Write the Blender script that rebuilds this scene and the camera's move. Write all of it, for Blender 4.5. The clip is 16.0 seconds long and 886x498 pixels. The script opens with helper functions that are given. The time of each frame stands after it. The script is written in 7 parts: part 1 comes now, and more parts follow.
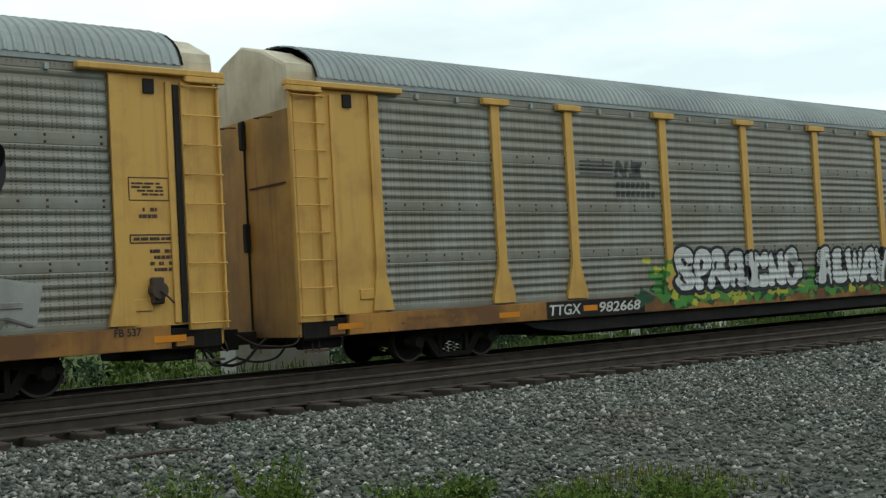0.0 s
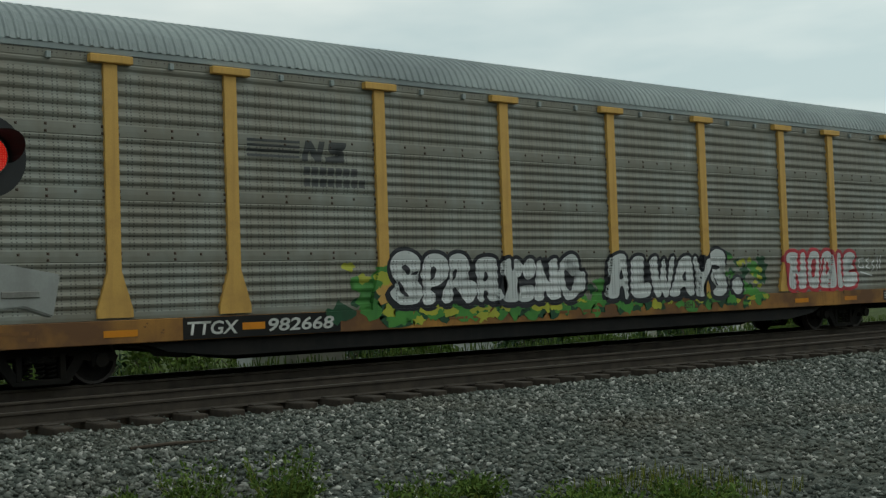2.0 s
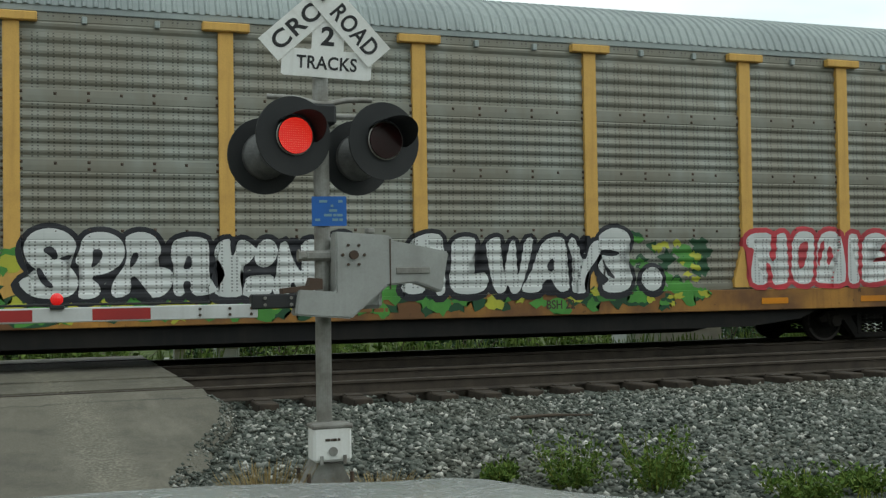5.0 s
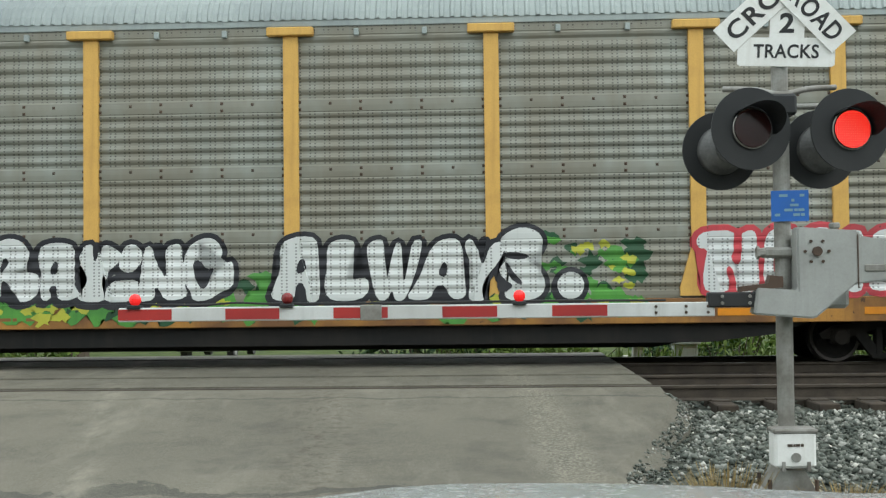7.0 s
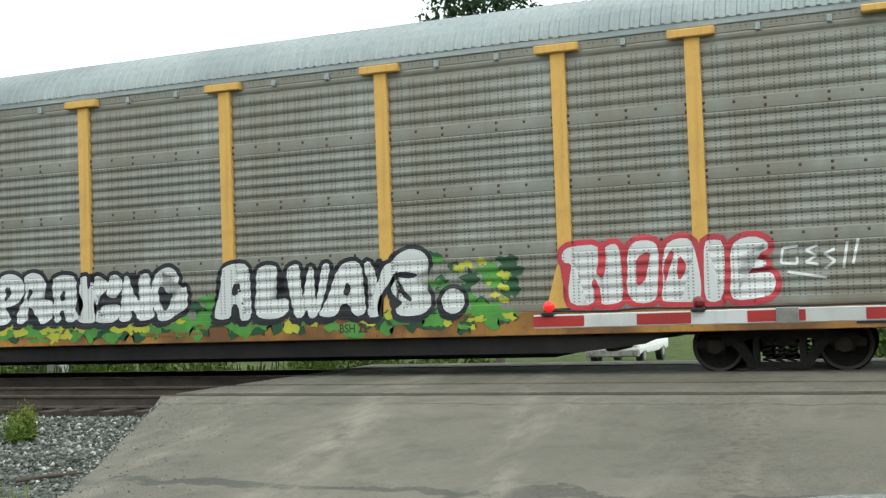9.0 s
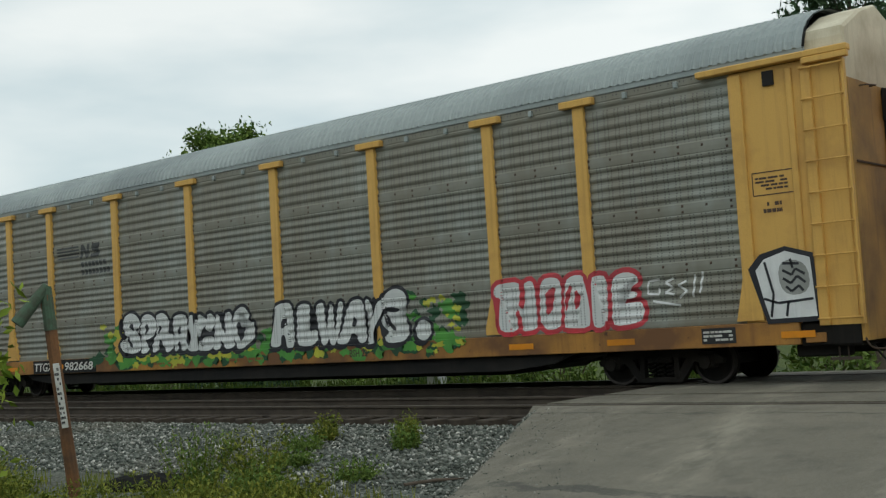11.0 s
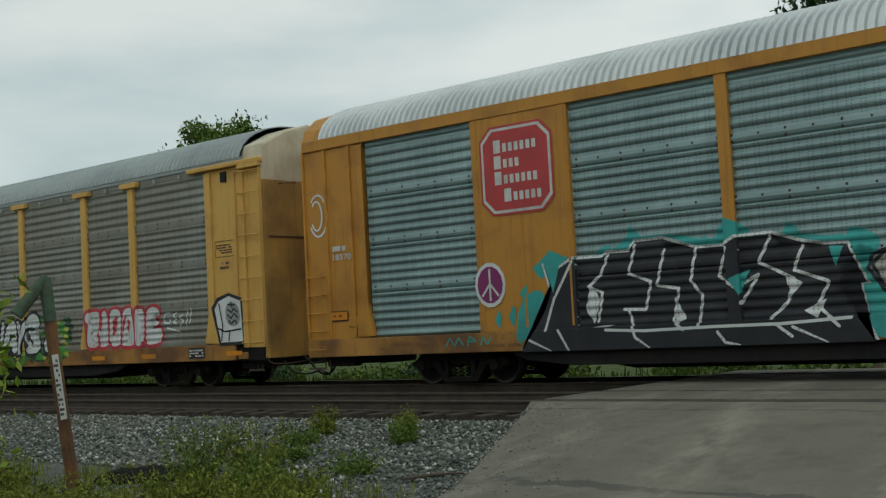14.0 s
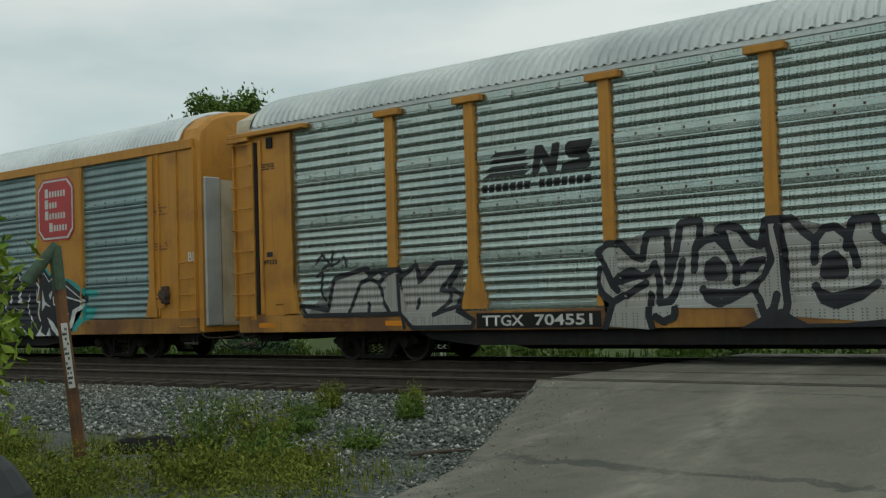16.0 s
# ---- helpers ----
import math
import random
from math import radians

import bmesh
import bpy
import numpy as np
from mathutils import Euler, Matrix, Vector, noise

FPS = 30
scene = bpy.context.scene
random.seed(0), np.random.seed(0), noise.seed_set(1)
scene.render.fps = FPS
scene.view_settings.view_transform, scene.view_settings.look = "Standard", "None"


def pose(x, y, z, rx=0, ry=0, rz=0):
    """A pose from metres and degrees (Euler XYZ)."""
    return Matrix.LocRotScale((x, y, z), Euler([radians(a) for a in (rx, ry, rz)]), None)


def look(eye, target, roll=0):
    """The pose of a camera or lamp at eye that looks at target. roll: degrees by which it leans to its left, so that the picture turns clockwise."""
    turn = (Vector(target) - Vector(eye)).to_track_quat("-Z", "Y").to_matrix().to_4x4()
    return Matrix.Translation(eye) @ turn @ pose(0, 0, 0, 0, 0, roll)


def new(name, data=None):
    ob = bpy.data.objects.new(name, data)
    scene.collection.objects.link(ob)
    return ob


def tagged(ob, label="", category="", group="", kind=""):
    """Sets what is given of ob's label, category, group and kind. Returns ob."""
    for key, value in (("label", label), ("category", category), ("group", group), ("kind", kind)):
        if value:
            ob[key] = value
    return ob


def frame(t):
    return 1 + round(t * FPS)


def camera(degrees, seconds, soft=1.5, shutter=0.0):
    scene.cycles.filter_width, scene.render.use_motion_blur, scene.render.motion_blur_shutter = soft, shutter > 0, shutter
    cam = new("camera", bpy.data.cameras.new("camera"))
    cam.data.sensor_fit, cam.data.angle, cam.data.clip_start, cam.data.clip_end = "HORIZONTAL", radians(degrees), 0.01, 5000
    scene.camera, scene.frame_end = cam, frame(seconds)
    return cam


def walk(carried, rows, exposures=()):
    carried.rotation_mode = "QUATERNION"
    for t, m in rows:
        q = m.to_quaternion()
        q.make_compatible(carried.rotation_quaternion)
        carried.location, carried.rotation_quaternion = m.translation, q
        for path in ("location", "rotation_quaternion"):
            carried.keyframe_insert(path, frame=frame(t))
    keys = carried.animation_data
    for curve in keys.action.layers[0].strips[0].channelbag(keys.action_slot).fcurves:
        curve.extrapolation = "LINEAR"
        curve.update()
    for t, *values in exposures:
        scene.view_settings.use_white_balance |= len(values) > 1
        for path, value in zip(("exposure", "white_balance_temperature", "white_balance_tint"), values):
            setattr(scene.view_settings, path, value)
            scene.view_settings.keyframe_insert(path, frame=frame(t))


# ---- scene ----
cam = camera(41.62, 16.0, soft=1.3)
walk(cam, [
    (0, pose(-0.006, 0.08, 1.135, 92.4, 3.18, -38.98)),
    (0.5, pose(-0.001, 0.089, 1.136, 92.47, 3.09, -39.4)),
    (1, pose(0.011, 0.088, 1.134, 92.47, 2.8, -39.33)),
    (1.5, pose(0.02, 0.083, 1.135, 92.41, 2.35, -38.73)),
    (2, pose(0.008, 0.076, 1.137, 92.31, 1.96, -38.14)),
    (2.5, pose(0.017, 0.084, 1.14, 92.25, 1.54, -37.16)),
    (3, pose(0.026, 0.097, 1.138, 92.11, 1.24, -35.51)),
    (3.5, pose(0.06, 0.107, 1.133, 91.95, 1.11, -33.14)),
    (4, pose(0.013, 0.057, 1.144, 91.77, 0.96, -29.33)),
    (4.5, pose(-0.024, 0.01, 1.159, 91.71, 1.01, -25.22)),
    (5, pose(-0.048, 0.003, 1.169, 91.54, 0.87, -19.89)),
    (5.2, pose(-0.044, 0.003, 1.176, 91.42, 0.6, -17.12)),
    (7.5, pose(-0.016, 0.079, 1.154, 91.87, 1.01, 6.92)),
    (8.2, pose(-0.066, 0.06, 1.155, 92.08, 1.44, 13.66)),
    (9, pose(-0.045, 0.05, 1.154, 92.53, 2.02, 22.12)),
    (11.3, pose(0.067, -0.072, 1.15, 94, 3.46, 41.28)),
    (11.5, pose(0.082, -0.08, 1.149, 94.03, 3.38, 41.72)),
    (12, pose(0.094, -0.095, 1.15, 94.03, 3.28, 41.78)),
    (12.5, pose(0.115, -0.096, 1.14, 93.95, 3.32, 41.52)),
    (13, pose(0.066, -0.078, 1.146, 93.86, 3.29, 40.85)),
    (13.5, pose(0.026, -0.082, 1.147, 93.69, 3.2, 40.08)),
    (14, pose(-0.023, -0.09, 1.138, 93.68, 3.03, 39.65)),
    (14.5, pose(-0.009, -0.069, 1.13, 93.42, 2.99, 39.86)),
    (15, pose(-0.078, -0.066, 1.143, 93.19, 2.49, 40.39)),
    (15.5, pose(-0.093, -0.089, 1.145, 93.01, 2.03, 40.68)),
    (16, pose(-0.14, -0.104, 1.131, 92.58, 1.84, 39.69))
], exposures=[(0.0, -1.35, 6500, 4), (0.5, -1.55, 6500, 3), (1.0, -1.72, 6500, 2), (2.0, -1.9, 6500, 0), (3.5, -1.75, 6500, 0), (4.0, -1.58, 6500, 1), (5.0, -1.2, 6500, 3), (7.5, -0.34, 6500, 7), (8.5, -0.27, 6500, 7), (9.0, -0.38, 6500, 7), (11.3, -1.5, 6500, 5), (12.5, -1.66, 6500, 4), (14.5, -1.70, 6500, 2), (16.0, -1.70, 6500, 1)])

# ---------------------------------------------------------------- world and light
world = bpy.data.worlds.new("overcast_sky")
scene.world = world
world.use_nodes = True
wn, wl = world.node_tree.nodes, world.node_tree.links
wn.clear()


def wnode(kind, **values):
    n = wn.new(kind)
    for k, v in values.items():
        n.inputs[k].default_value = v
    return n


w_out = wnode("ShaderNodeOutputWorld")
w_sky = wn.new("ShaderNodeTexSky")
w_sky.sky_type, w_sky.sun_disc = "NISHITA", False
w_sky.sun_elevation, w_sky.sun_rotation = radians(52), radians(138)
w_bg_sky = wnode("ShaderNodeBackground", Strength=0.05)
wl.new(w_sky.outputs[0], w_bg_sky.inputs["Color"])
w_co = wn.new("ShaderNodeTexCoord")
w_sep = wn.new("ShaderNodeSeparateXYZ")
wl.new(w_co.outputs["Generated"], w_sep.inputs[0])
w_map = wn.new("ShaderNodeMapping")
w_map.inputs["Scale"].default_value = (1.6, 1.6, 6.0)
wl.new(w_co.outputs["Generated"], w_map.inputs[0])
w_noise = wnode("ShaderNodeTexNoise", Scale=1.7, Detail=5.0, Roughness=0.5)
wl.new(w_map.outputs[0], w_noise.inputs["Vector"])
w_ramp = wn.new("ShaderNodeValToRGB")
w_ramp.color_ramp.elements[0].position, w_ramp.color_ramp.elements[0].color = 0.36, (0.56, 0.64, 0.66, 1)
w_ramp.color_ramp.elements[1].position, w_ramp.color_ramp.elements[1].color = 0.66, (0.86, 0.87, 0.85, 1)
wl.new(w_noise.outputs["Fac"], w_ramp.inputs[0])
w_up = wn.new("ShaderNodeMapRange")
w_up.inputs["From Min"].default_value, w_up.inputs["From Max"].default_value = 0.1, 1.0
w_up.inputs["To Min"].default_value, w_up.inputs["To Max"].default_value = 2.1, 2.2
wl.new(w_sep.outputs["Z"], w_up.inputs["Value"])
w_bg = wn.new("ShaderNodeBackground")
wl.new(w_ramp.outputs[0], w_bg.inputs["Color"])
w_side = wn.new("ShaderNodeMapRange")
w_side.inputs["From Min"].default_value, w_side.inputs["From Max"].default_value = -0.7, 0.8
w_side.inputs["To Min"].default_value, w_side.inputs["To Max"].default_value = 1.18, 1.66
wl.new(w_sep.outputs["X"], w_side.inputs["Value"])
w_mul = wn.new("ShaderNodeMath")
w_mul.operation = "MULTIPLY"
wl.new(w_up.outputs[0], w_mul.inputs[0])
wl.new(w_side.outputs[0], w_mul.inputs[1])
wl.new(w_mul.outputs[0], w_bg.inputs["Strength"])
w_add = wn.new("ShaderNodeAddShader")
wl.new(w_bg_sky.outputs[0], w_add.inputs[0])
wl.new(w_bg.outputs[0], w_add.inputs[1])
wl.new(w_add.outputs[0], w_out.inputs["Surface"])

sun = new("sun", bpy.data.lights.new("sun", "SUN"))
sun.data.energy, sun.data.angle, sun.data.color = 0.35, radians(25), (1.0, 0.97, 0.92)
sun.matrix_world = look((45, -35, 70), (0, 16, 0))


# ---------------------------------------------------------------- materials
class Mat:
    """A node material built step by step."""

    def __init__(self, name, rough=0.6, metal=0.0, spec=0.5):
        self.m = bpy.data.materials.new(name)
        self.m.use_nodes = True
        self.n, self.l = self.m.node_tree.nodes, self.m.node_tree.links
        self.p = self.n["Principled BSDF"]
        self.p.inputs["Roughness"].default_value = rough
        self.p.inputs["Metallic"].default_value = metal
        self.p.inputs["Specular IOR Level"].default_value = spec
        self.co = self.n.new("ShaderNodeTexCoord").outputs["Object"]
        self.h = None

    def noise(self, scale, detail=4.0, rough=0.55, stretch=None):
        v = self.co
        if stretch:
            mp = self.n.new("ShaderNodeMapping")
            mp.inputs["Scale"].default_value = stretch
            self.l.new(v, mp.inputs[0])
            v = mp.outputs[0]
        t = self.n.new("ShaderNodeTexNoise")
        t.inputs["Scale"].default_value, t.inputs["Detail"].default_value, t.inputs["Roughness"].default_value = scale, detail, rough
        self.l.new(v, t.inputs["Vector"])
        return t.outputs["Fac"]

    def ramp(self, fac, stops):
        r = self.n.new("ShaderNodeValToRGB")
        els = r.color_ramp.elements
        while len(els) < len(stops):
            els.new(0.5)
        for e, (p, c) in zip(els, stops):
            e.position, e.color = p, (*c, 1) if len(c) == 3 else c
        self.l.new(fac, r.inputs[0])
        return r.outputs[0]

    def math(self, op, a, b=None):
        m = self.n.new("ShaderNodeMath")
        m.operation = op
        for i, v in enumerate((a, b)):
            if v is None:
                continue
            if isinstance(v, (int, float)):
                m.inputs[i].default_value = v
            else:
                self.l.new(v, m.inputs[i])
        return m.outputs[0]

    def step(self, fac, lo, hi):
        m = self.n.new("ShaderNodeMapRange")
        m.inputs["From Min"].default_value, m.inputs["From Max"].default_value = lo, hi
        self.l.new(fac, m.inputs["Value"])
        return m.outputs[0]

    def mix(self, fac, a, b):
        m = self.n.new("ShaderNodeMix")
        m.data_type = "RGBA"
        if isinstance(fac, (int, float)):
            m.inputs["Factor"].default_value = fac
        else:
            self.l.new(fac, m.inputs["Factor"])
        for i, v in ((6, a), (7, b)):
            if isinstance(v, tuple):
                m.inputs[i].default_value = (*v, 1)
            else:
                self.l.new(v, m.inputs[i])
        return m.outputs[2]

    def xyz(self):
        s = self.n.new("ShaderNodeSeparateXYZ")
        self.l.new(self.co, s.inputs[0])
        return s.outputs

    def rand(self):
        return self.n.new("ShaderNodeObjectInfo").outputs["Random"]

    def island(self):
        return self.n.new("ShaderNodeNewGeometry").outputs["Random Per Island"]

    def color(self, c):
        if isinstance(c, tuple):
            self.p.inputs["Base Color"].default_value = (*c, 1)
        else:
            self.l.new(c, self.p.inputs["Base Color"])
        return self

    def rough(self, fac, lo, hi):
        m = self.n.new("ShaderNodeMapRange")
        m.inputs["To Min"].default_value, m.inputs["To Max"].default_value = lo, hi
        self.l.new(fac, m.inputs["Value"])
        self.l.new(m.outputs[0], self.p.inputs["Roughness"])
        return self

    def bump(self, fac, strength=0.3, dist=0.01):
        b = self.n.new("ShaderNodeBump")
        b.inputs["Strength"].default_value, b.inputs["Distance"].default_value = strength, dist
        self.l.new(fac, b.inputs["Height"])
        self.l.new(b.outputs[0], self.p.inputs["Normal"])
        return self


def grime(name, base, dark, rough=0.55, metal=0.0, scale=1.4, amount=(0.42, 0.72), streak=True, chip=None, spec=0.4):
    """Painted or bare surface with cloudy dirt, vertical streaks and fine grain."""
    a = Mat(name, rough, metal, spec)
    big = a.noise(scale, 5)
    fine = a.noise(55, 3)
    c = a.mix(a.step(big, *amount), base, dark)
    if streak:
        st = a.noise(1.0, 4, 0.6, (9, 9, 0.5))
        c = a.mix(a.math("MULTIPLY", a.step(st, 0.52, 0.75), 0.55), c, dark)
    c = a.mix(a.math("MULTIPLY", a.step(fine, 0.45, 0.75), 0.25), c, dark)
    if chip:
        c = a.mix(a.step(a.noise(6, 6, 0.7), 0.64, 0.68), c, chip)
    a.color(c).rough(fine, rough - 0.1, rough + 0.15).bump(fine, 0.12, 0.004)
    return a.m


def perforated(name, base, dark, brown, metal, rough, holes=(0.02, 0.02, 0.018), show=0.9, wash=(0.38, 0.60)):
    """Galvanised side sheet with double columns of punched holes, grime and brown wash."""
    a = Mat(name, rough, metal, 0.5)
    x, y, z = a.xyz()
    big, fine = a.noise(0.8, 5), a.noise(40, 3)
    c = a.mix(a.step(big, 0.4, 0.68), base, dark)
    st = a.noise(1.0, 4, 0.6, (6, 6, 0.35))
    c = a.mix(a.math("MULTIPLY", a.step(st, 0.5, 0.72), 0.3), c, dark)
    bw = a.noise(0.5, 5, 0.65, (1.0, 1.0, 0.5))
    c = a.mix(a.math("MULTIPLY", a.step(bw, *wash), 0.9), c, brown)
    seam = a.math("LESS_THAN", a.math("PINGPONG", a.math("ADD", x, 0.1), 0.47), 0.008)
    fx = a.math("FRACT", a.math("DIVIDE", x, 0.205))
    cols = a.math("ADD", a.math("LESS_THAN", a.math("ABSOLUTE", a.math("SUBTRACT", fx, 0.28)), 0.06),
                  a.math("LESS_THAN", a.math("ABSOLUTE", a.math("SUBTRACT", fx, 0.62)), 0.06))
    rows = a.math("LESS_THAN", a.math("FRACT", a.math("DIVIDE", z, 0.046)), 0.46)
    band = a.math("GREATER_THAN", a.math("FRACT", a.math("DIVIDE", a.math("SUBTRACT", z, 1.78), 0.93)), 0.2)
    hole = a.math("MULTIPLY", a.math("MULTIPLY", a.math("MULTIPLY", cols, rows), band), show)
    c = a.mix(a.math("MULTIPLY", seam, 0.35), c, dark)
    c = a.mix(hole, c, holes)
    a.color(c).rough(fine, rough - 0.08, rough + 0.14).bump(a.math("SUBTRACT", a.noise(9, 3), hole), 0.18, 0.006)
    return a.m


M_YEL = grime("weathered_yellow_paint", (0.66, 0.39, 0.097), (0.45, 0.25, 0.066), 0.55, amount=(0.5, 0.8))
M_YEL2 = grime("orange_yellow_paint", (0.52, 0.24, 0.035), (0.30, 0.13, 0.03), 0.5, amount=(0.5, 0.8))
M_SILL = grime("rusty_yellow_sill_paint", (0.50, 0.24, 0.045), (0.16, 0.075, 0.03), 0.65, scale=0.9, amount=(0.34, 0.62), chip=(0.08, 0.04, 0.02))
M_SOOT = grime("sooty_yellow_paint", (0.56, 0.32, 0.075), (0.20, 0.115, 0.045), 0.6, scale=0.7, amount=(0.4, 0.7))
M_CREAM = grime("bleached_cream_paint", (0.62, 0.56, 0.42), (0.40, 0.34, 0.22), 0.6)
M_ROOF = grime("grey_galvanised_roof", (0.33, 0.37, 0.36), (0.22, 0.25, 0.25), 0.5, 0.25, scale=0.5)
M_ROOF2 = grime("pale_galvanised_roof", (0.70, 0.72, 0.71), (0.50, 0.53, 0.53), 0.34, 0.7, scale=0.5)
M_ROOFD = grime("grey_white_roof", (0.62, 0.64, 0.62), (0.42, 0.45, 0.44), 0.36, 0.65, scale=0.5)
M_PANEL = perforated("dirty_perforated_sheet", (0.325, 0.35, 0.315), (0.20, 0.218, 0.194), (0.205, 0.189, 0.146), 0.25, 0.46, show=0.62, wash=(0.33, 0.56))
M_PANELC = perforated("teal_grey_perforated_sheet", (0.295, 0.405, 0.398), (0.17, 0.245, 0.243), (0.215, 0.292, 0.286), 0.5, 0.34, show=0.45)
M_PANELD = perforated("bright_perforated_sheet", (0.50, 0.58, 0.545), (0.29, 0.37, 0.35), (0.40, 0.45, 0.41), 0.88, 0.22, show=0.45)
# underframe steel; also the black fill that stands in for the cars' dark interior
M_BLACK = grime("sooty_steel_and_dark_fill", (0.012, 0.012, 0.012), (0.024, 0.021, 0.018), 0.7, spec=0.25)
M_TRUCK = grime("greasy_brown_black_steel", (0.012, 0.011, 0.010), (0.028, 0.023, 0.018), 0.8, spec=0.2)
M_BOLT = grime("rusty_bolt_steel", (0.06, 0.045, 0.035), (0.10, 0.06, 0.04), 0.8, streak=False)
M_TREAD = grime("worn_wheel_steel", (0.07, 0.06, 0.055), (0.04, 0.033, 0.028), 0.7, 0.3, streak=False)
M_RAILSIDE = grime("rust_brown_rail_steel", (0.072, 0.057, 0.043), (0.038, 0.030, 0.024), 0.85, scale=3, streak=False)
M_RAILTOP = grime("worn_rail_head", (0.12, 0.10, 0.09), (0.06, 0.05, 0.043), 0.5, 0.5, scale=4, streak=False)
M_TIE = grime("weathered_creosote_timber", (0.062, 0.047, 0.034), (0.028, 0.022, 0.017), 0.85, scale=5)
M_GREY = grime("painted_grey_aluminium", (0.42, 0.43, 0.41), (0.27, 0.27, 0.25), 0.5, 0.2)
M_GALV = grime("galvanised_pole_steel", (0.34, 0.335, 0.31), (0.15, 0.135, 0.115), 0.5, 0.4, scale=4)
M_CAST = grime("dull_cast_metal", (0.15, 0.15, 0.145), (0.06, 0.06, 0.06), 0.55, 0.3, scale=6, streak=False)
M_LAMPBLK = grime("matt_black_signal_paint", (0.014, 0.016, 0.017), (0.03, 0.03, 0.03), 0.6, streak=False)
M_WHITE = grime("white_sign_sheeting", (0.80, 0.80, 0.77), (0.62, 0.60, 0.55), 0.45, scale=3, amount=(0.5, 0.9))
M_INK = grime("black_lettering", (0.015, 0.015, 0.016), (0.03, 0.03, 0.03), 0.5, streak=False)
M_FADED = grime("faded_black_lettering", (0.05, 0.055, 0.055), (0.10, 0.10, 0.095), 0.6)
M_PALE = grime("white_lettering", (0.62, 0.62, 0.58), (0.45, 0.44, 0.4), 0.6, scale=4)
M_BLUE = grime("blue_sign_sheeting", (0.02, 0.13, 0.48), (0.03, 0.12, 0.36), 0.45, streak=False)
M_RED = grime("red_retroreflective_stripe", (0.42, 0.035, 0.03), (0.28, 0.03, 0.03), 0.4, streak=False)
M_SILVER = grime("silver_white_stripe", (0.62, 0.63, 0.62), (0.45, 0.45, 0.43), 0.4)
M_SIGNRED = grime("faded_red_sign_paint", (0.50, 0.055, 0.055), (0.36, 0.05, 0.05), 0.5)
M_REFL = grime("orange_reflective_tape", (0.72, 0.26, 0.01), (0.45, 0.17, 0.02), 0.4, streak=False)
M_WOODPOST = grime("weathered_brown_wood", (0.19, 0.088, 0.035), (0.05, 0.034, 0.024), 0.85, scale=4)
M_GREENPOST = grime("faded_green_paint", (0.07, 0.12, 0.075), (0.06, 0.06, 0.042), 0.8, scale=9)
M_HOSE = grime("black_rubber_hose", (0.012, 0.012, 0.012), (0.03, 0.028, 0.025), 0.65, streak=False)
M_MAT = grime("matt_black_rubber", (0.010, 0.010, 0.010), (0.02, 0.019, 0.017), 0.95, streak=False, spec=0.1)
M_HOOD = grime("silver_green_car_paint", (0.42, 0.44, 0.42), (0.36, 0.37, 0.36), 0.22, 0.45, streak=False)
M_GW = grime("white_spray_paint", (0.74, 0.75, 0.74), (0.50, 0.51, 0.50), 0.6)
M_GK = grime("black_spray_paint", (0.016, 0.017, 0.022), (0.035, 0.035, 0.04), 0.6)
M_GG = grime("bright_green_spray_paint", (0.09, 0.30, 0.05), (0.05, 0.17, 0.04), 0.6)
M_GD = grime("dark_green_spray_paint", (0.02, 0.085, 0.035), (0.02, 0.05, 0.025), 0.6)
M_GY = grime("lime_yellow_spray_paint", (0.50, 0.50, 0.05), (0.33, 0.34, 0.05), 0.6)
M_GR = grime("red_spray_paint", (0.55, 0.055, 0.07), (0.36, 0.05, 0.06), 0.6)
M_GT = grime("turquoise_spray_paint", (0.05, 0.36, 0.33), (0.05, 0.24, 0.23), 0.6)
M_GS = grime("grey_silver_spray_paint", (0.34, 0.35, 0.33), (0.21, 0.21, 0.19), 0.55)
M_GWP = perforated("white_spray_on_perforated_sheet", (0.72, 0.73, 0.72), (0.52, 0.54, 0.53), (0.60, 0.62, 0.60), 0.0, 0.55, (0.06, 0.06, 0.06), 0.7)
M_GSP = perforated("silver_spray_on_perforated_sheet", (0.46, 0.46, 0.43), (0.30, 0.30, 0.28), (0.36, 0.35, 0.31), 0.1, 0.5, (0.03, 0.03, 0.03), 0.7)
M_RUSTINK = grime("faded_brown_stencil_ink", (0.24, 0.11, 0.035), (0.16, 0.08, 0.03), 0.7, streak=False)
M_GO = grime("olive_grey_spray_paint", (0.17, 0.16, 0.11), (0.10, 0.10, 0.075), 0.6)
M_GB = grime("pale_blue_spray_paint", (0.20, 0.36, 0.44), (0.14, 0.24, 0.3), 0.6)


def led_material():
    a = Mat("glowing_red_led_lens", 0.35)
    v = a.n.new("ShaderNodeTexVoronoi")
    v.inputs["Scale"].default_value = 58
    v.inputs["Randomness"].default_value = 0.25
    a.l.new(a.co, v.inputs["Vector"])
    c = a.ramp(v.outputs["Distance"], [(0.16, (1.0, 0.10, 0.06)), (0.36, (0.42, 0.004, 0.003))])
    a.color((0.12, 0.002, 0.002))
    a.l.new(c, a.p.inputs["Emission Color"])
    a.p.inputs["Emission Strength"].default_value = 2.4
    return a.m


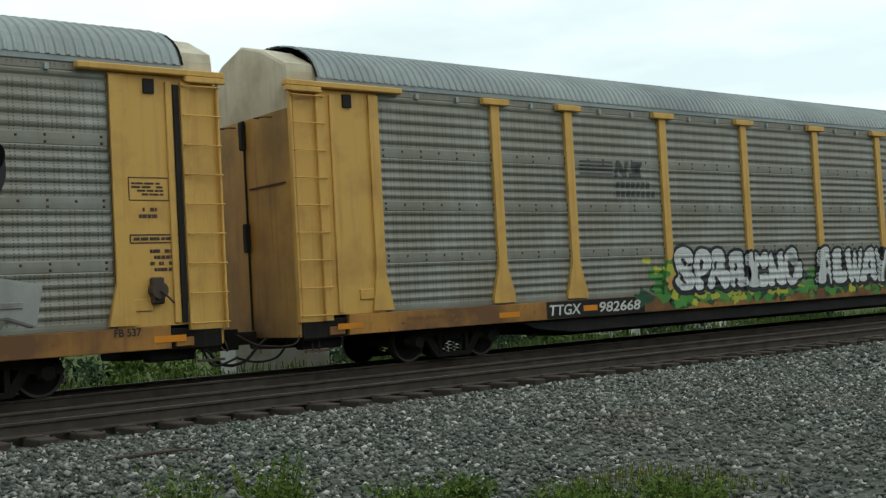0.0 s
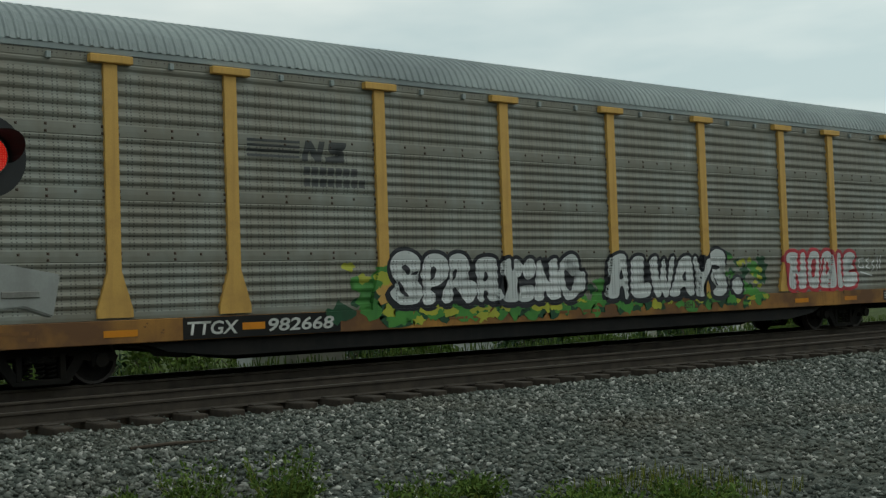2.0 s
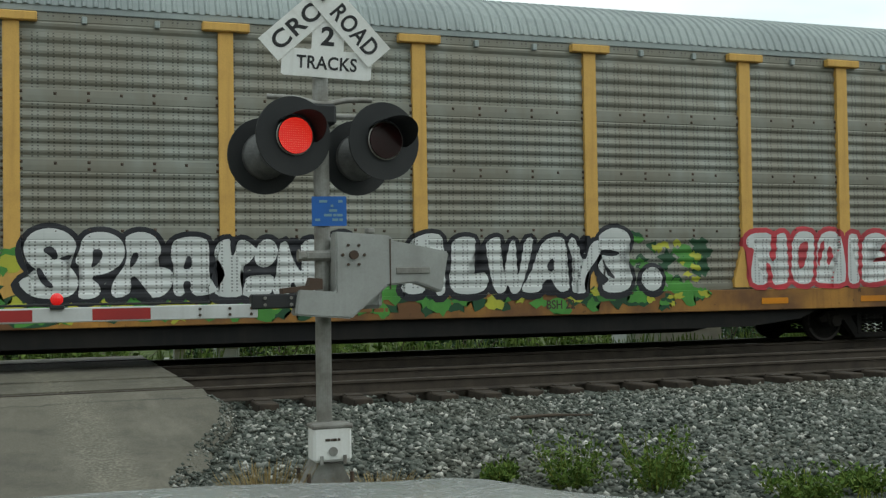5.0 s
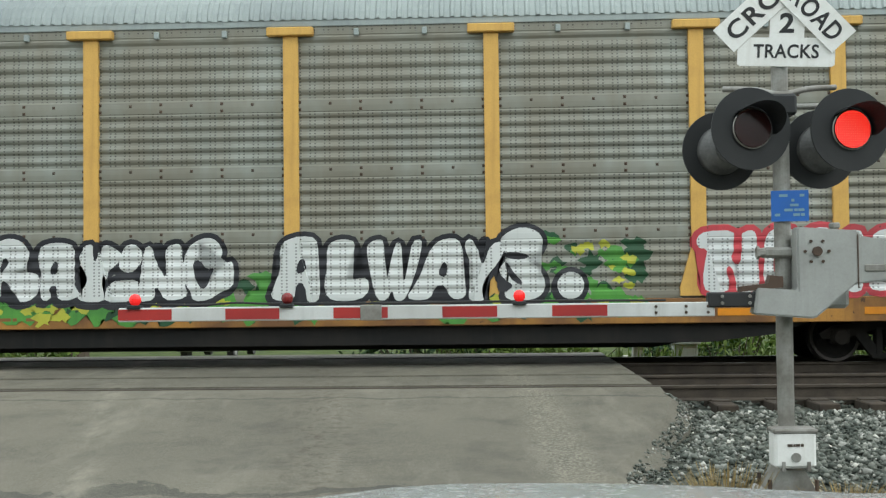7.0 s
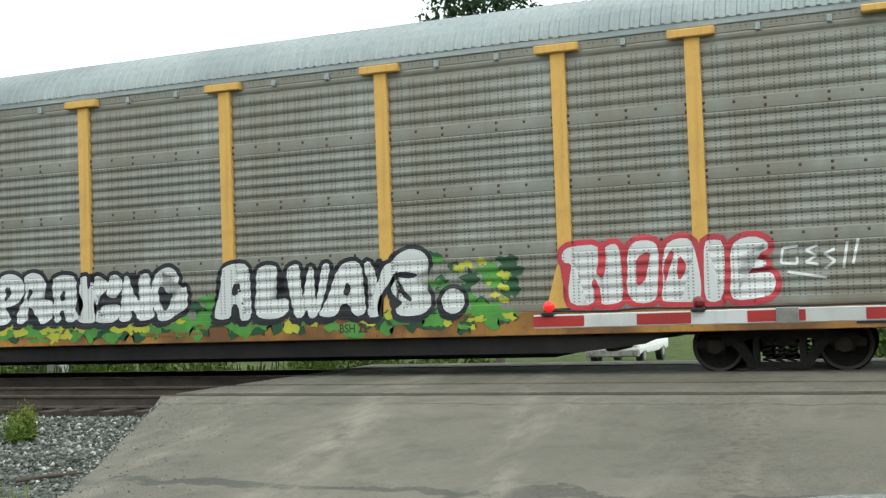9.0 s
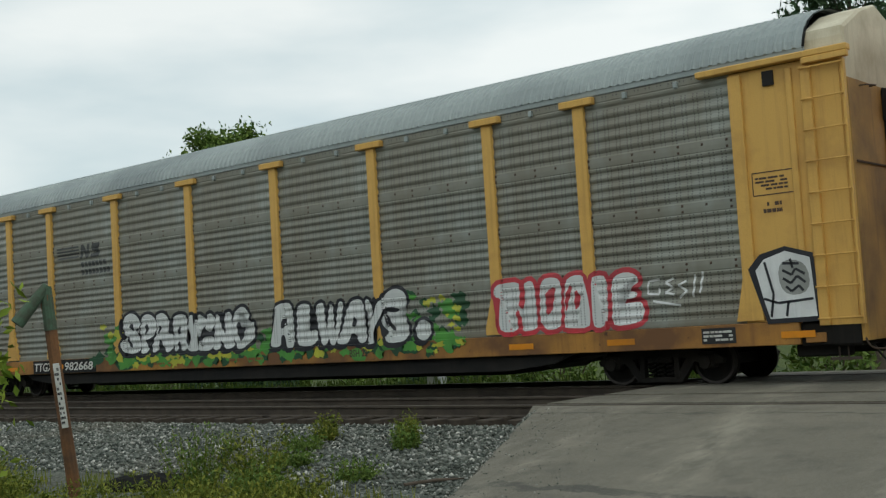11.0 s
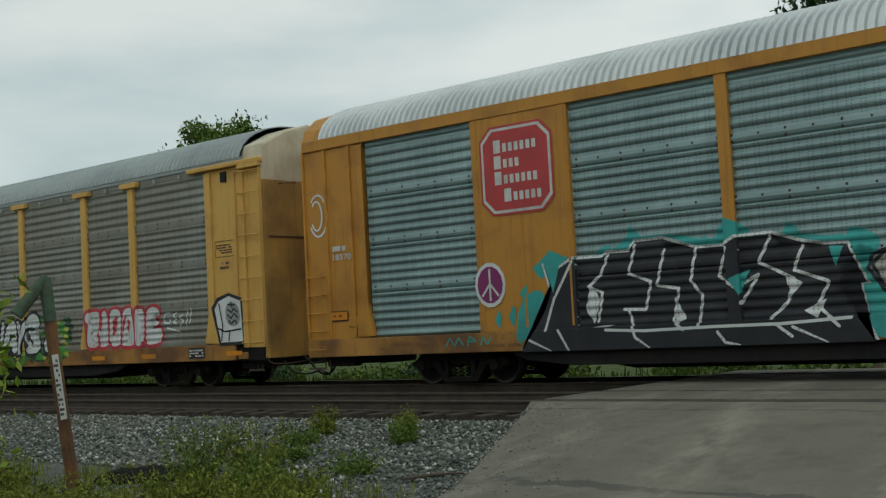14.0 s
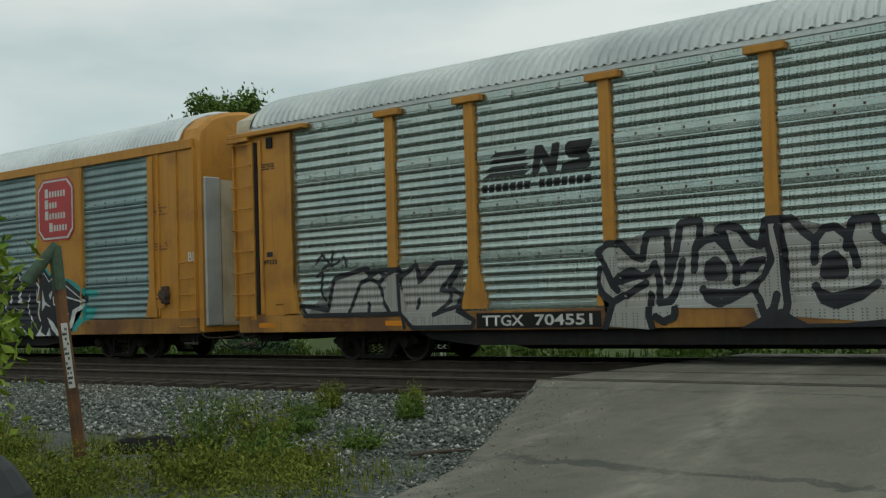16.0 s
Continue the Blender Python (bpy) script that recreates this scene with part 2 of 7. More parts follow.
M_LED = led_material()
M_LENS = grime("unlit_dark_red_lens", (0.03, 0.008, 0.008), (0.02, 0.008, 0.008), 0.15, streak=False)
M_REDLAMP = Mat("small_red_lamp_glow", 0.2)
M_REDLAMP.color((0.5, 0.02, 0.02))
M_REDLAMP.p.inputs["Emission Color"].default_value = (0.9, 0.012, 0.012, 1)
M_REDLAMP.p.inputs["Emission Strength"].default_value = 0.9
M_REDLAMP = M_REDLAMP.m
M_DIMLAMP = grime("unlit_red_lamp", (0.22, 0.02, 0.02), (0.12, 0.02, 0.02), 0.2, streak=False)


def stones_material():
    a = Mat("crushed_grey_ballast", 0.85, 0, 0.3)
    c = a.ramp(a.island(), [(0.0, (0.048, 0.056, 0.047)), (0.4, (0.112, 0.124, 0.106)), (0.75, (0.190, 0.198, 0.170)),
                            (0.92, (0.33, 0.33, 0.30)), (1.0, (0.60, 0.58, 0.52))])
    rust = a.step(a.noise(0.35, 4), 0.5, 0.75)
    c = a.mix(a.math("MULTIPLY", rust, 0.38), c, (0.19, 0.155, 0.11))
    a.color(c).bump(a.noise(60, 3), 0.4, 0.006)
    return a.m


def ground_material():
    a = Mat("gravelly_soil", 0.95, 0, 0.2)
    v = a.n.new("ShaderNodeTexVoronoi")
    v.inputs["Scale"].default_value = 22
    a.l.new(a.co, v.inputs["Vector"])
    c = a.ramp(v.outputs["Color"], [(0.0, (0.045, 0.053, 0.045)), (0.6, (0.098, 0.110, 0.095)), (1.0, (0.22, 0.22, 0.19))])
    soil = a.step(a.noise(0.5, 5), 0.42, 0.62)
    c = a.mix(a.math("MULTIPLY", soil, 0.4), c, (0.10, 0.092, 0.066))
    y = a.xyz()[1]
    grass = a.math("MULTIPLY", a.math("GREATER_THAN", y, 21.0), 1.0)
    c = a.mix(grass, c, a.ramp(a.noise(1.5, 6), [(0.35, (0.030, 0.050, 0.008)), (0.7, (0.08, 0.105, 0.018))]))
    a.color(c).bump(v.outputs["Distance"], 0.8, 0.03)
    return a.m


def asphalt_material():
    a = Mat("worn_pale_asphalt", 0.85, 0, 0.35)
    big, mid, fine = a.noise(0.30, 5), a.noise(2.2, 6, 0.65), a.noise(110, 3)
    c = a.mix(a.step(big, 0.35, 0.65), (0.142, 0.131, 0.103), (0.218, 0.199, 0.155))
    c = a.mix(a.math("MULTIPLY", a.step(mid, 0.48, 0.70), 0.6), c, (0.07, 0.066, 0.056))
    worn = a.step(a.noise(0.8, 7, 0.72, (1.5, 0.35, 1)), 0.52, 0.66)
    c = a.mix(a.math("MULTIPLY", worn, 0.6), c, (0.30, 0.275, 0.22))
    tar = a.step(a.noise(0.45, 6, 0.75, (0.4, 2.0, 1)), 0.64, 0.67)
    c = a.mix(a.math("MULTIPLY", tar, 0.45), c, (0.075, 0.073, 0.068))
    c = a.mix(a.math("MULTIPLY", a.step(fine, 0.4, 0.7), 0.35), c, (0.085, 0.08, 0.07))
    x, y, z = a.xyz()
    seam = a.math("ABSOLUTE", a.math("SUBTRACT", a.math("ADD", y, a.math("MULTIPLY", a.noise(0.9, 6, 0.7), 1.6)), 9.35))
    c = a.mix(a.math("MULTIPLY", a.math("LESS_THAN", seam, 0.12), 0.85), c, (0.06, 0.06, 0.052))
    edge = a.math("ABSOLUTE", a.math("SUBTRACT", a.math("ADD", y, a.math("MULTIPLY", a.noise(2.0, 6, 0.7), 0.5)), 12.6))
    c = a.mix(a.math("MULTIPLY", a.math("LESS_THAN", edge, 0.03), 0.6), c, (0.05, 0.048, 0.044))
    # pale streaks along the road: wet glare painted into the colour, with tyre tracks
    drift = a.math("ADD", x, a.math("MULTIPLY", a.math("SUBTRACT", y, 10.8), 0.25))
    ragged = a.noise(3.0, 6, 0.7, (1.0, 0.4, 1.0))
    for u, half, pale in ((-5.55, 0.42, (0.34, 0.31, 0.245)), (-3.7, 0.30, (0.30, 0.275, 0.22)), (-7.3, 0.35, (0.29, 0.265, 0.21))):
        lane = a.step(a.math("ABSOLUTE", a.math("SUBTRACT", drift, u)), half, half * 0.2)
        c = a.mix(a.math("MULTIPLY", a.math("MULTIPLY", lane, a.step(ragged, 0.42, 0.62)), 0.75), c, pale)
    lane = a.step(a.math("ABSOLUTE", a.math("SUBTRACT", a.math("ADD", x, a.math("MULTIPLY", a.math("SUBTRACT", y, 11.0), 0.14)), -1.65)), 0.55, 0.15)
    c = a.mix(a.math("MULTIPLY", a.math("MULTIPLY", lane, a.step(a.noise(11, 5, 0.7), 0.50, 0.60)), 0.6), c, (0.075, 0.058, 0.042))
    lane = a.step(a.math("ABSOLUTE", a.math("SUBTRACT", a.math("ADD", x, a.math("MULTIPLY", a.math("SUBTRACT", y, 10.5), 0.06)), 0.55)), 0.30, 0.12)
    c = a.mix(a.math("MULTIPLY", a.math("MULTIPLY", lane, a.step(a.noise(38, 3), 0.50, 0.58)), 0.7), c, (0.36, 0.33, 0.26))
    stone = a.step(a.noise(260, 2), 0.66, 0.72)
    c = a.mix(a.math("MULTIPLY", stone, 0.5), c, (0.36, 0.345, 0.31))
    grit = a.n.new("ShaderNodeTexVoronoi")
    grit.inputs["Scale"].default_value = 120
    a.l.new(a.co, grit.inputs["Vector"])
    g = a.ramp(grit.outputs["Color"], [(0.2, (0.065, 0.06, 0.046)), (0.6, (0.17, 0.155, 0.118)), (0.9, (0.36, 0.335, 0.27))])
    c = a.mix(a.math("MULTIPLY", a.step(a.noise(1.3, 5), 0.3, 0.62), 0.35), c, g)
    a.color(c).bump(a.math("ADD", grit.outputs["Distance"], mid), 0.55, 0.012)
    return a.m


def leaf_material(name, lo, hi):
    a = Mat(name, 0.7, 0, 0.12)
    a.color(a.ramp(a.island(), [(0.0, lo), (1.0, hi)]))
    a.p.inputs["Subsurface Weight"].default_value = 0.0
    return a.m


M_STONE, M_GROUND, M_ASPHALT = stones_material(), ground_material(), asphalt_material()
M_LEAF = leaf_material("fresh_green_leaf", (0.05, 0.10, 0.018), (0.15, 0.21, 0.045))
M_BROAD = leaf_material("bright_broad_leaf", (0.10, 0.17, 0.018), (0.27, 0.34, 0.05))
M_WEED = leaf_material("yellow_green_weed_leaf", (0.06, 0.095, 0.014), (0.23, 0.24, 0.04))
M_DARKLEAF = leaf_material("dark_conifer_leaf", (0.022, 0.05, 0.022), (0.06, 0.10, 0.045))
M_DRY = leaf_material("dry_straw_stem", (0.22, 0.15, 0.06), (0.38, 0.29, 0.13))
M_BARK = grime("grey_brown_bark", (0.10, 0.075, 0.055), (0.05, 0.04, 0.03), 0.9, scale=6)
M_CONC = grime("pale_concrete", (0.42, 0.41, 0.38), (0.28, 0.27, 0.25), 0.8)
M_BOXGREY = grime("pale_grey_cabinet_paint", (0.45, 0.47, 0.45), (0.33, 0.34, 0.33), 0.5)
M_GLASS = Mat("dark_vehicle_glass", 0.08).color((0.02, 0.025, 0.028)).m


# ---------------------------------------------------------------- mesh helpers
def mesh_of(name, verts, faces, mats, ids=None, smooth=False):
    me = bpy.data.meshes.new(name)
    me.from_pydata([tuple(v) for v in verts], [], faces)
    for m in (mats if isinstance(mats, (list, tuple)) else [mats]):
        me.materials.append(m)
    if ids is not None:
        me.polygons.foreach_set("material_index", ids)
    if smooth:
        me.polygons.foreach_set("use_smooth", [True] * len(me.polygons))
    me.update()
    return me


def part(name, bm, material, parent=None, label=""):
    """Links a bmesh as one mesh object under a thing or a part."""
    if isinstance(bm, bpy.types.Mesh):
        me = bm
    else:
        me = bpy.data.meshes.new(name)
        bm.to_mesh(me)
        bm.free()
        for m in (material if isinstance(material, (list, tuple)) else [material]):
            me.materials.append(m)
    ob = new(name, me)
    ob.parent = parent
    if label:
        tagged(ob, label)
    return ob


def empty(name, m):
    ob = new(name)
    ob.empty_display_size = 0.2
    ob.matrix_basis = m
    return ob


def box(bm, x0, x1, y0, y1, z0, z1, bevel=0.0, mi=0):
    r = bmesh.ops.create_cube(bm, size=1.0)
    vs = r["verts"]
    for v in vs:
        v.co = (x0 + (v.co.x + 0.5) * (x1 - x0), y0 + (v.co.y + 0.5) * (y1 - y0), z0 + (v.co.z + 0.5) * (z1 - z0))
    fs = {f for v in vs for f in v.link_faces}
    if bevel:
        es = list({e for v in vs for e in v.link_edges})
        rb = bmesh.ops.bevel(bm, geom=es, offset=bevel, segments=1, affect="EDGES", profile=0.5)
        fs = set(rb["faces"]) | {f for f in fs if f.is_valid}
    for f in fs:
        f.material_index = mi
    return vs


def boxed(x0, x1, y0, y1, z0, z1, bevel=0.0):
    bm = bmesh.new()
    box(bm, x0, x1, y0, y1, z0, z1, bevel)
    return bm


def rod(bm, a, b, r, seg=8, r2=None, caps=True):
    a, b = Vector(a), Vector(b)
    d = b - a
    m = Matrix.Translation((a + b) / 2) @ d.to_track_quat("Z", "Y").to_matrix().to_4x4()
    return bmesh.ops.create_cone(bm, cap_ends=caps, segments=seg, radius1=r, radius2=r if r2 is None else r2, depth=d.length, matrix=m)["verts"]


def tube(name, pts, r, material, parent, seg=6):
    """A bent hose or pipe along a smooth line of points."""
    ps = [Vector(p) for p in pts]
    line = []
    for i in range(len(ps) - 1):
        p0, p1, p2, p3 = ps[max(i - 1, 0)], ps[i], ps[i + 1], ps[min(i + 2, len(ps) - 1)]
        for k in range(6):
            t = k / 6
            line.append(0.5 * (2 * p1 + (p2 - p0) * t + (2 * p0 - 5 * p1 + 4 * p2 - p3) * t * t + (3 * p1 - p0 - 3 * p2 + p3) * t ** 3))
    line.append(ps[-1])
    vs, fs = [], []
    for i, p in enumerate(line):
        d = (line[min(i + 1, len(line) - 1)] - line[max(i - 1, 0)]).normalized()
        u = d.cross(Vector((0.3, 1, 0.2))).normalized()
        w = d.cross(u)
        for k in range(seg):
            a = 2 * math.pi * k / seg
            vs.append(p + r * (math.cos(a) * u + math.sin(a) * w))
        if i:
            for k in range(seg):
                q = (k + 1) % seg
                fs.append(((i - 1) * seg + k, (i - 1) * seg + q, i * seg + q, i * seg + k))
    return part(name, mesh_of(name, vs, fs, material, smooth=True), None, parent)


def prism(bm, outline, y0, y1, mi=0):
    """Extrudes an outline of (x, z) between two y planes."""
    n = len(outline)
    a = [bm.verts.new((x, y0, z)) for x, z in outline]
    b = [bm.verts.new((x, y1, z)) for x, z in outline]
    fs = [bm.faces.new(a), bm.faces.new(b[::-1])]
    for i in range(n):
        j = (i + 1) % n
        fs.append(bm.faces.new((a[j], a[i], b[i], b[j])))
    for f in fs:
        f.material_index = mi
    bmesh.ops.recalc_face_normals(bm, faces=fs)


def letters(text, size, bold=0.0, shear=0.0, space=1.0, align="LEFT"):
    """A flat bmesh of built-in font letters in the x-z plane, y 0."""
    cu = bpy.data.curves.new("letters", "FONT")
    cu.body, cu.size, cu.offset, cu.shear, cu.space_character, cu.align_x = text, size, bold, shear, space, align
    cu.resolution_u = 4
    ob = bpy.data.objects.new("letters", cu)
    scene.collection.objects.link(ob)
    bpy.context.view_layer.update()
    me = bpy.data.meshes.new_from_object(ob.evaluated_get(bpy.context.evaluated_depsgraph_get()))
    bpy.data.objects.remove(ob)
    bpy.data.curves.remove(cu)
    bm = bmesh.new()
    bm.from_mesh(me)
    bpy.data.meshes.remove(me)
    for v in bm.verts:
        v.co = (v.co.x, 0, v.co.y)
    return bm


def fit_box(bm, x0, x1, z0, z1, y=0.0):
    """Scales flat letters to fill a rectangle."""
    xs, zs = [v.co.x for v in bm.verts], [v.co.z for v in bm.verts]
    a, b, c, d = min(xs), max(xs), min(zs), max(zs)
    for v in bm.verts:
        v.co = (x0 + (v.co.x - a) / (b - a) * (x1 - x0), y, z0 + (v.co.z - c) / (d - c) * (z1 - z0))
    return bm


# ---------------------------------------------------------------- ground, road, tracks
NEAR_C, FAR_C = 14.15, 17.85       # centre lines of the two tracks
ROAD_L, ROAD_R = -9.5, 1.8


def road_x(y):
    """Left and right edge of the crossing road at a distance y."""
    if y < 13.2:
        return (float(np.interp(y, [-3, 6, 8.2, 9.2, 10.4, 11.5, 12.5, 13.2], [-6.0, -6.4, -7.05, -7.6, -8.2, -8.75, -9.2, -9.5])),
                float(np.interp(y, [-3, 8, 9.2, 10.5, 11.5, 12.3, 12.8, 13.2], [1.3, 1.05, 1.15, 1.55, 1.9, 2.05, 1.95, 1.8])))
    if y > 20.0:
        k = min(1.0, (y - 20.0) / 4.0)
        return ROAD_L + 0.4 * k, ROAD_R - 5.8 * k
    return ROAD_L, ROAD_R


def road_z(y):
    if y < 12.6:
        k = max(0.0, min(1.0, (12.6 - y) / 5.5))
        return 0.012 - 0.40 * (1 - (1 - k) ** 1.6)
    if y < 20.0:
        return 0.012
    return 0.012 - min(1.45, (y - 20.0) * 0.13)


def ground_z(x, y):
    if y < 9.0:
        z = -0.44
    elif y < 12.6:
        z = -0.44 + 0.18 * (y - 9.0) / 3.6
    elif y < 20.2:
        z = -0.26
    else:
        z = -0.26 - min(1.25, (y - 20.2) * 0.16)
    l, r = road_x(y)
    if l - 0.6 < x < r + 0.6:
        z = min(z, road_z(y) - 0.12)
    return z


def spread(lo, hi, step, far):
    out = list(np.arange(lo, hi + 1e-6, step))
    return [-f for f in far[::-1]] + out + list(far)


gx = spread(-45.0, 45.0, 0.6, [60.0, 90.0, 150.0, 400.0, 1500.0])
gy = spread(-8.0, 40.0, 0.4, [60.0, 90.0, 150.0, 400.0, 1500.0])
rng = random.Random(3)
gv = [(x, y, ground_z(x, y) + rng.uniform(-0.012, 0.012)) for y in gy for x in gx]
nx = len(gx)
gf = [(j * nx + i, j * nx + i + 1, (j + 1) * nx + i + 1, (j + 1) * nx + i) for j in range(len(gy) - 1) for i in range(nx - 1)]
ground = tagged(new("ground", mesh_of("ground", gv, gf, M_GROUND, smooth=True)), "grey gravel and grassy soil beside the railway", "ground", kind="structure")


def road_part(name, y0, y1, step, label):
    vs, fs = [], []
    ys = list(np.arange(y0, y1 + 1e-6, step))
    n = 15
    r = random.Random(8)
    for y in ys:
        l, rr = road_x(y)
        jl, jr = (r.uniform(-0.05, 0.05), r.uniform(-0.05, 0.05)) if y < 12.8 else (0, 0)
        for i in range(n):
            k = i / (n - 1)
            x = (l + jl) * (1 - k) + (rr + jr) * k
            edge = min(k, 1 - k)
            if i in (1, n - 2):
                x = l + jl * 0.6 + 0.22 if i == 1 else rr + jr * 0.6 - 0.22
            vs.append((x, y, road_z(y) - (0.13 if edge == 0 and y < 12.8 else 0.0)))
    for j in range(len(ys) - 1):
        for i in range(n - 1):
            fs.append((j * n + i, j * n + i + 1, (j + 1) * n + i + 1, (j + 1) * n + i))
    base = len(vs)
    vs += [(v[0], v[1], v[2] - 0.25) for v in vs[:base]]
    rim = [i for i in range(n)] + [j * n + n - 1 for j in range(1, len(ys))] + [(len(ys) - 1) * n + i for i in range(n - 2, -1, -1)] + [j * n for j in range(len(ys) - 2, 0, -1)]
    for a, b in zip(rim, rim[1:] + rim[:1]):
        fs.append((b, a, a + base, b + base))
    return tagged(new(name, mesh_of(name, vs, fs, M_ASPHALT, smooth=False)), label, "road", kind="structure")


RAILS = [NEAR_C - 0.755, NEAR_C + 0.755, FAR_C - 0.755, FAR_C + 0.755]
gap = 0.11
cuts = [-3.0] + [v for r in RAILS for v in (r - gap, r + gap)] + [45.0]
for k in range(0, len(cuts), 2):
    road_part("road_approach" if k == 0 else "crossing_strip", cuts[k], cuts[k + 1], 0.35 if k == 0 else (cuts[k + 1] - cuts[k]) / 4 if k < 8 else 1.0,
              "worn pale asphalt road ramp with cracks" if k == 0 else "worn asphalt between the rails at the crossing" if k < 8 else "asphalt road beyond the tracks")


def rail_mesh():
    prof = [(-0.07, -0.172), (0.07, -0.172), (0.07, -0.160), (0.012, -0.140), (0.010, -0.045), (0.035, -0.032), (0.036, -0.008), (0.028, 0.0),
            (-0.028, 0.0), (-0.036, -0.008), (-0.035, -0.032), (-0.010, -0.045), (-0.012, -0.140), (-0.07, -0.160)]
    xs = [-120.0, -60.0, -20.0, 0.0, 20.0, 60.0, 120.0]
    vs = [(x, y, z) for x in xs for y, z in prof]
    n = len(prof)
    fs, ids = [], []
    for i in range(len(xs) - 1):
        for k in range(n):
            q = (k + 1) % n
            fs.append((i * n + k, (i + 1) * n + k, (i + 1) * n + q, i * n + q))
            ids.append(1 if k == 7 else 0)
    return mesh_of("rail", vs, fs, [M_RAILSIDE, M_RAILTOP], ids)


RAIL = rail_mesh()
for i, y in enumerate(RAILS):
    r = new("rail", RAIL)
    r.location = (0, y, 0)
    tagged(r, "rust-brown steel rail with a worn grey head", "rail", "rails of the two tracks", "structure")


# ---------------------------------------------------------------- the train
CAR_L = 28.48
SIDE = 1.52                      # half width to the post faces
POSTS = [-9.06, -7.11, -4.26, -1.43, 1.43, 4.26, 7.11, 9.06]
BAY = 11.8
BANDS = [(0.95, 1.05), (1.80, 1.95), (2.71, 2.86), (3.64, 3.80), (4.73, 4.77)]


def sheet_profile(kind):
    """(depth, z) pairs of a side sheet, from bottom to top; depth grows outward from the sheet's base plane."""
    pts = []
    for (a0, a1), (b0, b1) in zip(BANDS, BANDS[1:]):
        if kind == "C":
            pts += [(0.012, a0), (0.045, a0 + 0.03), (0.052, (a0 + a1) / 2), (0.045, a1 - 0.02)]
        else:
            pts += [(0.045, a0), (0.048, (a0 + a1) / 2), (0.045, a1)]
        n = 5
        p = (b0 - a1) / n
        for i in range(n):
            z = a1 + i * p
            d = 0.014 if kind == "C" else 0.021
            pts += [(d + 0.002, z + 0.16 * p), (d, z + 0.38 * p), (0.042, z + 0.60 * p), (0.047, z + 0.80 * p), (0.038, z + 0.93 * p)]
    pts += [(0.045, BANDS[-1][0]), (0.045, BANDS[-1][1] + 0.12)]
    return pts


PROFILE = {k: sheet_profile(k) for k in ("B", "C")}


def sheet_depth(kind, z):
    p = PROFILE[kind]
    for (d0, z0), (d1, z1) in zip(p, p[1:]):
        if z0 <= z <= z1:
            return d0 + (d1 - d0) * (z - z0) / max(z1 - z0, 1e-6)
    return 0.045


def side_sheet(kind, width, mat, seed):
    """One corrugated sheet, its bolts on the flat bands; local x from 0 to width, base plane y = 0, outward is -y."""
    prof = PROFILE[kind]
    cols = [0.0, 0.035, width - 0.035, width]
    vs, fs, ids = [], [], []
    for x in cols:
        edge = x in (0.0, width)
        for d, z in prof:
            vs.append((x, -(0.03 if edge else d), z))
    n = len(prof)
    for c in range(len(cols) - 1):
        for i in range(n - 1):
            fs.append((c * n + i, (c + 1) * n + i, (c + 1) * n + i + 1, c * n + i + 1))
            ids.append(0)
    k = max(2, round(width / 0.47))
    r = random.Random(seed)
    for a, b in BANDS[1:4]:
        for i in range(k + 1):
            x = 0.12 + (width - 0.24) * i / k
            for z in (a + 0.03, b - 0.03) if i % 2 == 0 else ((a + b) / 2 + 0.03,):
                s, y = 0.021, -0.066
                j = len(vs)
                vs += [(x - s, -0.046, z - s), (x + s, -0.046, z - s), (x + s, -0.046, z + s), (x - s, -0.046, z + s), (x, y, z)]
                fs += [(j, j + 1, j + 4), (j + 1, j + 2, j + 4), (j + 2, j + 3, j + 4), (j + 3, j, j + 4)]
                ids += [1] * 4
    return mesh_of("side_sheet", vs, fs, [mat, M_BOLT], ids)


def side_post(flared, mat, top=4.72):
    """Upright post with a T-shaped cap and a flared foot; local x 0, face at y = -SIDE."""
    bm = bmesh.new()
    w = 0.105
    if flared:
        prism(bm, [(-0.27, 0.98), (0.27, 0.98), (0.27, 1.10), (w, 1.66), (w, top), (-w, top), (-w, 1.66), (-0.27, 1.10)], -SIDE, -SIDE + 0.09)
    else:
        prism(bm, [(-w, 0.95), (w, 0.95), (w, top), (-w, top)], -SIDE, -SIDE + 0.09)
    return bm


ROOF_SECTION = [(-1.50, 4.93), (-1.46, 5.05), (-1.36, 5.22), (-1.20, 5.37), (-0.98, 5.50), (-0.70, 5.61), (-0.36, 5.69), (0.0, 5.72)]
ROOF_SECTION = ROOF_SECTION + [(-y, z) for y, z in ROOF_SECTION[-2::-1]]


def roof_mesh(x0, x1, pitch, depth, mat):
    """Curved roof with cross corrugations."""
    xs = [x0 + (i + f) * pitch for i in range(int((x1 - x0) / pitch)) for f in (0.0, 0.34, 0.50, 0.74, 0.90)] + [x1]
    wave = [0.0, 0.0, 1.0, 1.0, 0.0]
    vs, fs = [], []
    n = len(ROOF_SECTION)
    for i, x in enumerate(xs):
        h = depth * wave[i % 5]
        for y, z in ROOF_SECTION:
            d = Vector((y, z - 4.2)).normalized()
            vs.append((x, y + d.x * h, z + d.y * h))
    for i in range(len(xs) - 1):
        for k in range(n - 1):
            fs.append((i * n + k, (i + 1) * n + k, (i + 1) * n + k + 1, i * n + k + 1))
    return mesh_of("roof", vs, fs, mat)


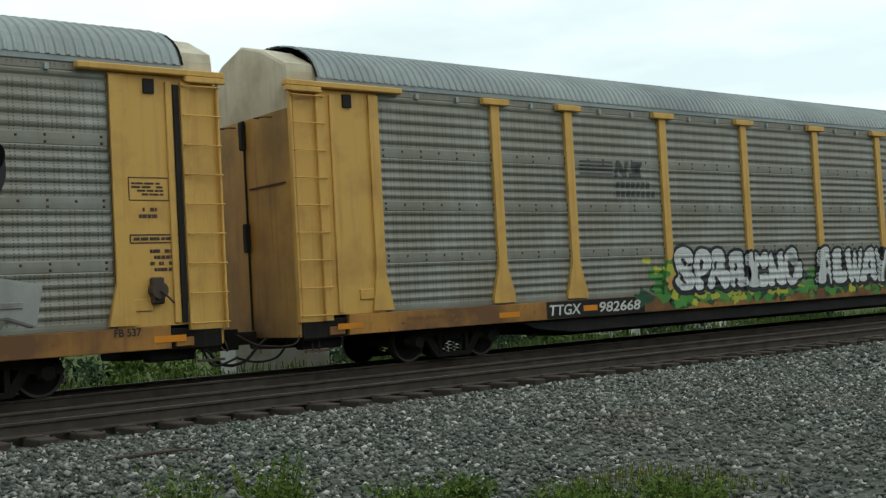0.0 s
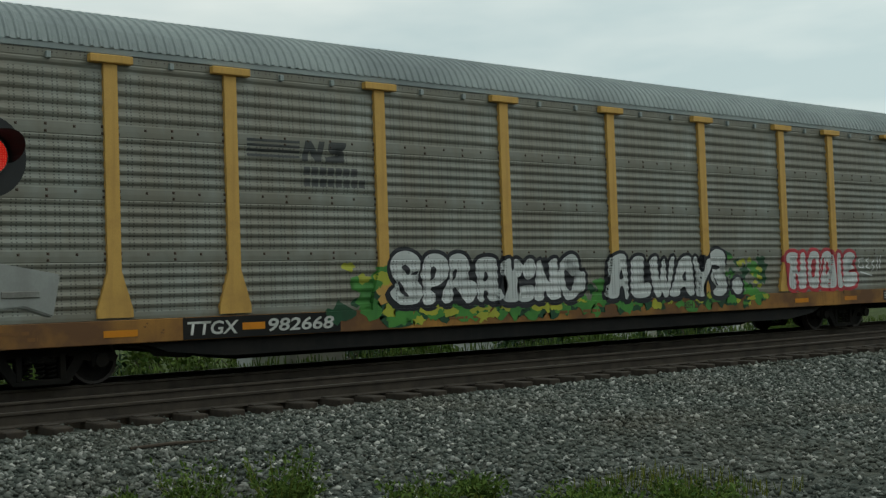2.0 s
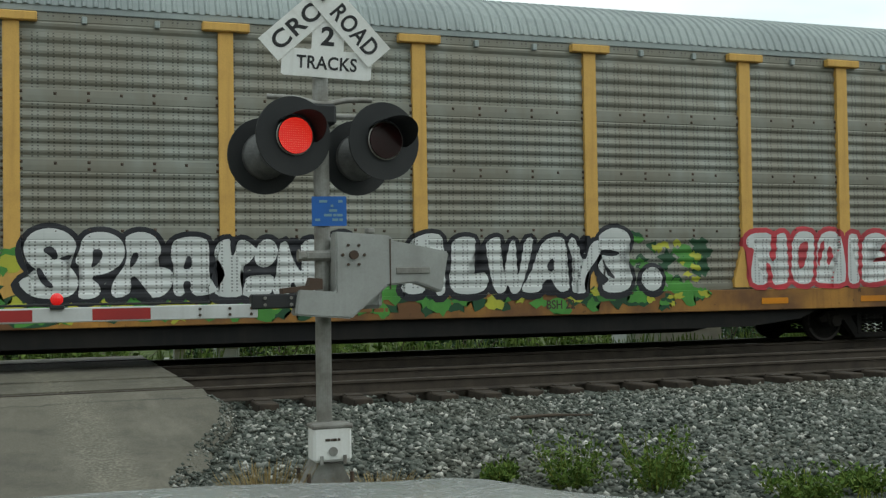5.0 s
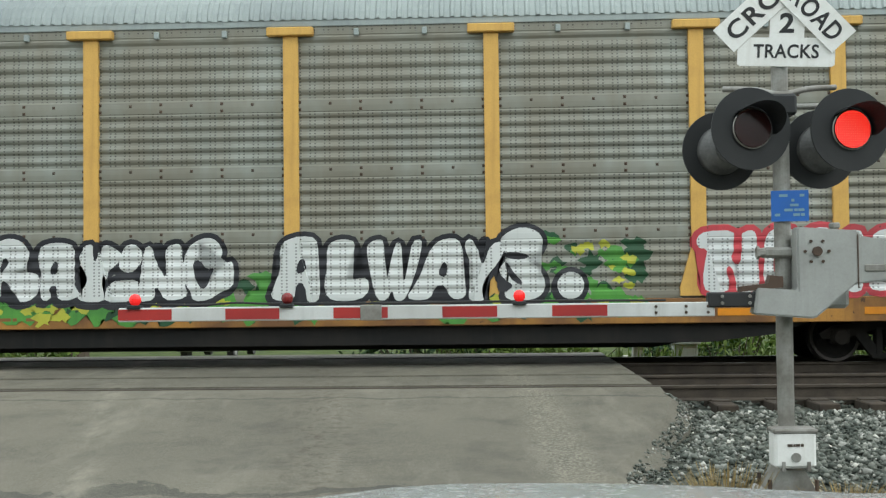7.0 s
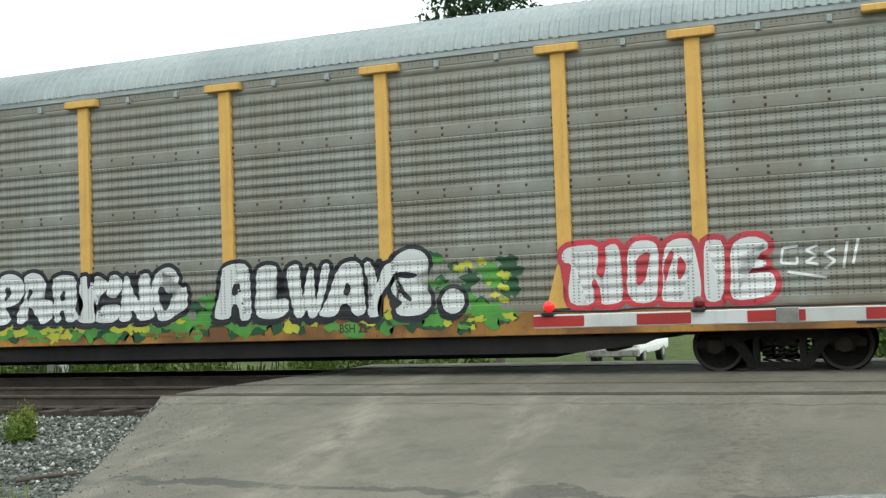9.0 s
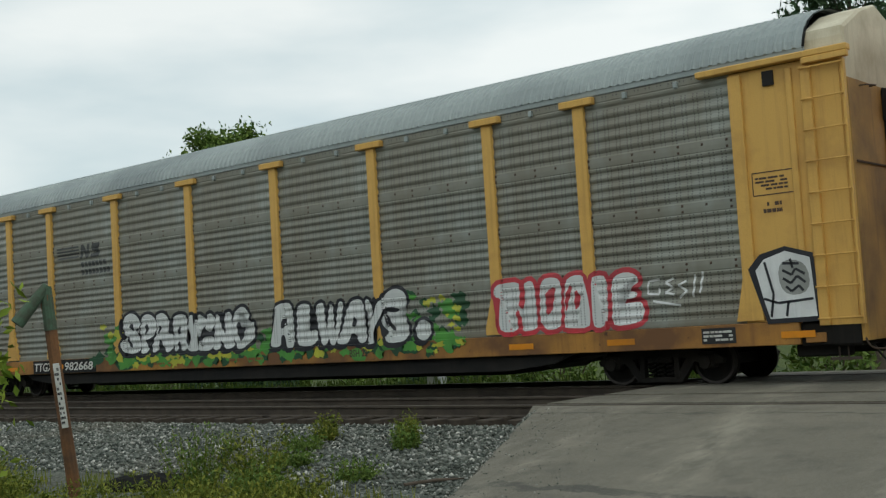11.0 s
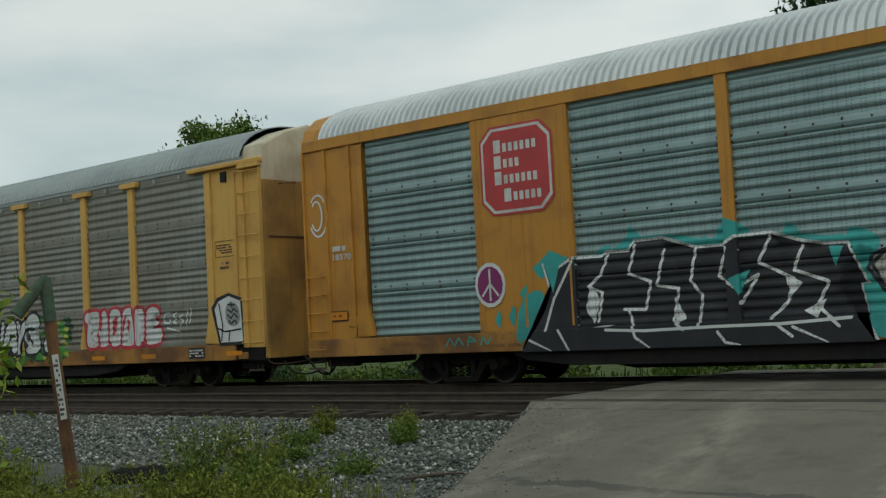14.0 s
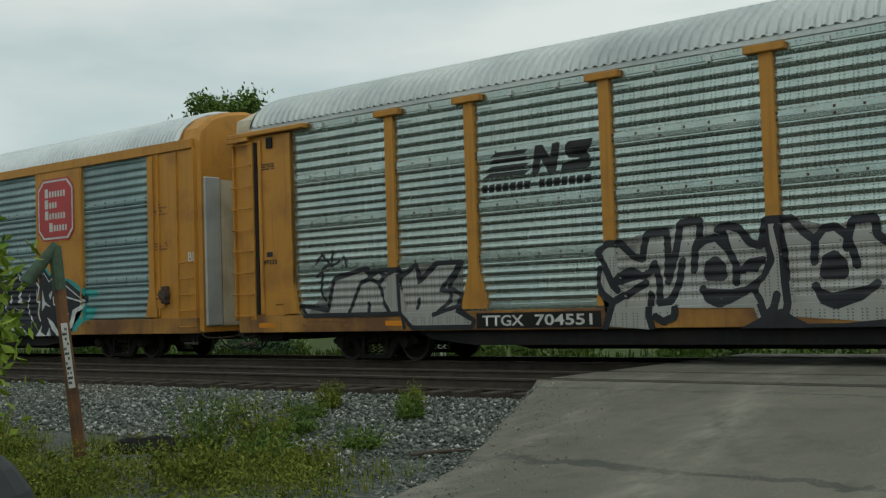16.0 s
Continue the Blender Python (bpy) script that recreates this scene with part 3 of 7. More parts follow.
def wheelset_mesh(r=0.365):
    """Two flanged wheels on an axle along y."""
    prof = [(0.0, 0.06), (0.10, 0.06), (0.13, 0.02), (0.27, 0.015), (r - 0.05, 0.05), (r - 0.008, 0.062), (r, -0.03), (r + 0.022, -0.045), (r + 0.022, -0.07), (r - 0.04, -0.075), (0.12, -0.03), (0.0, -0.03)]
    vs, fs, ids = [], [], []
    seg = 28
    for s in (-1, 1):
        base = len(vs)
        for rad, o in prof:
            for k in range(seg):
                a = 2 * math.pi * k / seg
                vs.append((rad * math.cos(a), s * (0.765 + o), rad * math.sin(a)))
        for i in range(len(prof) - 1):
            for k in range(seg):
                q = (k + 1) % seg
                f = (base + i * seg + k, base + i * seg + q, base + (i + 1) * seg + q, base + (i + 1) * seg + k)
                fs.append(f if s > 0 else f[::-1])
                ids.append(1 if i in (4, 5) else 0)
    base = len(vs)
    for s in (-0.98, 0.98):
        for k in range(10):
            a = 2 * math.pi * k / 10
            vs.append((0.085 * math.cos(a), s, 0.085 * math.sin(a)))
    for k in range(10):
        q = (k + 1) % 10
        fs.append((base + k, base + q, base + 10 + q, base + 10 + k))
        ids.append(0)
    return mesh_of("wheelset", vs, fs, [M_TRUCK, M_TREAD], ids)


WHEELSET = wheelset_mesh()
WHEELS = []
SPRING = []


def truck(car, x):
    """A freight truck: two cast side frames with springs, a bolster and two wheelsets."""
    t = part("truck", boxed(-0.22, 0.22, -1.05, 1.05, 0.36, 0.60, 0.03), M_TRUCK, car, "greasy black cast steel freight truck")
    t.location = (x, 0, 0)
    for s in (-1, 1):
        bm = bmesh.new()
        y = 1.0 * s
        for o in (
            [(-1.15, 0.42), (-0.98, 0.52), (-0.60, 0.56), (-0.30, 0.66), (0.30, 0.66), (0.60, 0.56), (0.98, 0.52), (1.15, 0.42), (1.12, 0.34), (0.72, 0.36), (0.42, 0.46), (-0.42, 0.46), (-0.72, 0.36), (-1.12, 0.34)],
            [(-0.50, 0.45), (-0.30, 0.14), (0.30, 0.14), (0.50, 0.45), (0.64, 0.38), (0.40, 0.06), (-0.40, 0.06), (-0.64, 0.38)],
        ):
            prism(bm, o, y - 0.06, y + 0.06)
        box(bm, -0.36, -0.27, y - 0.07, y + 0.07, 0.12, 0.5, 0.01)
        box(bm, 0.27, 0.36, y - 0.07, y + 0.07, 0.12, 0.5, 0.01)
        part("side_frame", bm, M_TRUCK, t)
        for k in (-0.17, 0.0, 0.17):
            if not SPRING:
                turns = [(0.06 * math.cos(a), 0.06 * math.sin(a), 0.14 + 0.32 * a / 31.4) for a in np.linspace(0, 31.4, 21)]
                SPRING.append(tube("coil_spring", turns, 0.015, M_TRUCK, t, 5).data)
                spring = t.children[-1]
            else:
                spring = part("coil_spring", SPRING[0], None, t)
            spring.location = (k, y, 0)
        for k in (-0.865, 0.865):
            bm = bmesh.new()
            box(bm, k - 0.13, k + 0.13, y - 0.11, y + 0.11, 0.27, 0.50, 0.03)
            rod(bm, (k, y, 0.365), (k, y + 0.16 * s, 0.365), 0.10, 12)
            part("bearing_box", bm, M_TRUCK, t)
    for k in (-0.865, 0.865):
        w = part("wheelset", WHEELSET, None, t)
        w.location = (k, 0, 0.365)
        WHEELS.append((w, k))
    return t


def on_side(bm, kind, y_add=0.006, posts=(), plain=()):
    """Lays flat paint shapes (x, 0, z) on the corrugated side: cuts them at the folds and moves them out to the sheet."""
    zs = [v.co.z for v in bm.verts]
    lo, hi = min(zs), max(zs)
    for d, z in PROFILE[kind]:
        if lo < z < hi:
            bmesh.ops.bisect_plane(bm, geom=bm.verts[:] + bm.edges[:] + bm.faces[:], plane_co=(0, 0, z), plane_no=(0, 0, 1))
    def cut(co, no):
        bmesh.ops.bisect_plane(bm, geom=bm.verts[:] + bm.edges[:] + bm.faces[:], plane_co=co, plane_no=no)

    for z in (0.9445, 0.9465):
        if lo < z < hi:
            cut((0, 0, z), (0, 0, 1))
    xs = [v.co.x for v in bm.verts]
    a, b = min(xs), max(xs)
    edges = [(p - 0.105, p + 0.105) for p in posts] + list(plain)
    for p in [q for e in edges for q in (e[0] - 0.004, e[0], e[1], e[1] + 0.004)]:
        if a < p < b:
            cut((p, 0, 0), (1, 0, 0))
    feet = [p for p in posts if a - 0.3 < p < b + 0.3] if kind == "B" and lo < 1.66 else []
    for p in feet:
        for k in (-1, 1):
            for o in (0.0, 0.005):
                cut((p + k * (0.105 + o), 0, 1.66), (k * 0.56, 0, 0.165))
                cut((p + k * (0.27 + o), 0, 1.0), (1, 0, 0))

    def foot(z):
        return 0.105 if z > 1.66 else 0.27 if z < 1.10 else 0.105 + 0.165 * (1.66 - z) / 0.56

    for v in bm.verts:
        if v.co.z < 0.946:
            y = -SIDE - 0.012
        elif any(e[0] - 0.002 <= v.co.x <= e[1] + 0.002 for e in edges) or any(abs(v.co.x - p) <= foot(v.co.z) + 0.002 for p in feet):
            y = -SIDE
        else:
            y = -(SIDE - 0.10) - sheet_depth(kind, v.co.z)
        v.co.y = y - y_add + v.co.y
    return bm


def flat(*polys):
    bm = bmesh.new()
    for o in polys:
        bm.faces.new([bm.verts.new((x, 0, z)) for x, z in o])
    bmesh.ops.triangulate(bm, faces=bm.faces[:])
    return bm


def rect(x0, x1, z0, z1):
    return [(x0, z0), (x1, z0), (x1, z1), (x0, z1)]


def star(x, z, r, n, seed, flatness=0.6):
    q = random.Random(seed)
    return [(x + r * q.uniform(0.35, 1.35) * math.cos(2 * math.pi * i / n), z + flatness * r * q.uniform(0.35, 1.3) * math.sin(2 * math.pi * i / n)) for i in range(n)]


def ladder(car, x0, x1, mat, y=-SIDE - 0.035, z0=0.86, z1=4.66):
    """Side ladder: two stiles and separate rungs on stand-offs."""
    wa, wb = (0.15, 0.04) if x0 > 0 else (0.04, 0.15)
    lad = part("ladder", boxed(x0 - 0.03, x0 - 0.03 + wa, y, y + 0.10, z0, z1, 0.008), mat, car)
    part("stile", boxed(x1 + 0.03 - wb, x1 + 0.03, y, y + 0.10, z0, z1, 0.008), mat, lad)
    part("backing_plate", boxed(x0 - 0.03 + wa, x1 + 0.03 - wb, y + 0.075, y + 0.10, z0, z1), mat, lad)
    for i in range(9):
        z = z0 + 0.10 + i * 0.455
        bm = bmesh.new()
        rod(bm, (x0 - 0.02, y - 0.055, z), (x1 + 0.02, y - 0.055, z), 0.013, 6)
        rod(bm, (x0, y - 0.055, z), (x0, y + 0.01, z), 0.013, 6)
        rod(bm, (x1, y - 0.055, z), (x1, y + 0.01, z), 0.013, 6)
        part("rung", bm, mat, lad)
    return lad


def end_bay(car, s, style):
    """The plain plate at one end of one side, with its corner beam, posts and ladder. s: -1 for the low-x end, 1 for the other."""
    mat = style["paint"]

    def X(a, b):
        return (a, b) if s > 0 else (-b, -a)

    x0, x1 = X(BAY, 13.50)
    for y in (-SIDE + 0.03, SIDE - 0.10):
        part("end_plate", boxed(x0, x1, y, y + 0.07, 0.95, 4.74), mat, car)
    part("far_ladder_rail", boxed(*X(12.95, 13.60), SIDE - 0.03, SIDE + 0.04, 0.86, 4.82, 0.01), mat, car)
    x0, x1 = X(BAY, BAY + 0.20)
    bm = bmesh.new()
    sgn = 1 if s > 0 else -1
    prism(bm, [(sgn * (BAY - 0.14), 0.98), (sgn * (BAY + 0.3), 0.98), (sgn * (BAY + 0.2), 1.7), (sgn * (BAY + 0.2), 4.70), (sgn * BAY, 4.70), (sgn * BAY, 1.6)], -SIDE - 0.02, -SIDE + 0.06)
    part("corner_post", bm, mat, car)
    if style["kind"] == "B":
        x0, x1 = X(BAY - 0.5, 13.68)
        bm = bmesh.new()
        box(bm, x0, x1, -SIDE - 0.10, -SIDE + 0.06, 4.75, 4.85, 0.015)
        x2, x3 = X(13.0, 13.68)
        box(bm, x2, x3, -SIDE - 0.105, -SIDE - 0.02, 4.66, 4.75, 0.01)
        part("top_beam", bm, mat, car)
        ladder(car, *X(12.97, 13.56), mat)
        if style["seam"]:
            part("door_seam", boxed(*X(12.83, 12.92), -SIDE - 0.004, -SIDE + 0.04, 0.98, 4.62), M_BLACK, car, "dark gap beside the ladder")
        part("hinge_strip", boxed(*X(12.70, 12.80), -SIDE - 0.01, -SIDE + 0.04, 0.98, 4.66, 0.01), mat, car)
        bm = bmesh.new()
        box(bm, *X(12.35, 12.52), -SIDE - 0.012, -SIDE + 0.03, 4.46, 4.68)
        part("lifting_slot", bm, M_BLACK, car)
    else:
        x0, x1 = X(BAY, 13.44)
        part("top_beam", boxed(x0, x1, -SIDE - 0.02, -SIDE + 0.10, 4.74, 4.96, 0.01), mat, car)
        for a in (12.14, 12.82, 13.44):
            part("stiffener", boxed(*X(a, a + 0.05), -SIDE - 0.015, -SIDE + 0.04, 0.98, 4.74, 0.008), mat, car)
        for i in range(5):
            z = 0.75 + i * 0.36
            bm = bmesh.new()
            a, b = X(12.98, 13.42)
            rod(bm, (a, -SIDE - 0.08, z), (b, -SIDE - 0.08, z), 0.014, 6)
            rod(bm, (a, -SIDE - 0.08, z), (a, -SIDE + 0.04, z), 0.014, 6)
            rod(bm, (b, -SIDE - 0.08, z), (b, -SIDE + 0.04, z), 0.014, 6)
            part("grab_rung", bm, mat, car)
    # lower sill step and hinge gear
    part("lock_box", boxed(*X(12.05, 12.35), -SIDE + 0.0, -SIDE + 0.04, 1.18, 1.36, 0.01), mat, car)


def end_wall(car, s, style):
    """Rounded end doors with a bleached top, hinges, a cross bar and a black strip for the seam."""
    x = 13.58 * s
    flat_b = style["kind"] == "B"
    top = [(-1.43, 5.02), (-1.40, 5.16), (-0.70, 5.50), (0.0, 5.70)] if flat_b else [(-1.47, 4.96), (-1.38, 5.20), (-1.05, 5.48), (-0.62, 5.62), (0.0, 5.70)]
    top = top + [(-y, z) for y, z in top[-2::-1]]
    sec = [(-1.44, 0.62), (-1.44, 4.55)] + top + [(1.44, 4.55), (1.44, 0.62)]
    bm = bmesh.new()
    lip = 0.0 if flat_b else 0.05
    rings = [[bm.verts.new((xx, y * k, z - d * (z > 4.6))) for y, z in sec] for xx, k, d in ((12.98 * s, 1.0, 0.0), (x - (0.03 + lip) * s, 1.0, 0.0), (x, 0.965, 0.03 + lip))]
    n = len(sec)
    bm.faces.new(rings[-1])
    for a, b in zip(rings, rings[1:]):
        for i in range(n - 1):
            bm.faces.new((a[i], a[i + 1], b[i + 1], b[i]))
    bmesh.ops.bisect_plane(bm, geom=bm.verts[:] + bm.edges[:] + bm.faces[:], plane_co=(0, 0, 4.40), plane_no=(0, 0, 1))
    for f in bm.faces:
        f.material_index = 1 if f.calc_center_median().z > 4.40 else 0
    bmesh.ops.recalc_face_normals(bm, faces=bm.faces[:])
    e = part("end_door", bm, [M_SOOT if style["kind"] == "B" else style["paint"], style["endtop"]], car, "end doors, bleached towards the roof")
    # thin black strip stands in for the dark seam between the doors
    part("door_bar", boxed(min(x, x + 0.03 * s), max(x, x + 0.03 * s), -0.014, 0.014, 0.75, 4.4), M_BLACK, e)
    for z in (2.1, 3.88):
        part("hinge", boxed(min(x, x + 0.09 * s), max(x, x + 0.09 * s), -0.07, 0.07, z, z + 0.5, 0.02), M_BLACK, e)
    if style["kind"] == "B":
        for y in (-0.95, 0.3):
            bm = bmesh.new()
            x2 = x + 0.10 * s
            rod(bm, (x2, y, 4.32), (x2, y + 0.42, 4.36), 0.012, 6)
            rod(bm, (x2, y, 4.32), (x, y, 4.32), 0.012, 6)
            rod(bm, (x2, y + 0.42, 4.36), (x, y + 0.42, 4.36), 0.012, 6)
            part("grab_handle", bm, M_BOLT, e)
    part("cross_bar", boxed(min(x, x + 0.02 * s), max(x, x + 0.02 * s), -1.30, -0.12, 3.17, 3.20), M_BOLT, e)
    # dark strap over the roof's end
    strap = bmesh.new()
    sect = [(y * 1.008, 4.2 + (z - 4.2) * 1.008) for y, z in ROOF_SECTION]
    for xx in (12.99, 13.035):
        for y, z in sect:
            strap.verts.new((xx * s, y, z))
    strap.verts.ensure_lookup_table()
    m = len(sect)
    for i in range(m - 1):
        strap.faces.new([strap.verts[k] for k in (i, i + 1, m + i + 1, m + i)])
    bmesh.ops.solidify(strap, geom=strap.faces[:], thickness=0.015)
    part("roof_strap", strap, M_BLACK if flat_b else style["paint"], e)


def coupler(car, s):
    bm = bmesh.new()
    a, b = (13.4, 14.05) if s > 0 else (-14.05, -13.4)
    box(bm, a, b, -0.09, 0.09, 0.52, 0.74, 0.02)
    c = 14.12 * s
    prism(bm, [(c - 0.16, 0.45), (c + 0.14, 0.45), (c + 0.16, 0.55), (c + 0.14, 0.80), (c - 0.16, 0.80)], -0.16, 0.17)
    part("coupler", bm, M_TRUCK, car, "rusty automatic coupler")
    # plain black boxes for underframe clutter, added to darken the space below the end sill
    u, w = (12.3, 13.45) if s > 0 else (-13.45, -12.3)
    part("draft_gear", boxed(u, w, -0.42, 0.42, 0.42, 0.80, 0.03), M_BLACK, car)
    part("brake_rigging", boxed(u + 0.1, w - 0.25, -1.18, -0.95, 0.40, 0.60, 0.03), M_BLACK, car)
    for k in (0.35, 0.8):
        bm = bmesh.new()
        rod(bm, ((13.0 + 0.3 * k) * s, -1.32, 0.58), ((13.0 + 0.3 * k) * s, -1.32, 0.34), 0.014, 6)
        part("hanger_rod", bm, M_BOLT, car)
    part("corner_step", boxed(min(13.05 * s, 13.5 * s), max(13.05 * s, 13.5 * s), -SIDE - 0.02, -SIDE + 0.03, 0.36, 0.40), M_BOLT, car)
    tube("brake_hose", [(13.5 * s, -0.42, 0.66), (13.75 * s, -0.44, 0.50), (14.0 * s, -0.40, 0.26), (14.26 * s, -0.36, 0.20)], 0.026, M_HOSE, car)
    tube("uncoupling_lever", [(13.55 * s, -1.45, 0.66), (13.65 * s, -1.35, 0.50), (13.9 * s, -0.7, 0.52), (14.0 * s, -0.1, 0.72)], 0.014, M_BOLT, car)
    tube("air_hose", [(13.45 * s, -0.9, 0.55), (13.62 * s, -0.8, 0.30), (13.9 * s, -0.6, 0.24), (14.26 * s, -0.55, 0.34)], 0.02, M_HOSE, car)


def autorack(xc, label, style):
    car = empty("autorack_car", pose(xc, FAR_C, 0))
    tagged(car, label, "railway car", "coupled railway cars")
    kind, paint = style["kind"], style["paint"]
    # side sheets
    if kind == "B":
        spans = list(zip([-BAY] + POSTS, POSTS + [BAY]))
    else:
        edges = [-7.04, -4.22, -1.42, 1.42, 4.22, 7.04]
        spans = [(-BAY + 0.04, -9.1)] + list(zip(edges, edges[1:])) + [(9.1, BAY - 0.04)]
    cache = {}
    for side in (-1, 1):
        for i, (a, b) in enumerate(spans):
            w = round(b - a, 3)
            if w not in cache:
                cache[w] = side_sheet(kind, w, style["sheet"], i)
            o = part("side_sheet", cache[w], None, car)
            o.matrix_basis = pose(a, -(SIDE - 0.10), 0) if side < 0 else pose(b, SIDE - 0.10, 0, 0, 0, 180)
    # posts
    if kind == "B":
        clip = None
        for a, b in spans:
            for f in ((0.33, 0.67) if b - a > 2.2 else (0.5,)):
                if clip is None:
                    o = part("eave_clip", boxed(-0.035, 0.035, -SIDE + 0.0, -SIDE + 0.09, 4.70, 4.80, 0.008), style["roof"], car)
                    clip = o.data
                else:
                    o = part("eave_clip", clip, None, car)
                o.location = (a + (b - a) * f, 0, 0)
        pm = {}
        for side in (-1, 1):
            for x in POSTS:
                if "post" not in pm:
                    o = part("side_post", side_post(True, paint), paint, car)
                    pm["post"] = o.data
                    c = part("post_cap", boxed(-0.33, 0.33, -SIDE - 0.07, -SIDE + 0.05, 4.70, 4.82, 0.012), paint, o)
                    pm["cap"] = c.data
                else:
                    o = part("side_post", pm["post"], None, car)
                    part("post_cap", pm["cap"], None, o)
                o.matrix_basis = pose(x, 0, 0) if side < 0 else pose(x, 0, 0, 0, 0, 180)
    else:
        for side in (-1, 1):
            for x in (-4.22, -1.42, 1.42, 4.22):
                o = part("side_post", boxed(-0.10, 0.10, -SIDE - 0.0, -SIDE + 0.09, 0.95, 4.76, 0.01), paint, car)
                o.matrix_basis = pose(x, 0, 0) if side < 0 else pose(x, 0, 0, 0, 0, 180)
            for x in (-8.07, 8.07):
                bm = boxed(-1.03, 1.03, -SIDE, -SIDE + 0.09, 0.95, 4.76)
                o = part("sign_plate", bm, paint, car, "plain orange-yellow steel side plate")
                for k in (-0.93, 0.0, 0.95):
                    part("stiffener", boxed(k - 0.025, k + 0.025, -SIDE - 0.012, -SIDE + 0.01, 1.0, 4.74, 0.004), paint, o)
                o.matrix_basis = pose(x, 0, 0) if side < 0 else pose(x, 0, 0, 0, 0, 180)
    for side in (-1, 1):
        # side sills and top rails
        o = part("side_sill", boxed(-style["sill_end"], style["sill_end"], -SIDE - 0.008, -SIDE + 0.14, 0.60, 0.945, 0.01), style["sill"], car, "rust-stained side sill")
        o.matrix_basis = pose(0, 0, 0) if side < 0 else pose(0, 0, 0, 0, 0, 180)
        if kind == "B":
            o = part("roof_rail", boxed(-13.0, 13.0, -SIDE + 0.03, -SIDE + 0.12, 4.84, 4.97, 0.01), style["roof"], car)
        else:
            o = part("roof_rail", boxed(-BAY + 0.003, BAY - 0.003, -SIDE - 0.02, -SIDE + 0.10, 4.74, 4.96, 0.01), paint, car)
        o.matrix_basis = pose(0, 0, 0) if side < 0 else pose(0, 0, 0, 0, 0, 180)
    # added black box inside the body stands in for the interior's shade
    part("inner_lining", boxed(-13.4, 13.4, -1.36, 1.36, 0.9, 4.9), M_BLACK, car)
    part("roof", roof_mesh(-13.02, 13.02, style["pitch"], style["rib"], style["roof"]), None, car, style["rooflabel"])
    for s in (-1, 1):
        end_bay(car, s, style)
        end_wall(car, s, style)
        coupler(car, s)
        if style["sill_end"] < 13:
            a, b = sorted((12.62 * s, 13.5 * s))
            part("corner_gusset", boxed(a, b, -SIDE + 0.05, -SIDE + 0.14, 0.58, 0.90, 0.01), M_TRUCK, car, "greasy dark corner gusset")
            part("jacking_pad", boxed(min(12.7 * s, 13.0 * s), max(12.7 * s, 13.0 * s), -SIDE + 0.0, -SIDE + 0.05, 0.62, 0.76, 0.01), M_SILL, car)
        part("end_sill", boxed(min(13.1 * s, 13.50 * s), max(13.1 * s, 13.50 * s), -1.45, 1.45, 0.55, 0.93, 0.02), M_TRUCK, car)
    # fish-belly centre sill, brake pipe, cross bearers
    bm = bmesh.new()
    prism(bm, [(-13.4, 0.62), (-11.0, 0.55), (-8.3, 0.52), (-6.6, 0.22), (6.6, 0.22), (8.3, 0.52), (11.0, 0.55), (13.4, 0.62), (13.4, 0.9), (-13.4, 0.9)], -0.5, 0.5)
    part("centre_sill", bm, M_BLACK, car)
    for side in (-1, 1):
        bm = bmesh.new()
        prism(bm, [(-8.6, 0.60), (-8.2, 0.44), (-7.2, 0.33), (7.2, 0.33), (8.2, 0.44), (8.6, 0.60)], side * 1.40, side * 1.32)
        part("side_girder", bm, M_BLACK, car)
    for x in np.arange(-7.5, 7.6, 2.5):
        bm = bmesh.new()
        prism(bm, [(-1.40, 0.56), (-0.55, 0.30), (0.55, 0.30), (1.40, 0.56), (1.40, 0.72), (-1.40, 0.72)], -0.06, 0.06)
        bmesh.ops.rotate(bm, verts=bm.verts[:], cent=(0, 0, 0), matrix=Matrix.Rotation(math.pi / 2, 3, "Z"))
        o = part("cross_bearer", bm, M_BLACK, car)
        o.location = (x, 0, 0)
    truck(car, -10.0)
    truck(car, 10.0)
    return car


STYLE_B = dict(kind="B", seam=False, sill_end=12.62, paint=M_YEL, sheet=M_PANEL, roof=M_ROOF, sill=M_SILL, endtop=M_CREAM, pitch=0.15, rib=0.026, rooflabel="grey corrugated galvanised roof")
STYLE_C = dict(kind="C", seam=False, sill_end=13.5, paint=M_YEL2, sheet=M_PANELC, roof=M_ROOF2, sill=M_SILL, endtop=M_YEL2, pitch=0.15, rib=0.06, rooflabel="pale silver ribbed roof")
STYLE_D = dict(kind="B", seam=True, sill_end=13.5, paint=M_YEL2, sheet=M_PANELD, roof=M_ROOFD, sill=M_SILL, endtop=M_CREAM, pitch=0.185, rib=0.05, rooflabel="grey-white ribbed roof")
XB = 23.71
car_a = autorack(XB - CAR_L, "yellow autorack car with dirty grey perforated sides and ladder", dict(STYLE_B, seam=True))
car_b = autorack(XB, "yellow and dirty grey autorack car with bubble-letter graffiti", STYLE_B)
car_c = autorack(XB + CAR_L - 0.1, "orange-yellow autorack car with teal-grey sheets and red octagon signs", STYLE_C)
car_d = autorack(XB + 2 * CAR_L - 0.15, "orange-yellow autorack car with bright galvanised perforated sides", STYLE_D)
CARS = [(car_a, XB - CAR_L), (car_b, XB), (car_c, XB + CAR_L - 0.1), (car_d, XB + 2 * CAR_L - 0.15)]


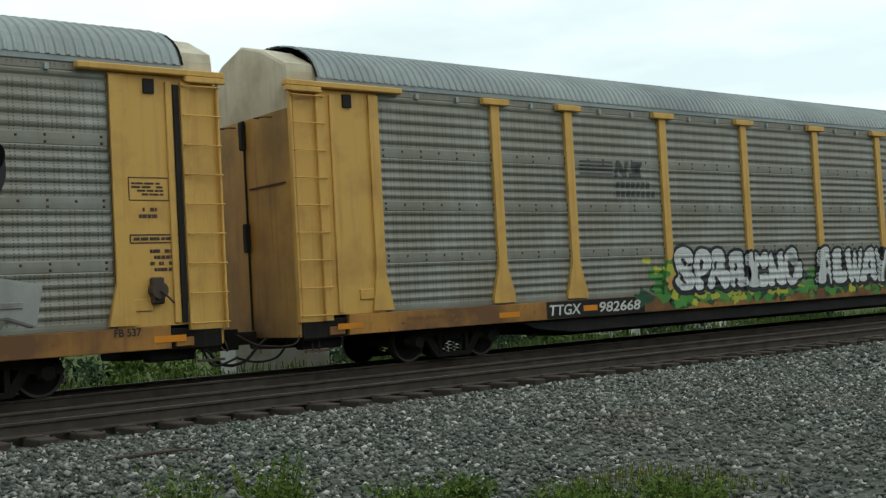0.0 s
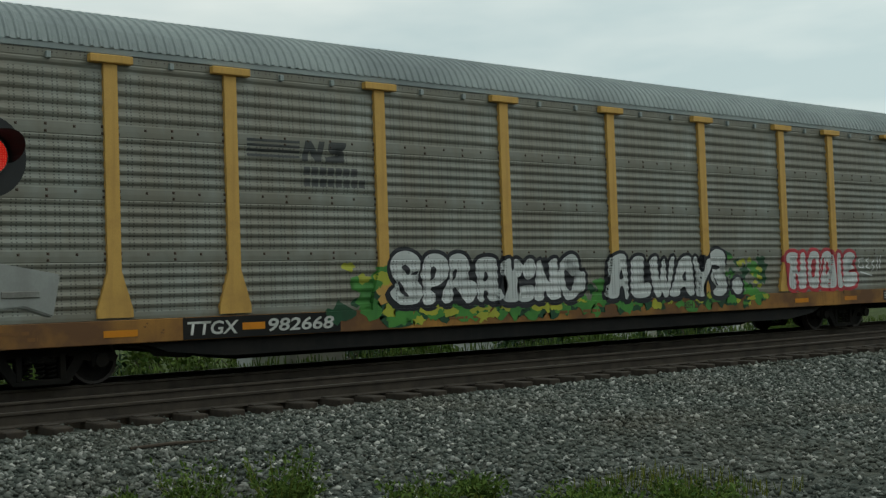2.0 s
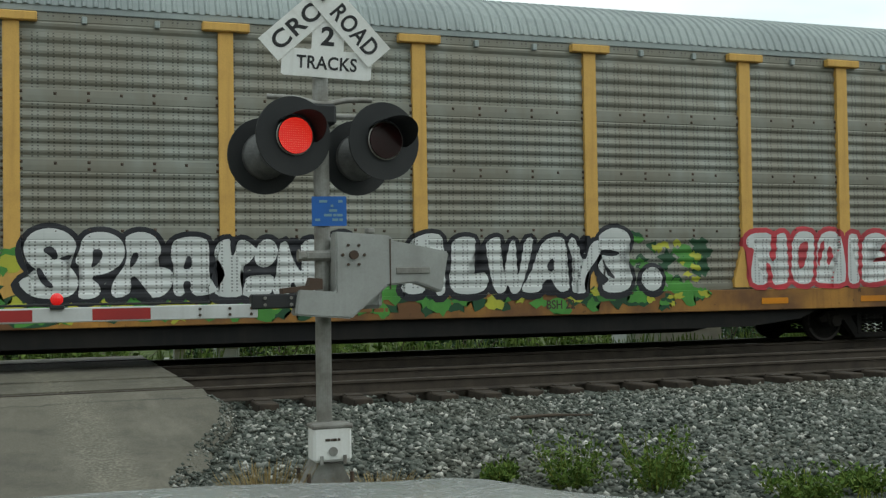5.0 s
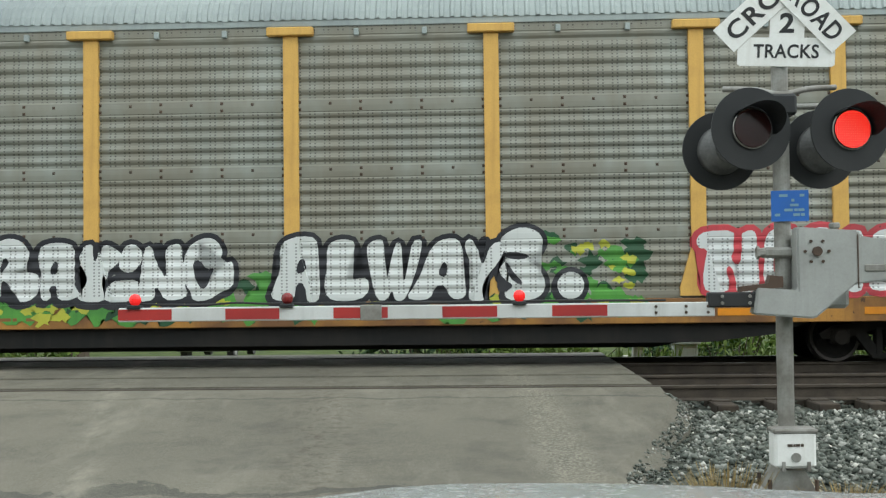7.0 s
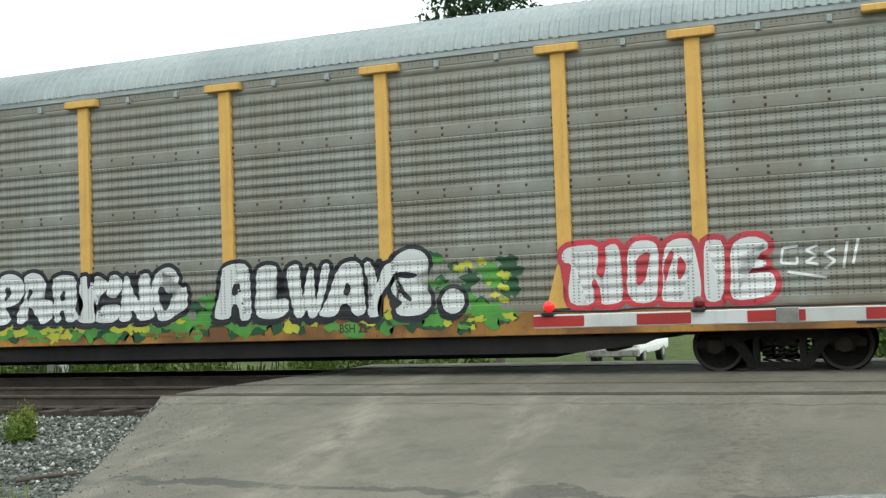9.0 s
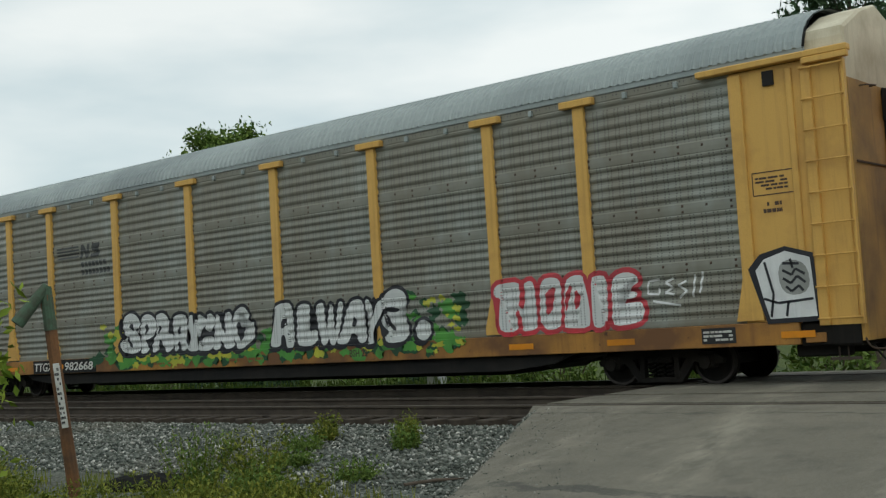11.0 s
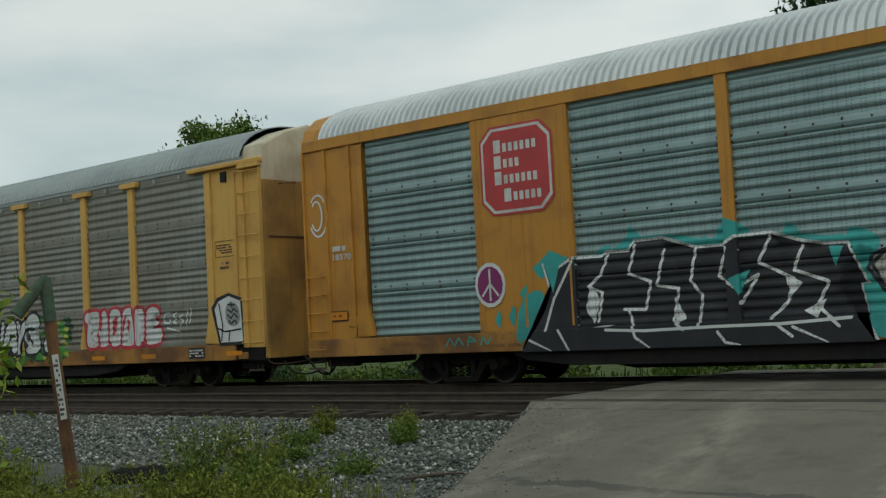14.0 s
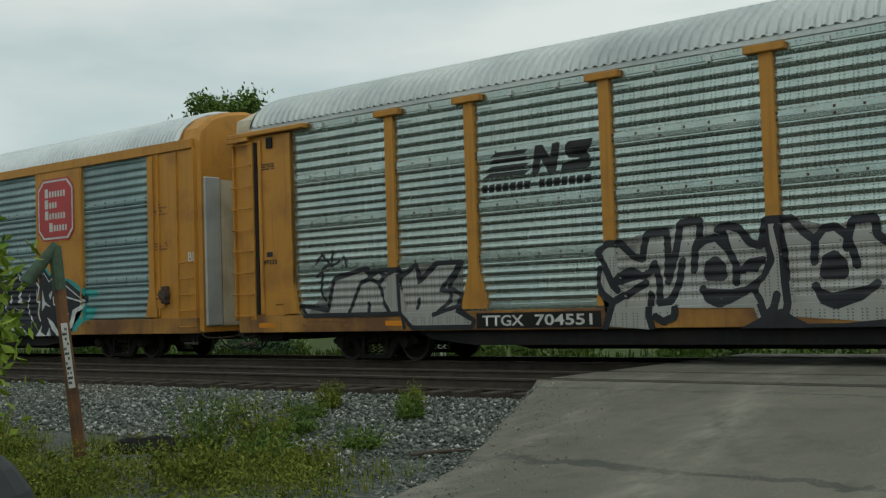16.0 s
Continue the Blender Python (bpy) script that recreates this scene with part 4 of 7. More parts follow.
# ---------------------------------------------------------------- lettering and graffiti on the cars
# each letter: its width and height on the car side, a fat outline in a 100 x 100 square, and dark counters
SPRAYING = [
    ("S", -4.19, -3.41, 1.00, 1.95, "18,90 35,98 57,100 79,94 93,83 96,70 84,62 68,58 78,50 92,38 100,22 92,8 77,1 39,0 17,6 0,22 7,29 26,35 32,40 18,49 10,62 9,76", "39,68 49,75 61,71 66,58 58,54 51,61/29,43 37,44 46,29 58,18 55,14 41,19 33,29/65,57 88,63 86,56 73,54"),
    ("P", -3.47, -2.81, 0.99, 1.90, "14,88 27,97 50,100 73,97 92,88 100,74 97,59 83,45 56,36 33,33 49,19 51,8 35,0 8,0 5,11 18,33 13,47 0,54 6,68 12,77", "34,73 51,74 56,64 45,51 30,45 37,61/28,33 58,37 72,33 52,18"),
    ("R", -3.01, -2.17, 0.99, 1.90, "22,90 33,97 49,100 68,95 79,81 81,69 74,58 56,45 65,45 81,47 98,41 100,27 95,13 81,1 62,0 48,10 36,25 29,14 22,2 4,1 0,14 8,32 21,46 27,65", "34,67 43,69 45,60 32,44 30,49/31,30 39,34 55,13 68,-2 47,-2 27,2 33,14"),
    ("A", -2.21, -1.57, 1.00, 1.83, "2,83 8,94 35,100 64,99 82,93 83,64 82,33 93,17 100,9 74,1 47,1 40,17 30,18 25,0 7,2 4,23 11,44 0,65", "31,59 37,69 46,64 44,46 26,45/24,25 45,26 38,2 31,1"),
    ("Y", -1.64, -0.99, 0.98, 1.80, "6,84 18,97 39,100 43,74 54,95 67,99 85,91 100,80 84,62 62,49 56,35 62,13 61,0 16,0 0,9 20,27 26,39 17,57 4,70", "39,104 58,102 49,80 42,67 37,83"),
    ("I", -1.05, -0.70, 1.38, 1.80, "6,57 25,91 60,100 89,85 100,53 81,19 46,0 11,9 0,32", ""),
    ("I", -1.24, -0.77, 0.97, 1.29, "18,93 53,98 98,100 100,61 86,3 0,0 5,52", ""),
    ("N", -0.81, -0.05, 0.97, 1.80, "15,91 31,97 42,67 58,43 53,72 59,94 81,100 89,92 86,67 91,34 100,11 82,3 54,3 38,29 38,4 6,0 0,19 11,40", "30,102 58,100 53,72 60,36 39,67/37,32 57,1 36,-3"),
    ("G", -0.16, 0.60, 0.97, 1.88, "5,61 12,82 29,94 52,100 69,94 79,79 76,66 61,56 47,49 29,63 25,51 32,30 43,20 54,35 61,46 83,59 98,63 100,40 97,21 75,15 53,2 24,0 19,15 5,31 0,46", "23,63 35,65 50,49 63,53 57,40 46,18 33,24 25,41"),
]
ALWAYS = [
    ("A", 1.11, 1.82, 0.94, 1.88, "20,83 32,93 63,100 93,97 97,75 98,46 100,17 96,1 74,0 70,23 55,28 52,6 21,2 0,9 7,24 23,48 21,63", "57,61 69,67 74,47 53,42/54,30 71,28 76,-4 49,-1"),
    ("L", 1.87, 2.52, 0.95, 1.83, "7,87 21,97 47,100 70,95 65,77 54,55 48,34 69,36 95,38 100,17 79,2 33,0 7,6 0,27 9,58", ""),
    ("W", 2.47, 3.26, 0.95, 1.82, "0,85 7,95 23,100 32,97 33,66 36,29 43,60 52,92 60,95 64,85 64,54 67,26 76,64 83,97 100,99 99,84 91,53 76,15 66,0 51,0 46,19 37,1 19,1 9,35", ""),
    ("A", 3.03, 3.87, 0.95, 1.82, "36,73 50,93 68,100 88,99 96,81 95,50 100,20 99,5 82,0 71,9 65,21 48,22 41,3 18,0 0,5 13,23 28,48", "52,42 63,64 70,56 67,36/48,24 67,24 73,-5 40,-4"),
    ("Y", 3.85, 4.42, 0.93, 1.83, "0,91 17,100 33,80 46,60 67,89 93,93 100,78 82,59 56,40 44,26 43,9 49,1 12,0 9,17 22,36 23,56 7,71", "36,101 68,100 60,79 45,54 34,76"),
    ("S", 4.31, 4.98, 0.93, 1.97, "5,83 25,94 53,100 85,94 98,80 89,67 69,60 51,57 78,49 98,32 100,16 85,4 54,0 19,2 13,13 30,21 0,39 15,53 27,61 12,69", "14,53 23,51 34,38 54,25 47,21 25,31/5,63 33,67 72,61 52,55 24,57/0,34 23,26 34,20 13,11 -1,14"),
    (".", 5.13, 5.53, 0.94, 1.34, "0,53 17,88 52,100 86,86 100,49 83,12 48,0 15,14", ""),
]
HODIE = [
    ("H", 7.07, 7.94, 1.01, 1.89, "0,88 14,98 62,99 63,78 57,55 64,46 69,55 69,92 87,100 96,93 98,63 100,8 88,1 61,0 55,19 48,0 14,1 8,20 14,57 13,67 0,74", "60,101 73,103 72,55 65,42 54,54 61,69/46,37 54,45 62,23 63,-3 50,-2 53,17/-3,71 17,70 14,55 6,20 0,39"),
    ("O", 7.98, 8.47, 1.01, 1.91, "6,79 24,97 61,100 93,95 100,77 93,33 89,7 61,0 20,2 0,22 7,52", "31,73 76,83 68,60 56,34 30,27 34,52"),
    ("D", 8.47, 9.05, 1.01, 1.91, "6,59 15,90 43,100 79,98 91,74 99,39 100,17 94,0 23,1 0,4 7,28", "45,32 41,49 48,75 63,62 64,49/8,59 29,84 37,75 21,49 12,28"),
    ("I", 9.09, 9.37, 0.99, 1.87, "7,95 40,100 100,97 100,58 90,6 37,0 0,7 1,51", ""),
    ("E", 9.42, 10.05, 1.01, 1.89, "4,77 17,94 54,100 83,92 88,80 71,73 38,71 23,68 20,63 39,64 75,62 82,56 74,50 39,49 19,46 21,41 36,40 68,43 93,42 100,26 91,9 65,3 11,0 0,12 5,38", ""),
]


def points(text):
    return [tuple(int(v) / 100 for v in p.split(",")) for p in text.split()]


def soften(p, n=2):
    for _ in range(n):
        p = [c for a, b in zip(p, p[1:] + p[:1]) for c in ((a[0] * 0.75 + b[0] * 0.25, a[1] * 0.75 + b[1] * 0.25), (a[0] * 0.25 + b[0] * 0.75, a[1] * 0.25 + b[1] * 0.75))]
    return p


def swell(p, d):
    """Moves a closed outline outward by d metres."""
    area = sum(a[0] * b[1] - b[0] * a[1] for a, b in zip(p, p[1:] + p[:1]))
    s = d if area > 0 else -d
    out = []
    for a, b, c in zip(p[-1:] + p[:-1], p, p[1:] + p[:1]):
        t = Vector((c[0] - a[0], c[1] - a[1]))
        n = Vector((t.y, -t.x)).normalized() if t.length > 1e-6 else Vector((0, 0))
        out.append((b[0] + s * n.x, b[1] + s * n.y))
    return out


def spray_word(car, kind, word, fill, edge, posts, grow, label, shade=(0.0, 0.0)):
    """Graffiti lettering: a thick outline, the fill and the counters of each letter in layers that follow the side."""
    for i, (ch, x0, x1, z0, z1, outline, counters) in enumerate(word):
        def put(p):
            return (x0 + p[0] * (x1 - x0), z0 + p[1] * (z1 - z0))

        f = soften([put(p) for p in points(outline)], 1)
        rim = swell(f, grow)
        if shade != (0.0, 0.0):
            part("graffiti_shade", on_side(flat([(x + shade[0], z + shade[1]) for x, z in rim]), kind, 0.0062 + 0.0001 * i, posts), edge, car)
        part("graffiti_outline", on_side(flat(rim), kind, 0.008 + 0.0002 * i, posts), edge, car)
        part("graffiti_letter", on_side(flat(f), kind, 0.0112 + 0.0003 * i, posts), fill, car, label)
        for c in filter(None, counters.split("/")):
            part("graffiti_stroke", on_side(flat(soften([put(p) for p in points(c)], 1)), kind, 0.0160, posts), edge, car)


def bars(x0, x1, z0, z1, rows, seed, fill=0.8):
    """Unreadable lines of small print as plain bars."""
    q = random.Random(seed)
    polys = []
    h = (z1 - z0) / rows
    for r in range(rows):
        x = x0
        while x < x1 - 0.02:
            w = min(q.uniform(0.06, 0.22) * (x1 - x0) / 0.6, x1 - x)
            if q.random() < fill:
                polys.append(rect(x, x + w * 0.86, z0 + r * h + h * 0.22, z0 + r * h + h * 0.78))
            x += w
    return flat(*polys)


def decal(name, bm, mat, car, y=-SIDE - 0.016, label=""):
    for v in bm.verts:
        v.co.y += y
    ob = part(name, bm, mat, car, label)
    if name in ("small_print", "sign_bars"):
        tagged(ob, kind="stuff")
    return ob


def marks(car, polys, mat):
    """Painted shapes of a railway mark, each laid on the corrugated side by itself."""
    for p in polys:
        part("painted_mark", on_side(flat(p), "B", 0.006), mat, car)


ESS = [(0.30, 0.0), (0.92, 0.0), (1.0, 0.10), (1.0, 0.42), (0.90, 0.56), (0.38, 0.62), (0.38, 0.76), (1.06, 0.76), (1.12, 1.0), (0.30, 1.0), (0.18, 0.88), (0.16, 0.58), (0.26, 0.44), (0.72, 0.38), (0.72, 0.24), (0.02, 0.24), (0.0, 0.0)]
ENN = [(0.0, 0.0), (0.28, 0.0), (0.38, 0.52), (0.66, 0.0), (0.94, 0.0), (1.14, 1.0), (0.86, 1.0), (0.76, 0.48), (0.48, 1.0), (0.20, 1.0)]


def in_box(shape, x0, x1, z0, z1):
    return [(x0 + u * (x1 - x0), z0 + v * (z1 - z0)) for u, v in shape]


# car B: bubble letters, camouflage, tags and stencils
CUTS_B = [(-13.7, -BAY), (BAY, 13.7)]
SILL_Y = -SIDE - 0.012


def camo(car):
    q = random.Random(21)
    for mat, count, r0, r1, lift, name in ((M_GD, 84, 0.14, 0.36, 0.003, "camouflage_dark_patch"), (M_GG, 74, 0.12, 0.32, 0.004, "camouflage_green_patch"), (M_GY, 56, 0.07, 0.22, 0.005, "camouflage_yellow_patch")):
        for i in range(count):
            x = q.uniform(-5.25, 6.4) if i % 4 else q.uniform(4.9, 6.3)
            top = 1.85 if (0.6 < x < 1.2 or x > 4.9) else 1.0
            z = q.uniform(0.72, top) if q.random() < 0.75 or x < -4.2 else q.uniform(0.8, 1.0)
            if x < -4.2:
                z = q.uniform(0.85, 1.7)
            r = q.uniform(r0, r1) * (0.6 if x > 4.6 else 0.85)
            s = [(a, min(max(b, 0.62), 2.0)) for a, b in star(x, z, r, 13, q.random(), 0.7)]
            part("camouflage_patch", on_side(flat(s), "B", lift + 0.000012 * i, POSTS), mat, car)


camo(car_b)
spray_word(car_b, "B", SPRAYING, M_GWP, M_GK, POSTS, 0.075, "white bubble letters outlined in black", (-0.03, -0.035))
spray_word(car_b, "B", ALWAYS, M_GWP, M_GK, POSTS, 0.07, "white bubble letters outlined in black", (-0.02, -0.035))


def disc(x, z, r, n=20, sx=1.0):
    return [(x + sx * r * math.cos(2 * math.pi * i / n), z + r * math.sin(2 * math.pi * i / n)) for i in range(n)]


spray_word(car_b, "B", HODIE, M_GWP, M_GR, POSTS, 0.085, "white letters outlined in red")


def strokes(lines, w):
    """Thin sprayed strokes along broken lines."""
    polys = []
    for l in lines:
        for (a, b), (c, d) in zip(l, l[1:]):
            v = Vector((c - a, d - b))
            n = Vector((-v.y, v.x)).normalized() * w
            polys.append([(a - n.x, b - n.y), (c - n.x, d - n.y), (c + n.x, d + n.y), (a + n.x, b + n.y)])
    return flat(*polys)


part("graffiti_tag", on_side(strokes([[(10.35, 1.72), (10.15, 1.70), (10.12, 1.5), (10.33, 1.48), (10.33, 1.58)], [(10.6, 1.72), (10.45, 1.66), (10.58, 1.58), (10.44, 1.5), (10.6, 1.46)],
                                      [(10.82, 1.66), (10.68, 1.60), (10.82, 1.5), (10.68, 1.4)], [(10.92, 1.4), (10.98, 1.75)], [(11.04, 1.45), (11.12, 1.78)], [(10.2, 1.38), (10.7, 1.28)]], 0.018), "B", 0.01, POSTS), M_GW, car_b)
# torn tombstone-shaped tag on the end plate
decal("graffiti_outline", flat([(11.9, 1.75), (12.1, 1.96), (12.5, 2.05), (12.92, 1.92), (12.98, 0.93), (12.15, 0.92), (12.05, 1.25)]), M_GK, car_b, -SIDE - 0.024)
decal("graffiti_letters", flat([(12.02, 1.72), (12.16, 1.88), (12.5, 1.98), (12.87, 1.86), (12.92, 1.0), (12.2, 0.99), (12.12, 1.28)]), M_GW, car_b, -SIDE - 0.028)
decal("graffiti_inset", flat(soften([(12.36, 1.86), (12.82, 1.82), (12.86, 1.34), (12.40, 1.32)], 2)), M_GS, car_b, -SIDE - 0.030)
decal("graffiti_scribble", strokes([[(12.45, 1.80), (12.70, 1.78)], [(12.57, 1.86), (12.60, 1.72)], [(12.44, 1.70), (12.58, 1.62), (12.64, 1.71), (12.78, 1.62)], [(12.44, 1.58), (12.56, 1.50), (12.66, 1.60), (12.78, 1.50)], [(12.48, 1.46), (12.56, 1.38), (12.68, 1.46), (12.74, 1.38)], [(12.17, 1.84), (12.28, 1.36), (12.22, 1.02)], [(12.12, 1.30), (12.34, 1.22), (12.88, 1.26)], [(12.5, 1.24), (12.46, 1.02)]], 0.019), M_GK, car_b, -SIDE - 0.033)


def stencil(car, word, x0, x1, z0, z1, mat, y=SILL_Y - 0.006, shear=0.0, label=""):
    bm = fit_box(letters(word, 1.0, 0.02, shear), x0, x1, z0, z1)
    return decal("lettering", bm, mat, car, y, label)


decal("number_panel", flat(rect(-8.02, -5.2, 0.61, 0.94)), M_BLACK, car_b, SILL_Y - 0.003)
stencil(car_b, "TTGX", -7.95, -7.08, 0.67, 0.88, M_PALE, shear=0.15)
stencil(car_b, "982668", -6.56, -5.33, 0.67, 0.88, M_PALE, shear=0.15)
decal("reflector", flat(rect(-7.02, -6.62, 0.72, 0.83)), M_REFL, car_b, SILL_Y - 0.008)
# faded railway mark: stripes and blocks
marks(car_b, [rect(-6.82, -5.85, z, z + 0.045) for z in (3.46, 3.54, 3.62, 3.70)] + [in_box(ENN, -5.82, -5.42, 3.42, 3.76), in_box(ESS, -5.36, -4.98, 3.42, 3.76)], M_FADED)
marks(car_b, [rect(-5.78 + i * 0.155, -5.66 + i * 0.155, z, z + 0.13) for z, n in ((3.20, 7), (3.01, 8)) for i in range(n)], M_FADED)
for car in (car_a, car_b, car_d):
    for x in (-12.6, -9.0, 7.6, 9.6, 12.6):
        decal("reflector", flat(rect(x - 0.26, x + 0.26, 0.70, 0.80)), M_REFL, car, SILL_Y - 0.006)
    decal("small_print", bars(-11.4, -10.2, 0.68, 0.86, 2, 5, 0.7), M_RUSTINK, car, SILL_Y - 0.005)
    decal("small_print", bars(12.1, 12.62, 2.9, 3.12, 4, 6), M_BOLT, car, -SIDE + 0.024)
    decal("stencil_frame", strokes([[(12.06, 2.84), (12.70, 2.84), (12.70, 3.18), (12.06, 3.18), (12.06, 2.84)]], 0.008), M_BOLT, car, -SIDE + 0.024)
    decal("small_print", bars(12.2, 12.5, 2.55, 2.75, 2, 7), M_BOLT, car, -SIDE + 0.024)
decal("small_print", bars(-0.2, 0.9, 0.70, 0.80, 1, 11, 0.8), M_RUSTINK, car_b, SILL_Y - 0.005)
decal("small_print", bars(-2.9, -2.2, 0.70, 0.78, 1, 12, 0.8), M_RUSTINK, car_b, SILL_Y - 0.005)
decal("inspection_stencil", flat(rect(11.05, 11.62, 0.66, 0.90)), M_INK, car_b, SILL_Y - 0.004)
decal("small_print", bars(11.08, 11.58, 0.69, 0.87, 3, 14), M_PALE, car_b, SILL_Y - 0.007)
# car A: stencils and gear at its end plate
decal("stencil_frame", strokes([[(12.05, 2.20), (12.84, 2.20), (12.84, 2.32), (12.05, 2.32), (12.05, 2.20)]], 0.010), M_BOLT, car_a, -SIDE + 0.022)
decal("small_print", bars(12.1, 12.8, 2.22, 2.30, 1, 3, 0.9), M_BOLT, car_a, -SIDE + 0.022)
decal("small_print", bars(12.35, 12.72, 1.75, 2.12, 4, 8), M_BOLT, car_a, -SIDE + 0.022)
stencil(car_a, "FB 537", 11.72, 12.14, 0.82, 0.94, M_INK, SILL_Y - 0.008)
decal("graffiti_letters", flat(star(10.1, 1.3, 0.26, 12, 3, 1.0)), M_GO, car_a, -SIDE - 0.012)
decal("graffiti_tag", strokes([[(9.9, 1.45), (10.2, 1.5), (10.38, 1.35), (10.0, 1.3), (10.25, 1.18)]], 0.02), M_GK, car_a, -SIDE - 0.018)
for car, s in ((car_a, 1), (car_c, 1)):
    bm = bmesh.new()
    rod(bm, (12.42, -SIDE - 0.14, 1.48), (12.42, -SIDE + 0.02, 1.48), 0.13, 14)
    rod(bm, (12.42, -SIDE - 0.17, 1.48), (12.62, -SIDE - 0.17, 1.28), 0.016, 6)
    box(bm, 12.32, 12.52, -SIDE - 0.08, -SIDE + 0.03, 1.28, 1.68, 0.02)
    part("handbrake", bm, M_BOLT, car, "rusty round handbrake housing")

# car C: octagon signs, graffiti, marks
PLAIN_C = [(-13.8, -BAY), (-9.1, -7.04), (7.04, 9.1), (BAY, 13.8)]
POSTS_C = (-4.22, -1.42, 1.42, 4.22)


def octagon(x, z, w, h, c=0.30):
    a, b = w / 2, h / 2
    return [(x - a, z - b * (1 - c)), (x - a * (1 - c), z - b), (x + a * (1 - c), z - b), (x + a, z - b * (1 - c)), (x + a, z + b * (1 - c)), (x + a * (1 - c), z + b), (x - a * (1 - c), z + b), (x - a, z + b * (1 - c))]


for x, wide in ((-8.12, 1.56), (7.98, 1.64)):
    z = 3.77
    s = decal("octagon_sign", flat(octagon(x, z, wide, 1.58)), M_SIGNRED, car_c, -SIDE - 0.016, "faded red octagon with a pale border")
    decal("sign_border", flat(octagon(x, z, wide - 0.08, 1.50)), M_PALE, s, -SIDE - 0.020)
    decal("sign_field", flat(octagon(x, z, wide - 0.18, 1.40)), M_SIGNRED, s, -SIDE - 0.024)
    polys = []
    for r, (zz, hh, w, off) in enumerate(((z + 0.42, 0.20, 0.95, -0.44), (z + 0.14, 0.20, 0.55, -0.44), (z - 0.14, 0.20, 0.98, -0.44), (z - 0.45, 0.20, 0.80, -0.25))):
        polys.append(rect(x + off - 0.02, x + off + 0.13, zz - hh / 2 - 0.01, zz + hh / 2 + 0.02))
        k = int(w / 0.145)
        polys += [rect(x + off + 0.18 + i * 0.125, x + off + 0.262 + i * 0.125, zz - hh / 2, zz + hh / 2 - 0.05) for i in range(k)]
    decal("sign_bars", flat(*polys), M_PALE, s, -SIDE - 0.028)


def ribbon(lines, w, ends=0.7):
    """Broad marker strokes along broken lines with square, overlapping ends."""
    bm = bmesh.new()
    i = 0
    for l in lines:
        for (a, b), (c, d) in zip(l, l[1:]):
            v = Vector((c - a, d - b)).normalized()
            n = Vector((-v.y, v.x)) * w
            e = v * w * ends
            pts = [(a - n.x, b - n.y), (c - n.x, d - n.y), (c + e.x - n.x * 0.45, d + e.y - n.y * 0.45), (c + e.x + n.x * 0.45, d + e.y + n.y * 0.45),
                   (c + n.x, d + n.y), (a + n.x, b + n.y), (a - e.x + n.x * 0.45, b - e.y + n.y * 0.45), (a - e.x - n.x * 0.45, b - e.y - n.y * 0.45)]
            bm.faces.new([bm.verts.new((x, -0.00007 * i, max(0.585, z))) for x, z in pts])
            i += 1
    return bm


def paint(name, bm, mat, car, kind, lift, posts, plain, label=""):
    part(name, on_side(bm, kind, lift, posts, plain), mat, car, label)


JAGGED_FILL = [(-8.22, 0.58), (-7.92, 0.94), (-7.68, 1.26), (-7.53, 1.62), (-7.66, 2.06), (-7.38, 1.95), (-7.09, 2.10), (-6.55, 2.09), (-6.44, 2.15), (-6.03, 2.14), (-5.92, 2.29), (-5.41, 2.30), (-5.38, 2.13), (-4.83, 2.10), (-4.54, 2.03), (-4.35, 2.10), (-4.15, 2.21), (-3.60, 2.22), (-3.46, 2.03), (-3.10, 2.05), (-2.99, 1.92), (-2.77, 1.99), (-2.46, 1.98), (-2.39, 1.80), (-2.60, 1.63), (-2.21, 1.41), (-2.65, 1.40), (-2.43, 1.04), (-2.19, 0.75), (-2.12, 0.58), (-2.13, 0.58)]
JAGGED_LINES = [[(-7.09, 2.07), (-7.49, 1.45), (-7.70, 0.93)], [(-6.42, 2.13), (-6.57, 1.81), (-6.83, 1.63), (-6.56, 1.51), (-6.67, 1.04)], [(-5.90, 2.25), (-6.05, 1.79), (-5.65, 1.64), (-5.77, 1.20), (-6.18, 1.22)], [(-5.38, 2.13), (-5.55, 1.57), (-5.16, 1.50), (-5.28, 1.00), (-5.10, 0.85)], [(-4.83, 2.10), (-4.95, 1.61), (-4.76, 1.36), (-4.84, 0.89)], [(-4.31, 2.08), (-4.47, 1.65), (-4.20, 1.46), (-3.82, 1.63), (-4.12, 1.21)], [(-3.60, 2.19), (-3.81, 1.81), (-3.28, 1.54), (-3.39, 1.19), (-3.67, 0.96)], [(-3.11, 2.01), (-3.27, 1.66), (-2.75, 1.46), (-2.95, 1.12), (-2.62, 0.81)]]
JAGGED_LOW = [[(-6.51, 0.90), (-5.79, 0.86), (-4.61, 0.88), (-3.49, 0.88), (-2.44, 0.93)], [(-6.08, 1.21), (-5.96, 0.76), (-5.71, 0.58)], [(-4.52, 0.80), (-4.39, 0.63), (-4.16, 0.58)], [(-3.58, 0.88), (-3.33, 0.69)], [(-3.32, 0.83), (-2.81, 0.58)], [(-8.04, 0.78), (-7.61, 0.58)], [(-7.44, 0.93), (-7.24, 0.58)]]
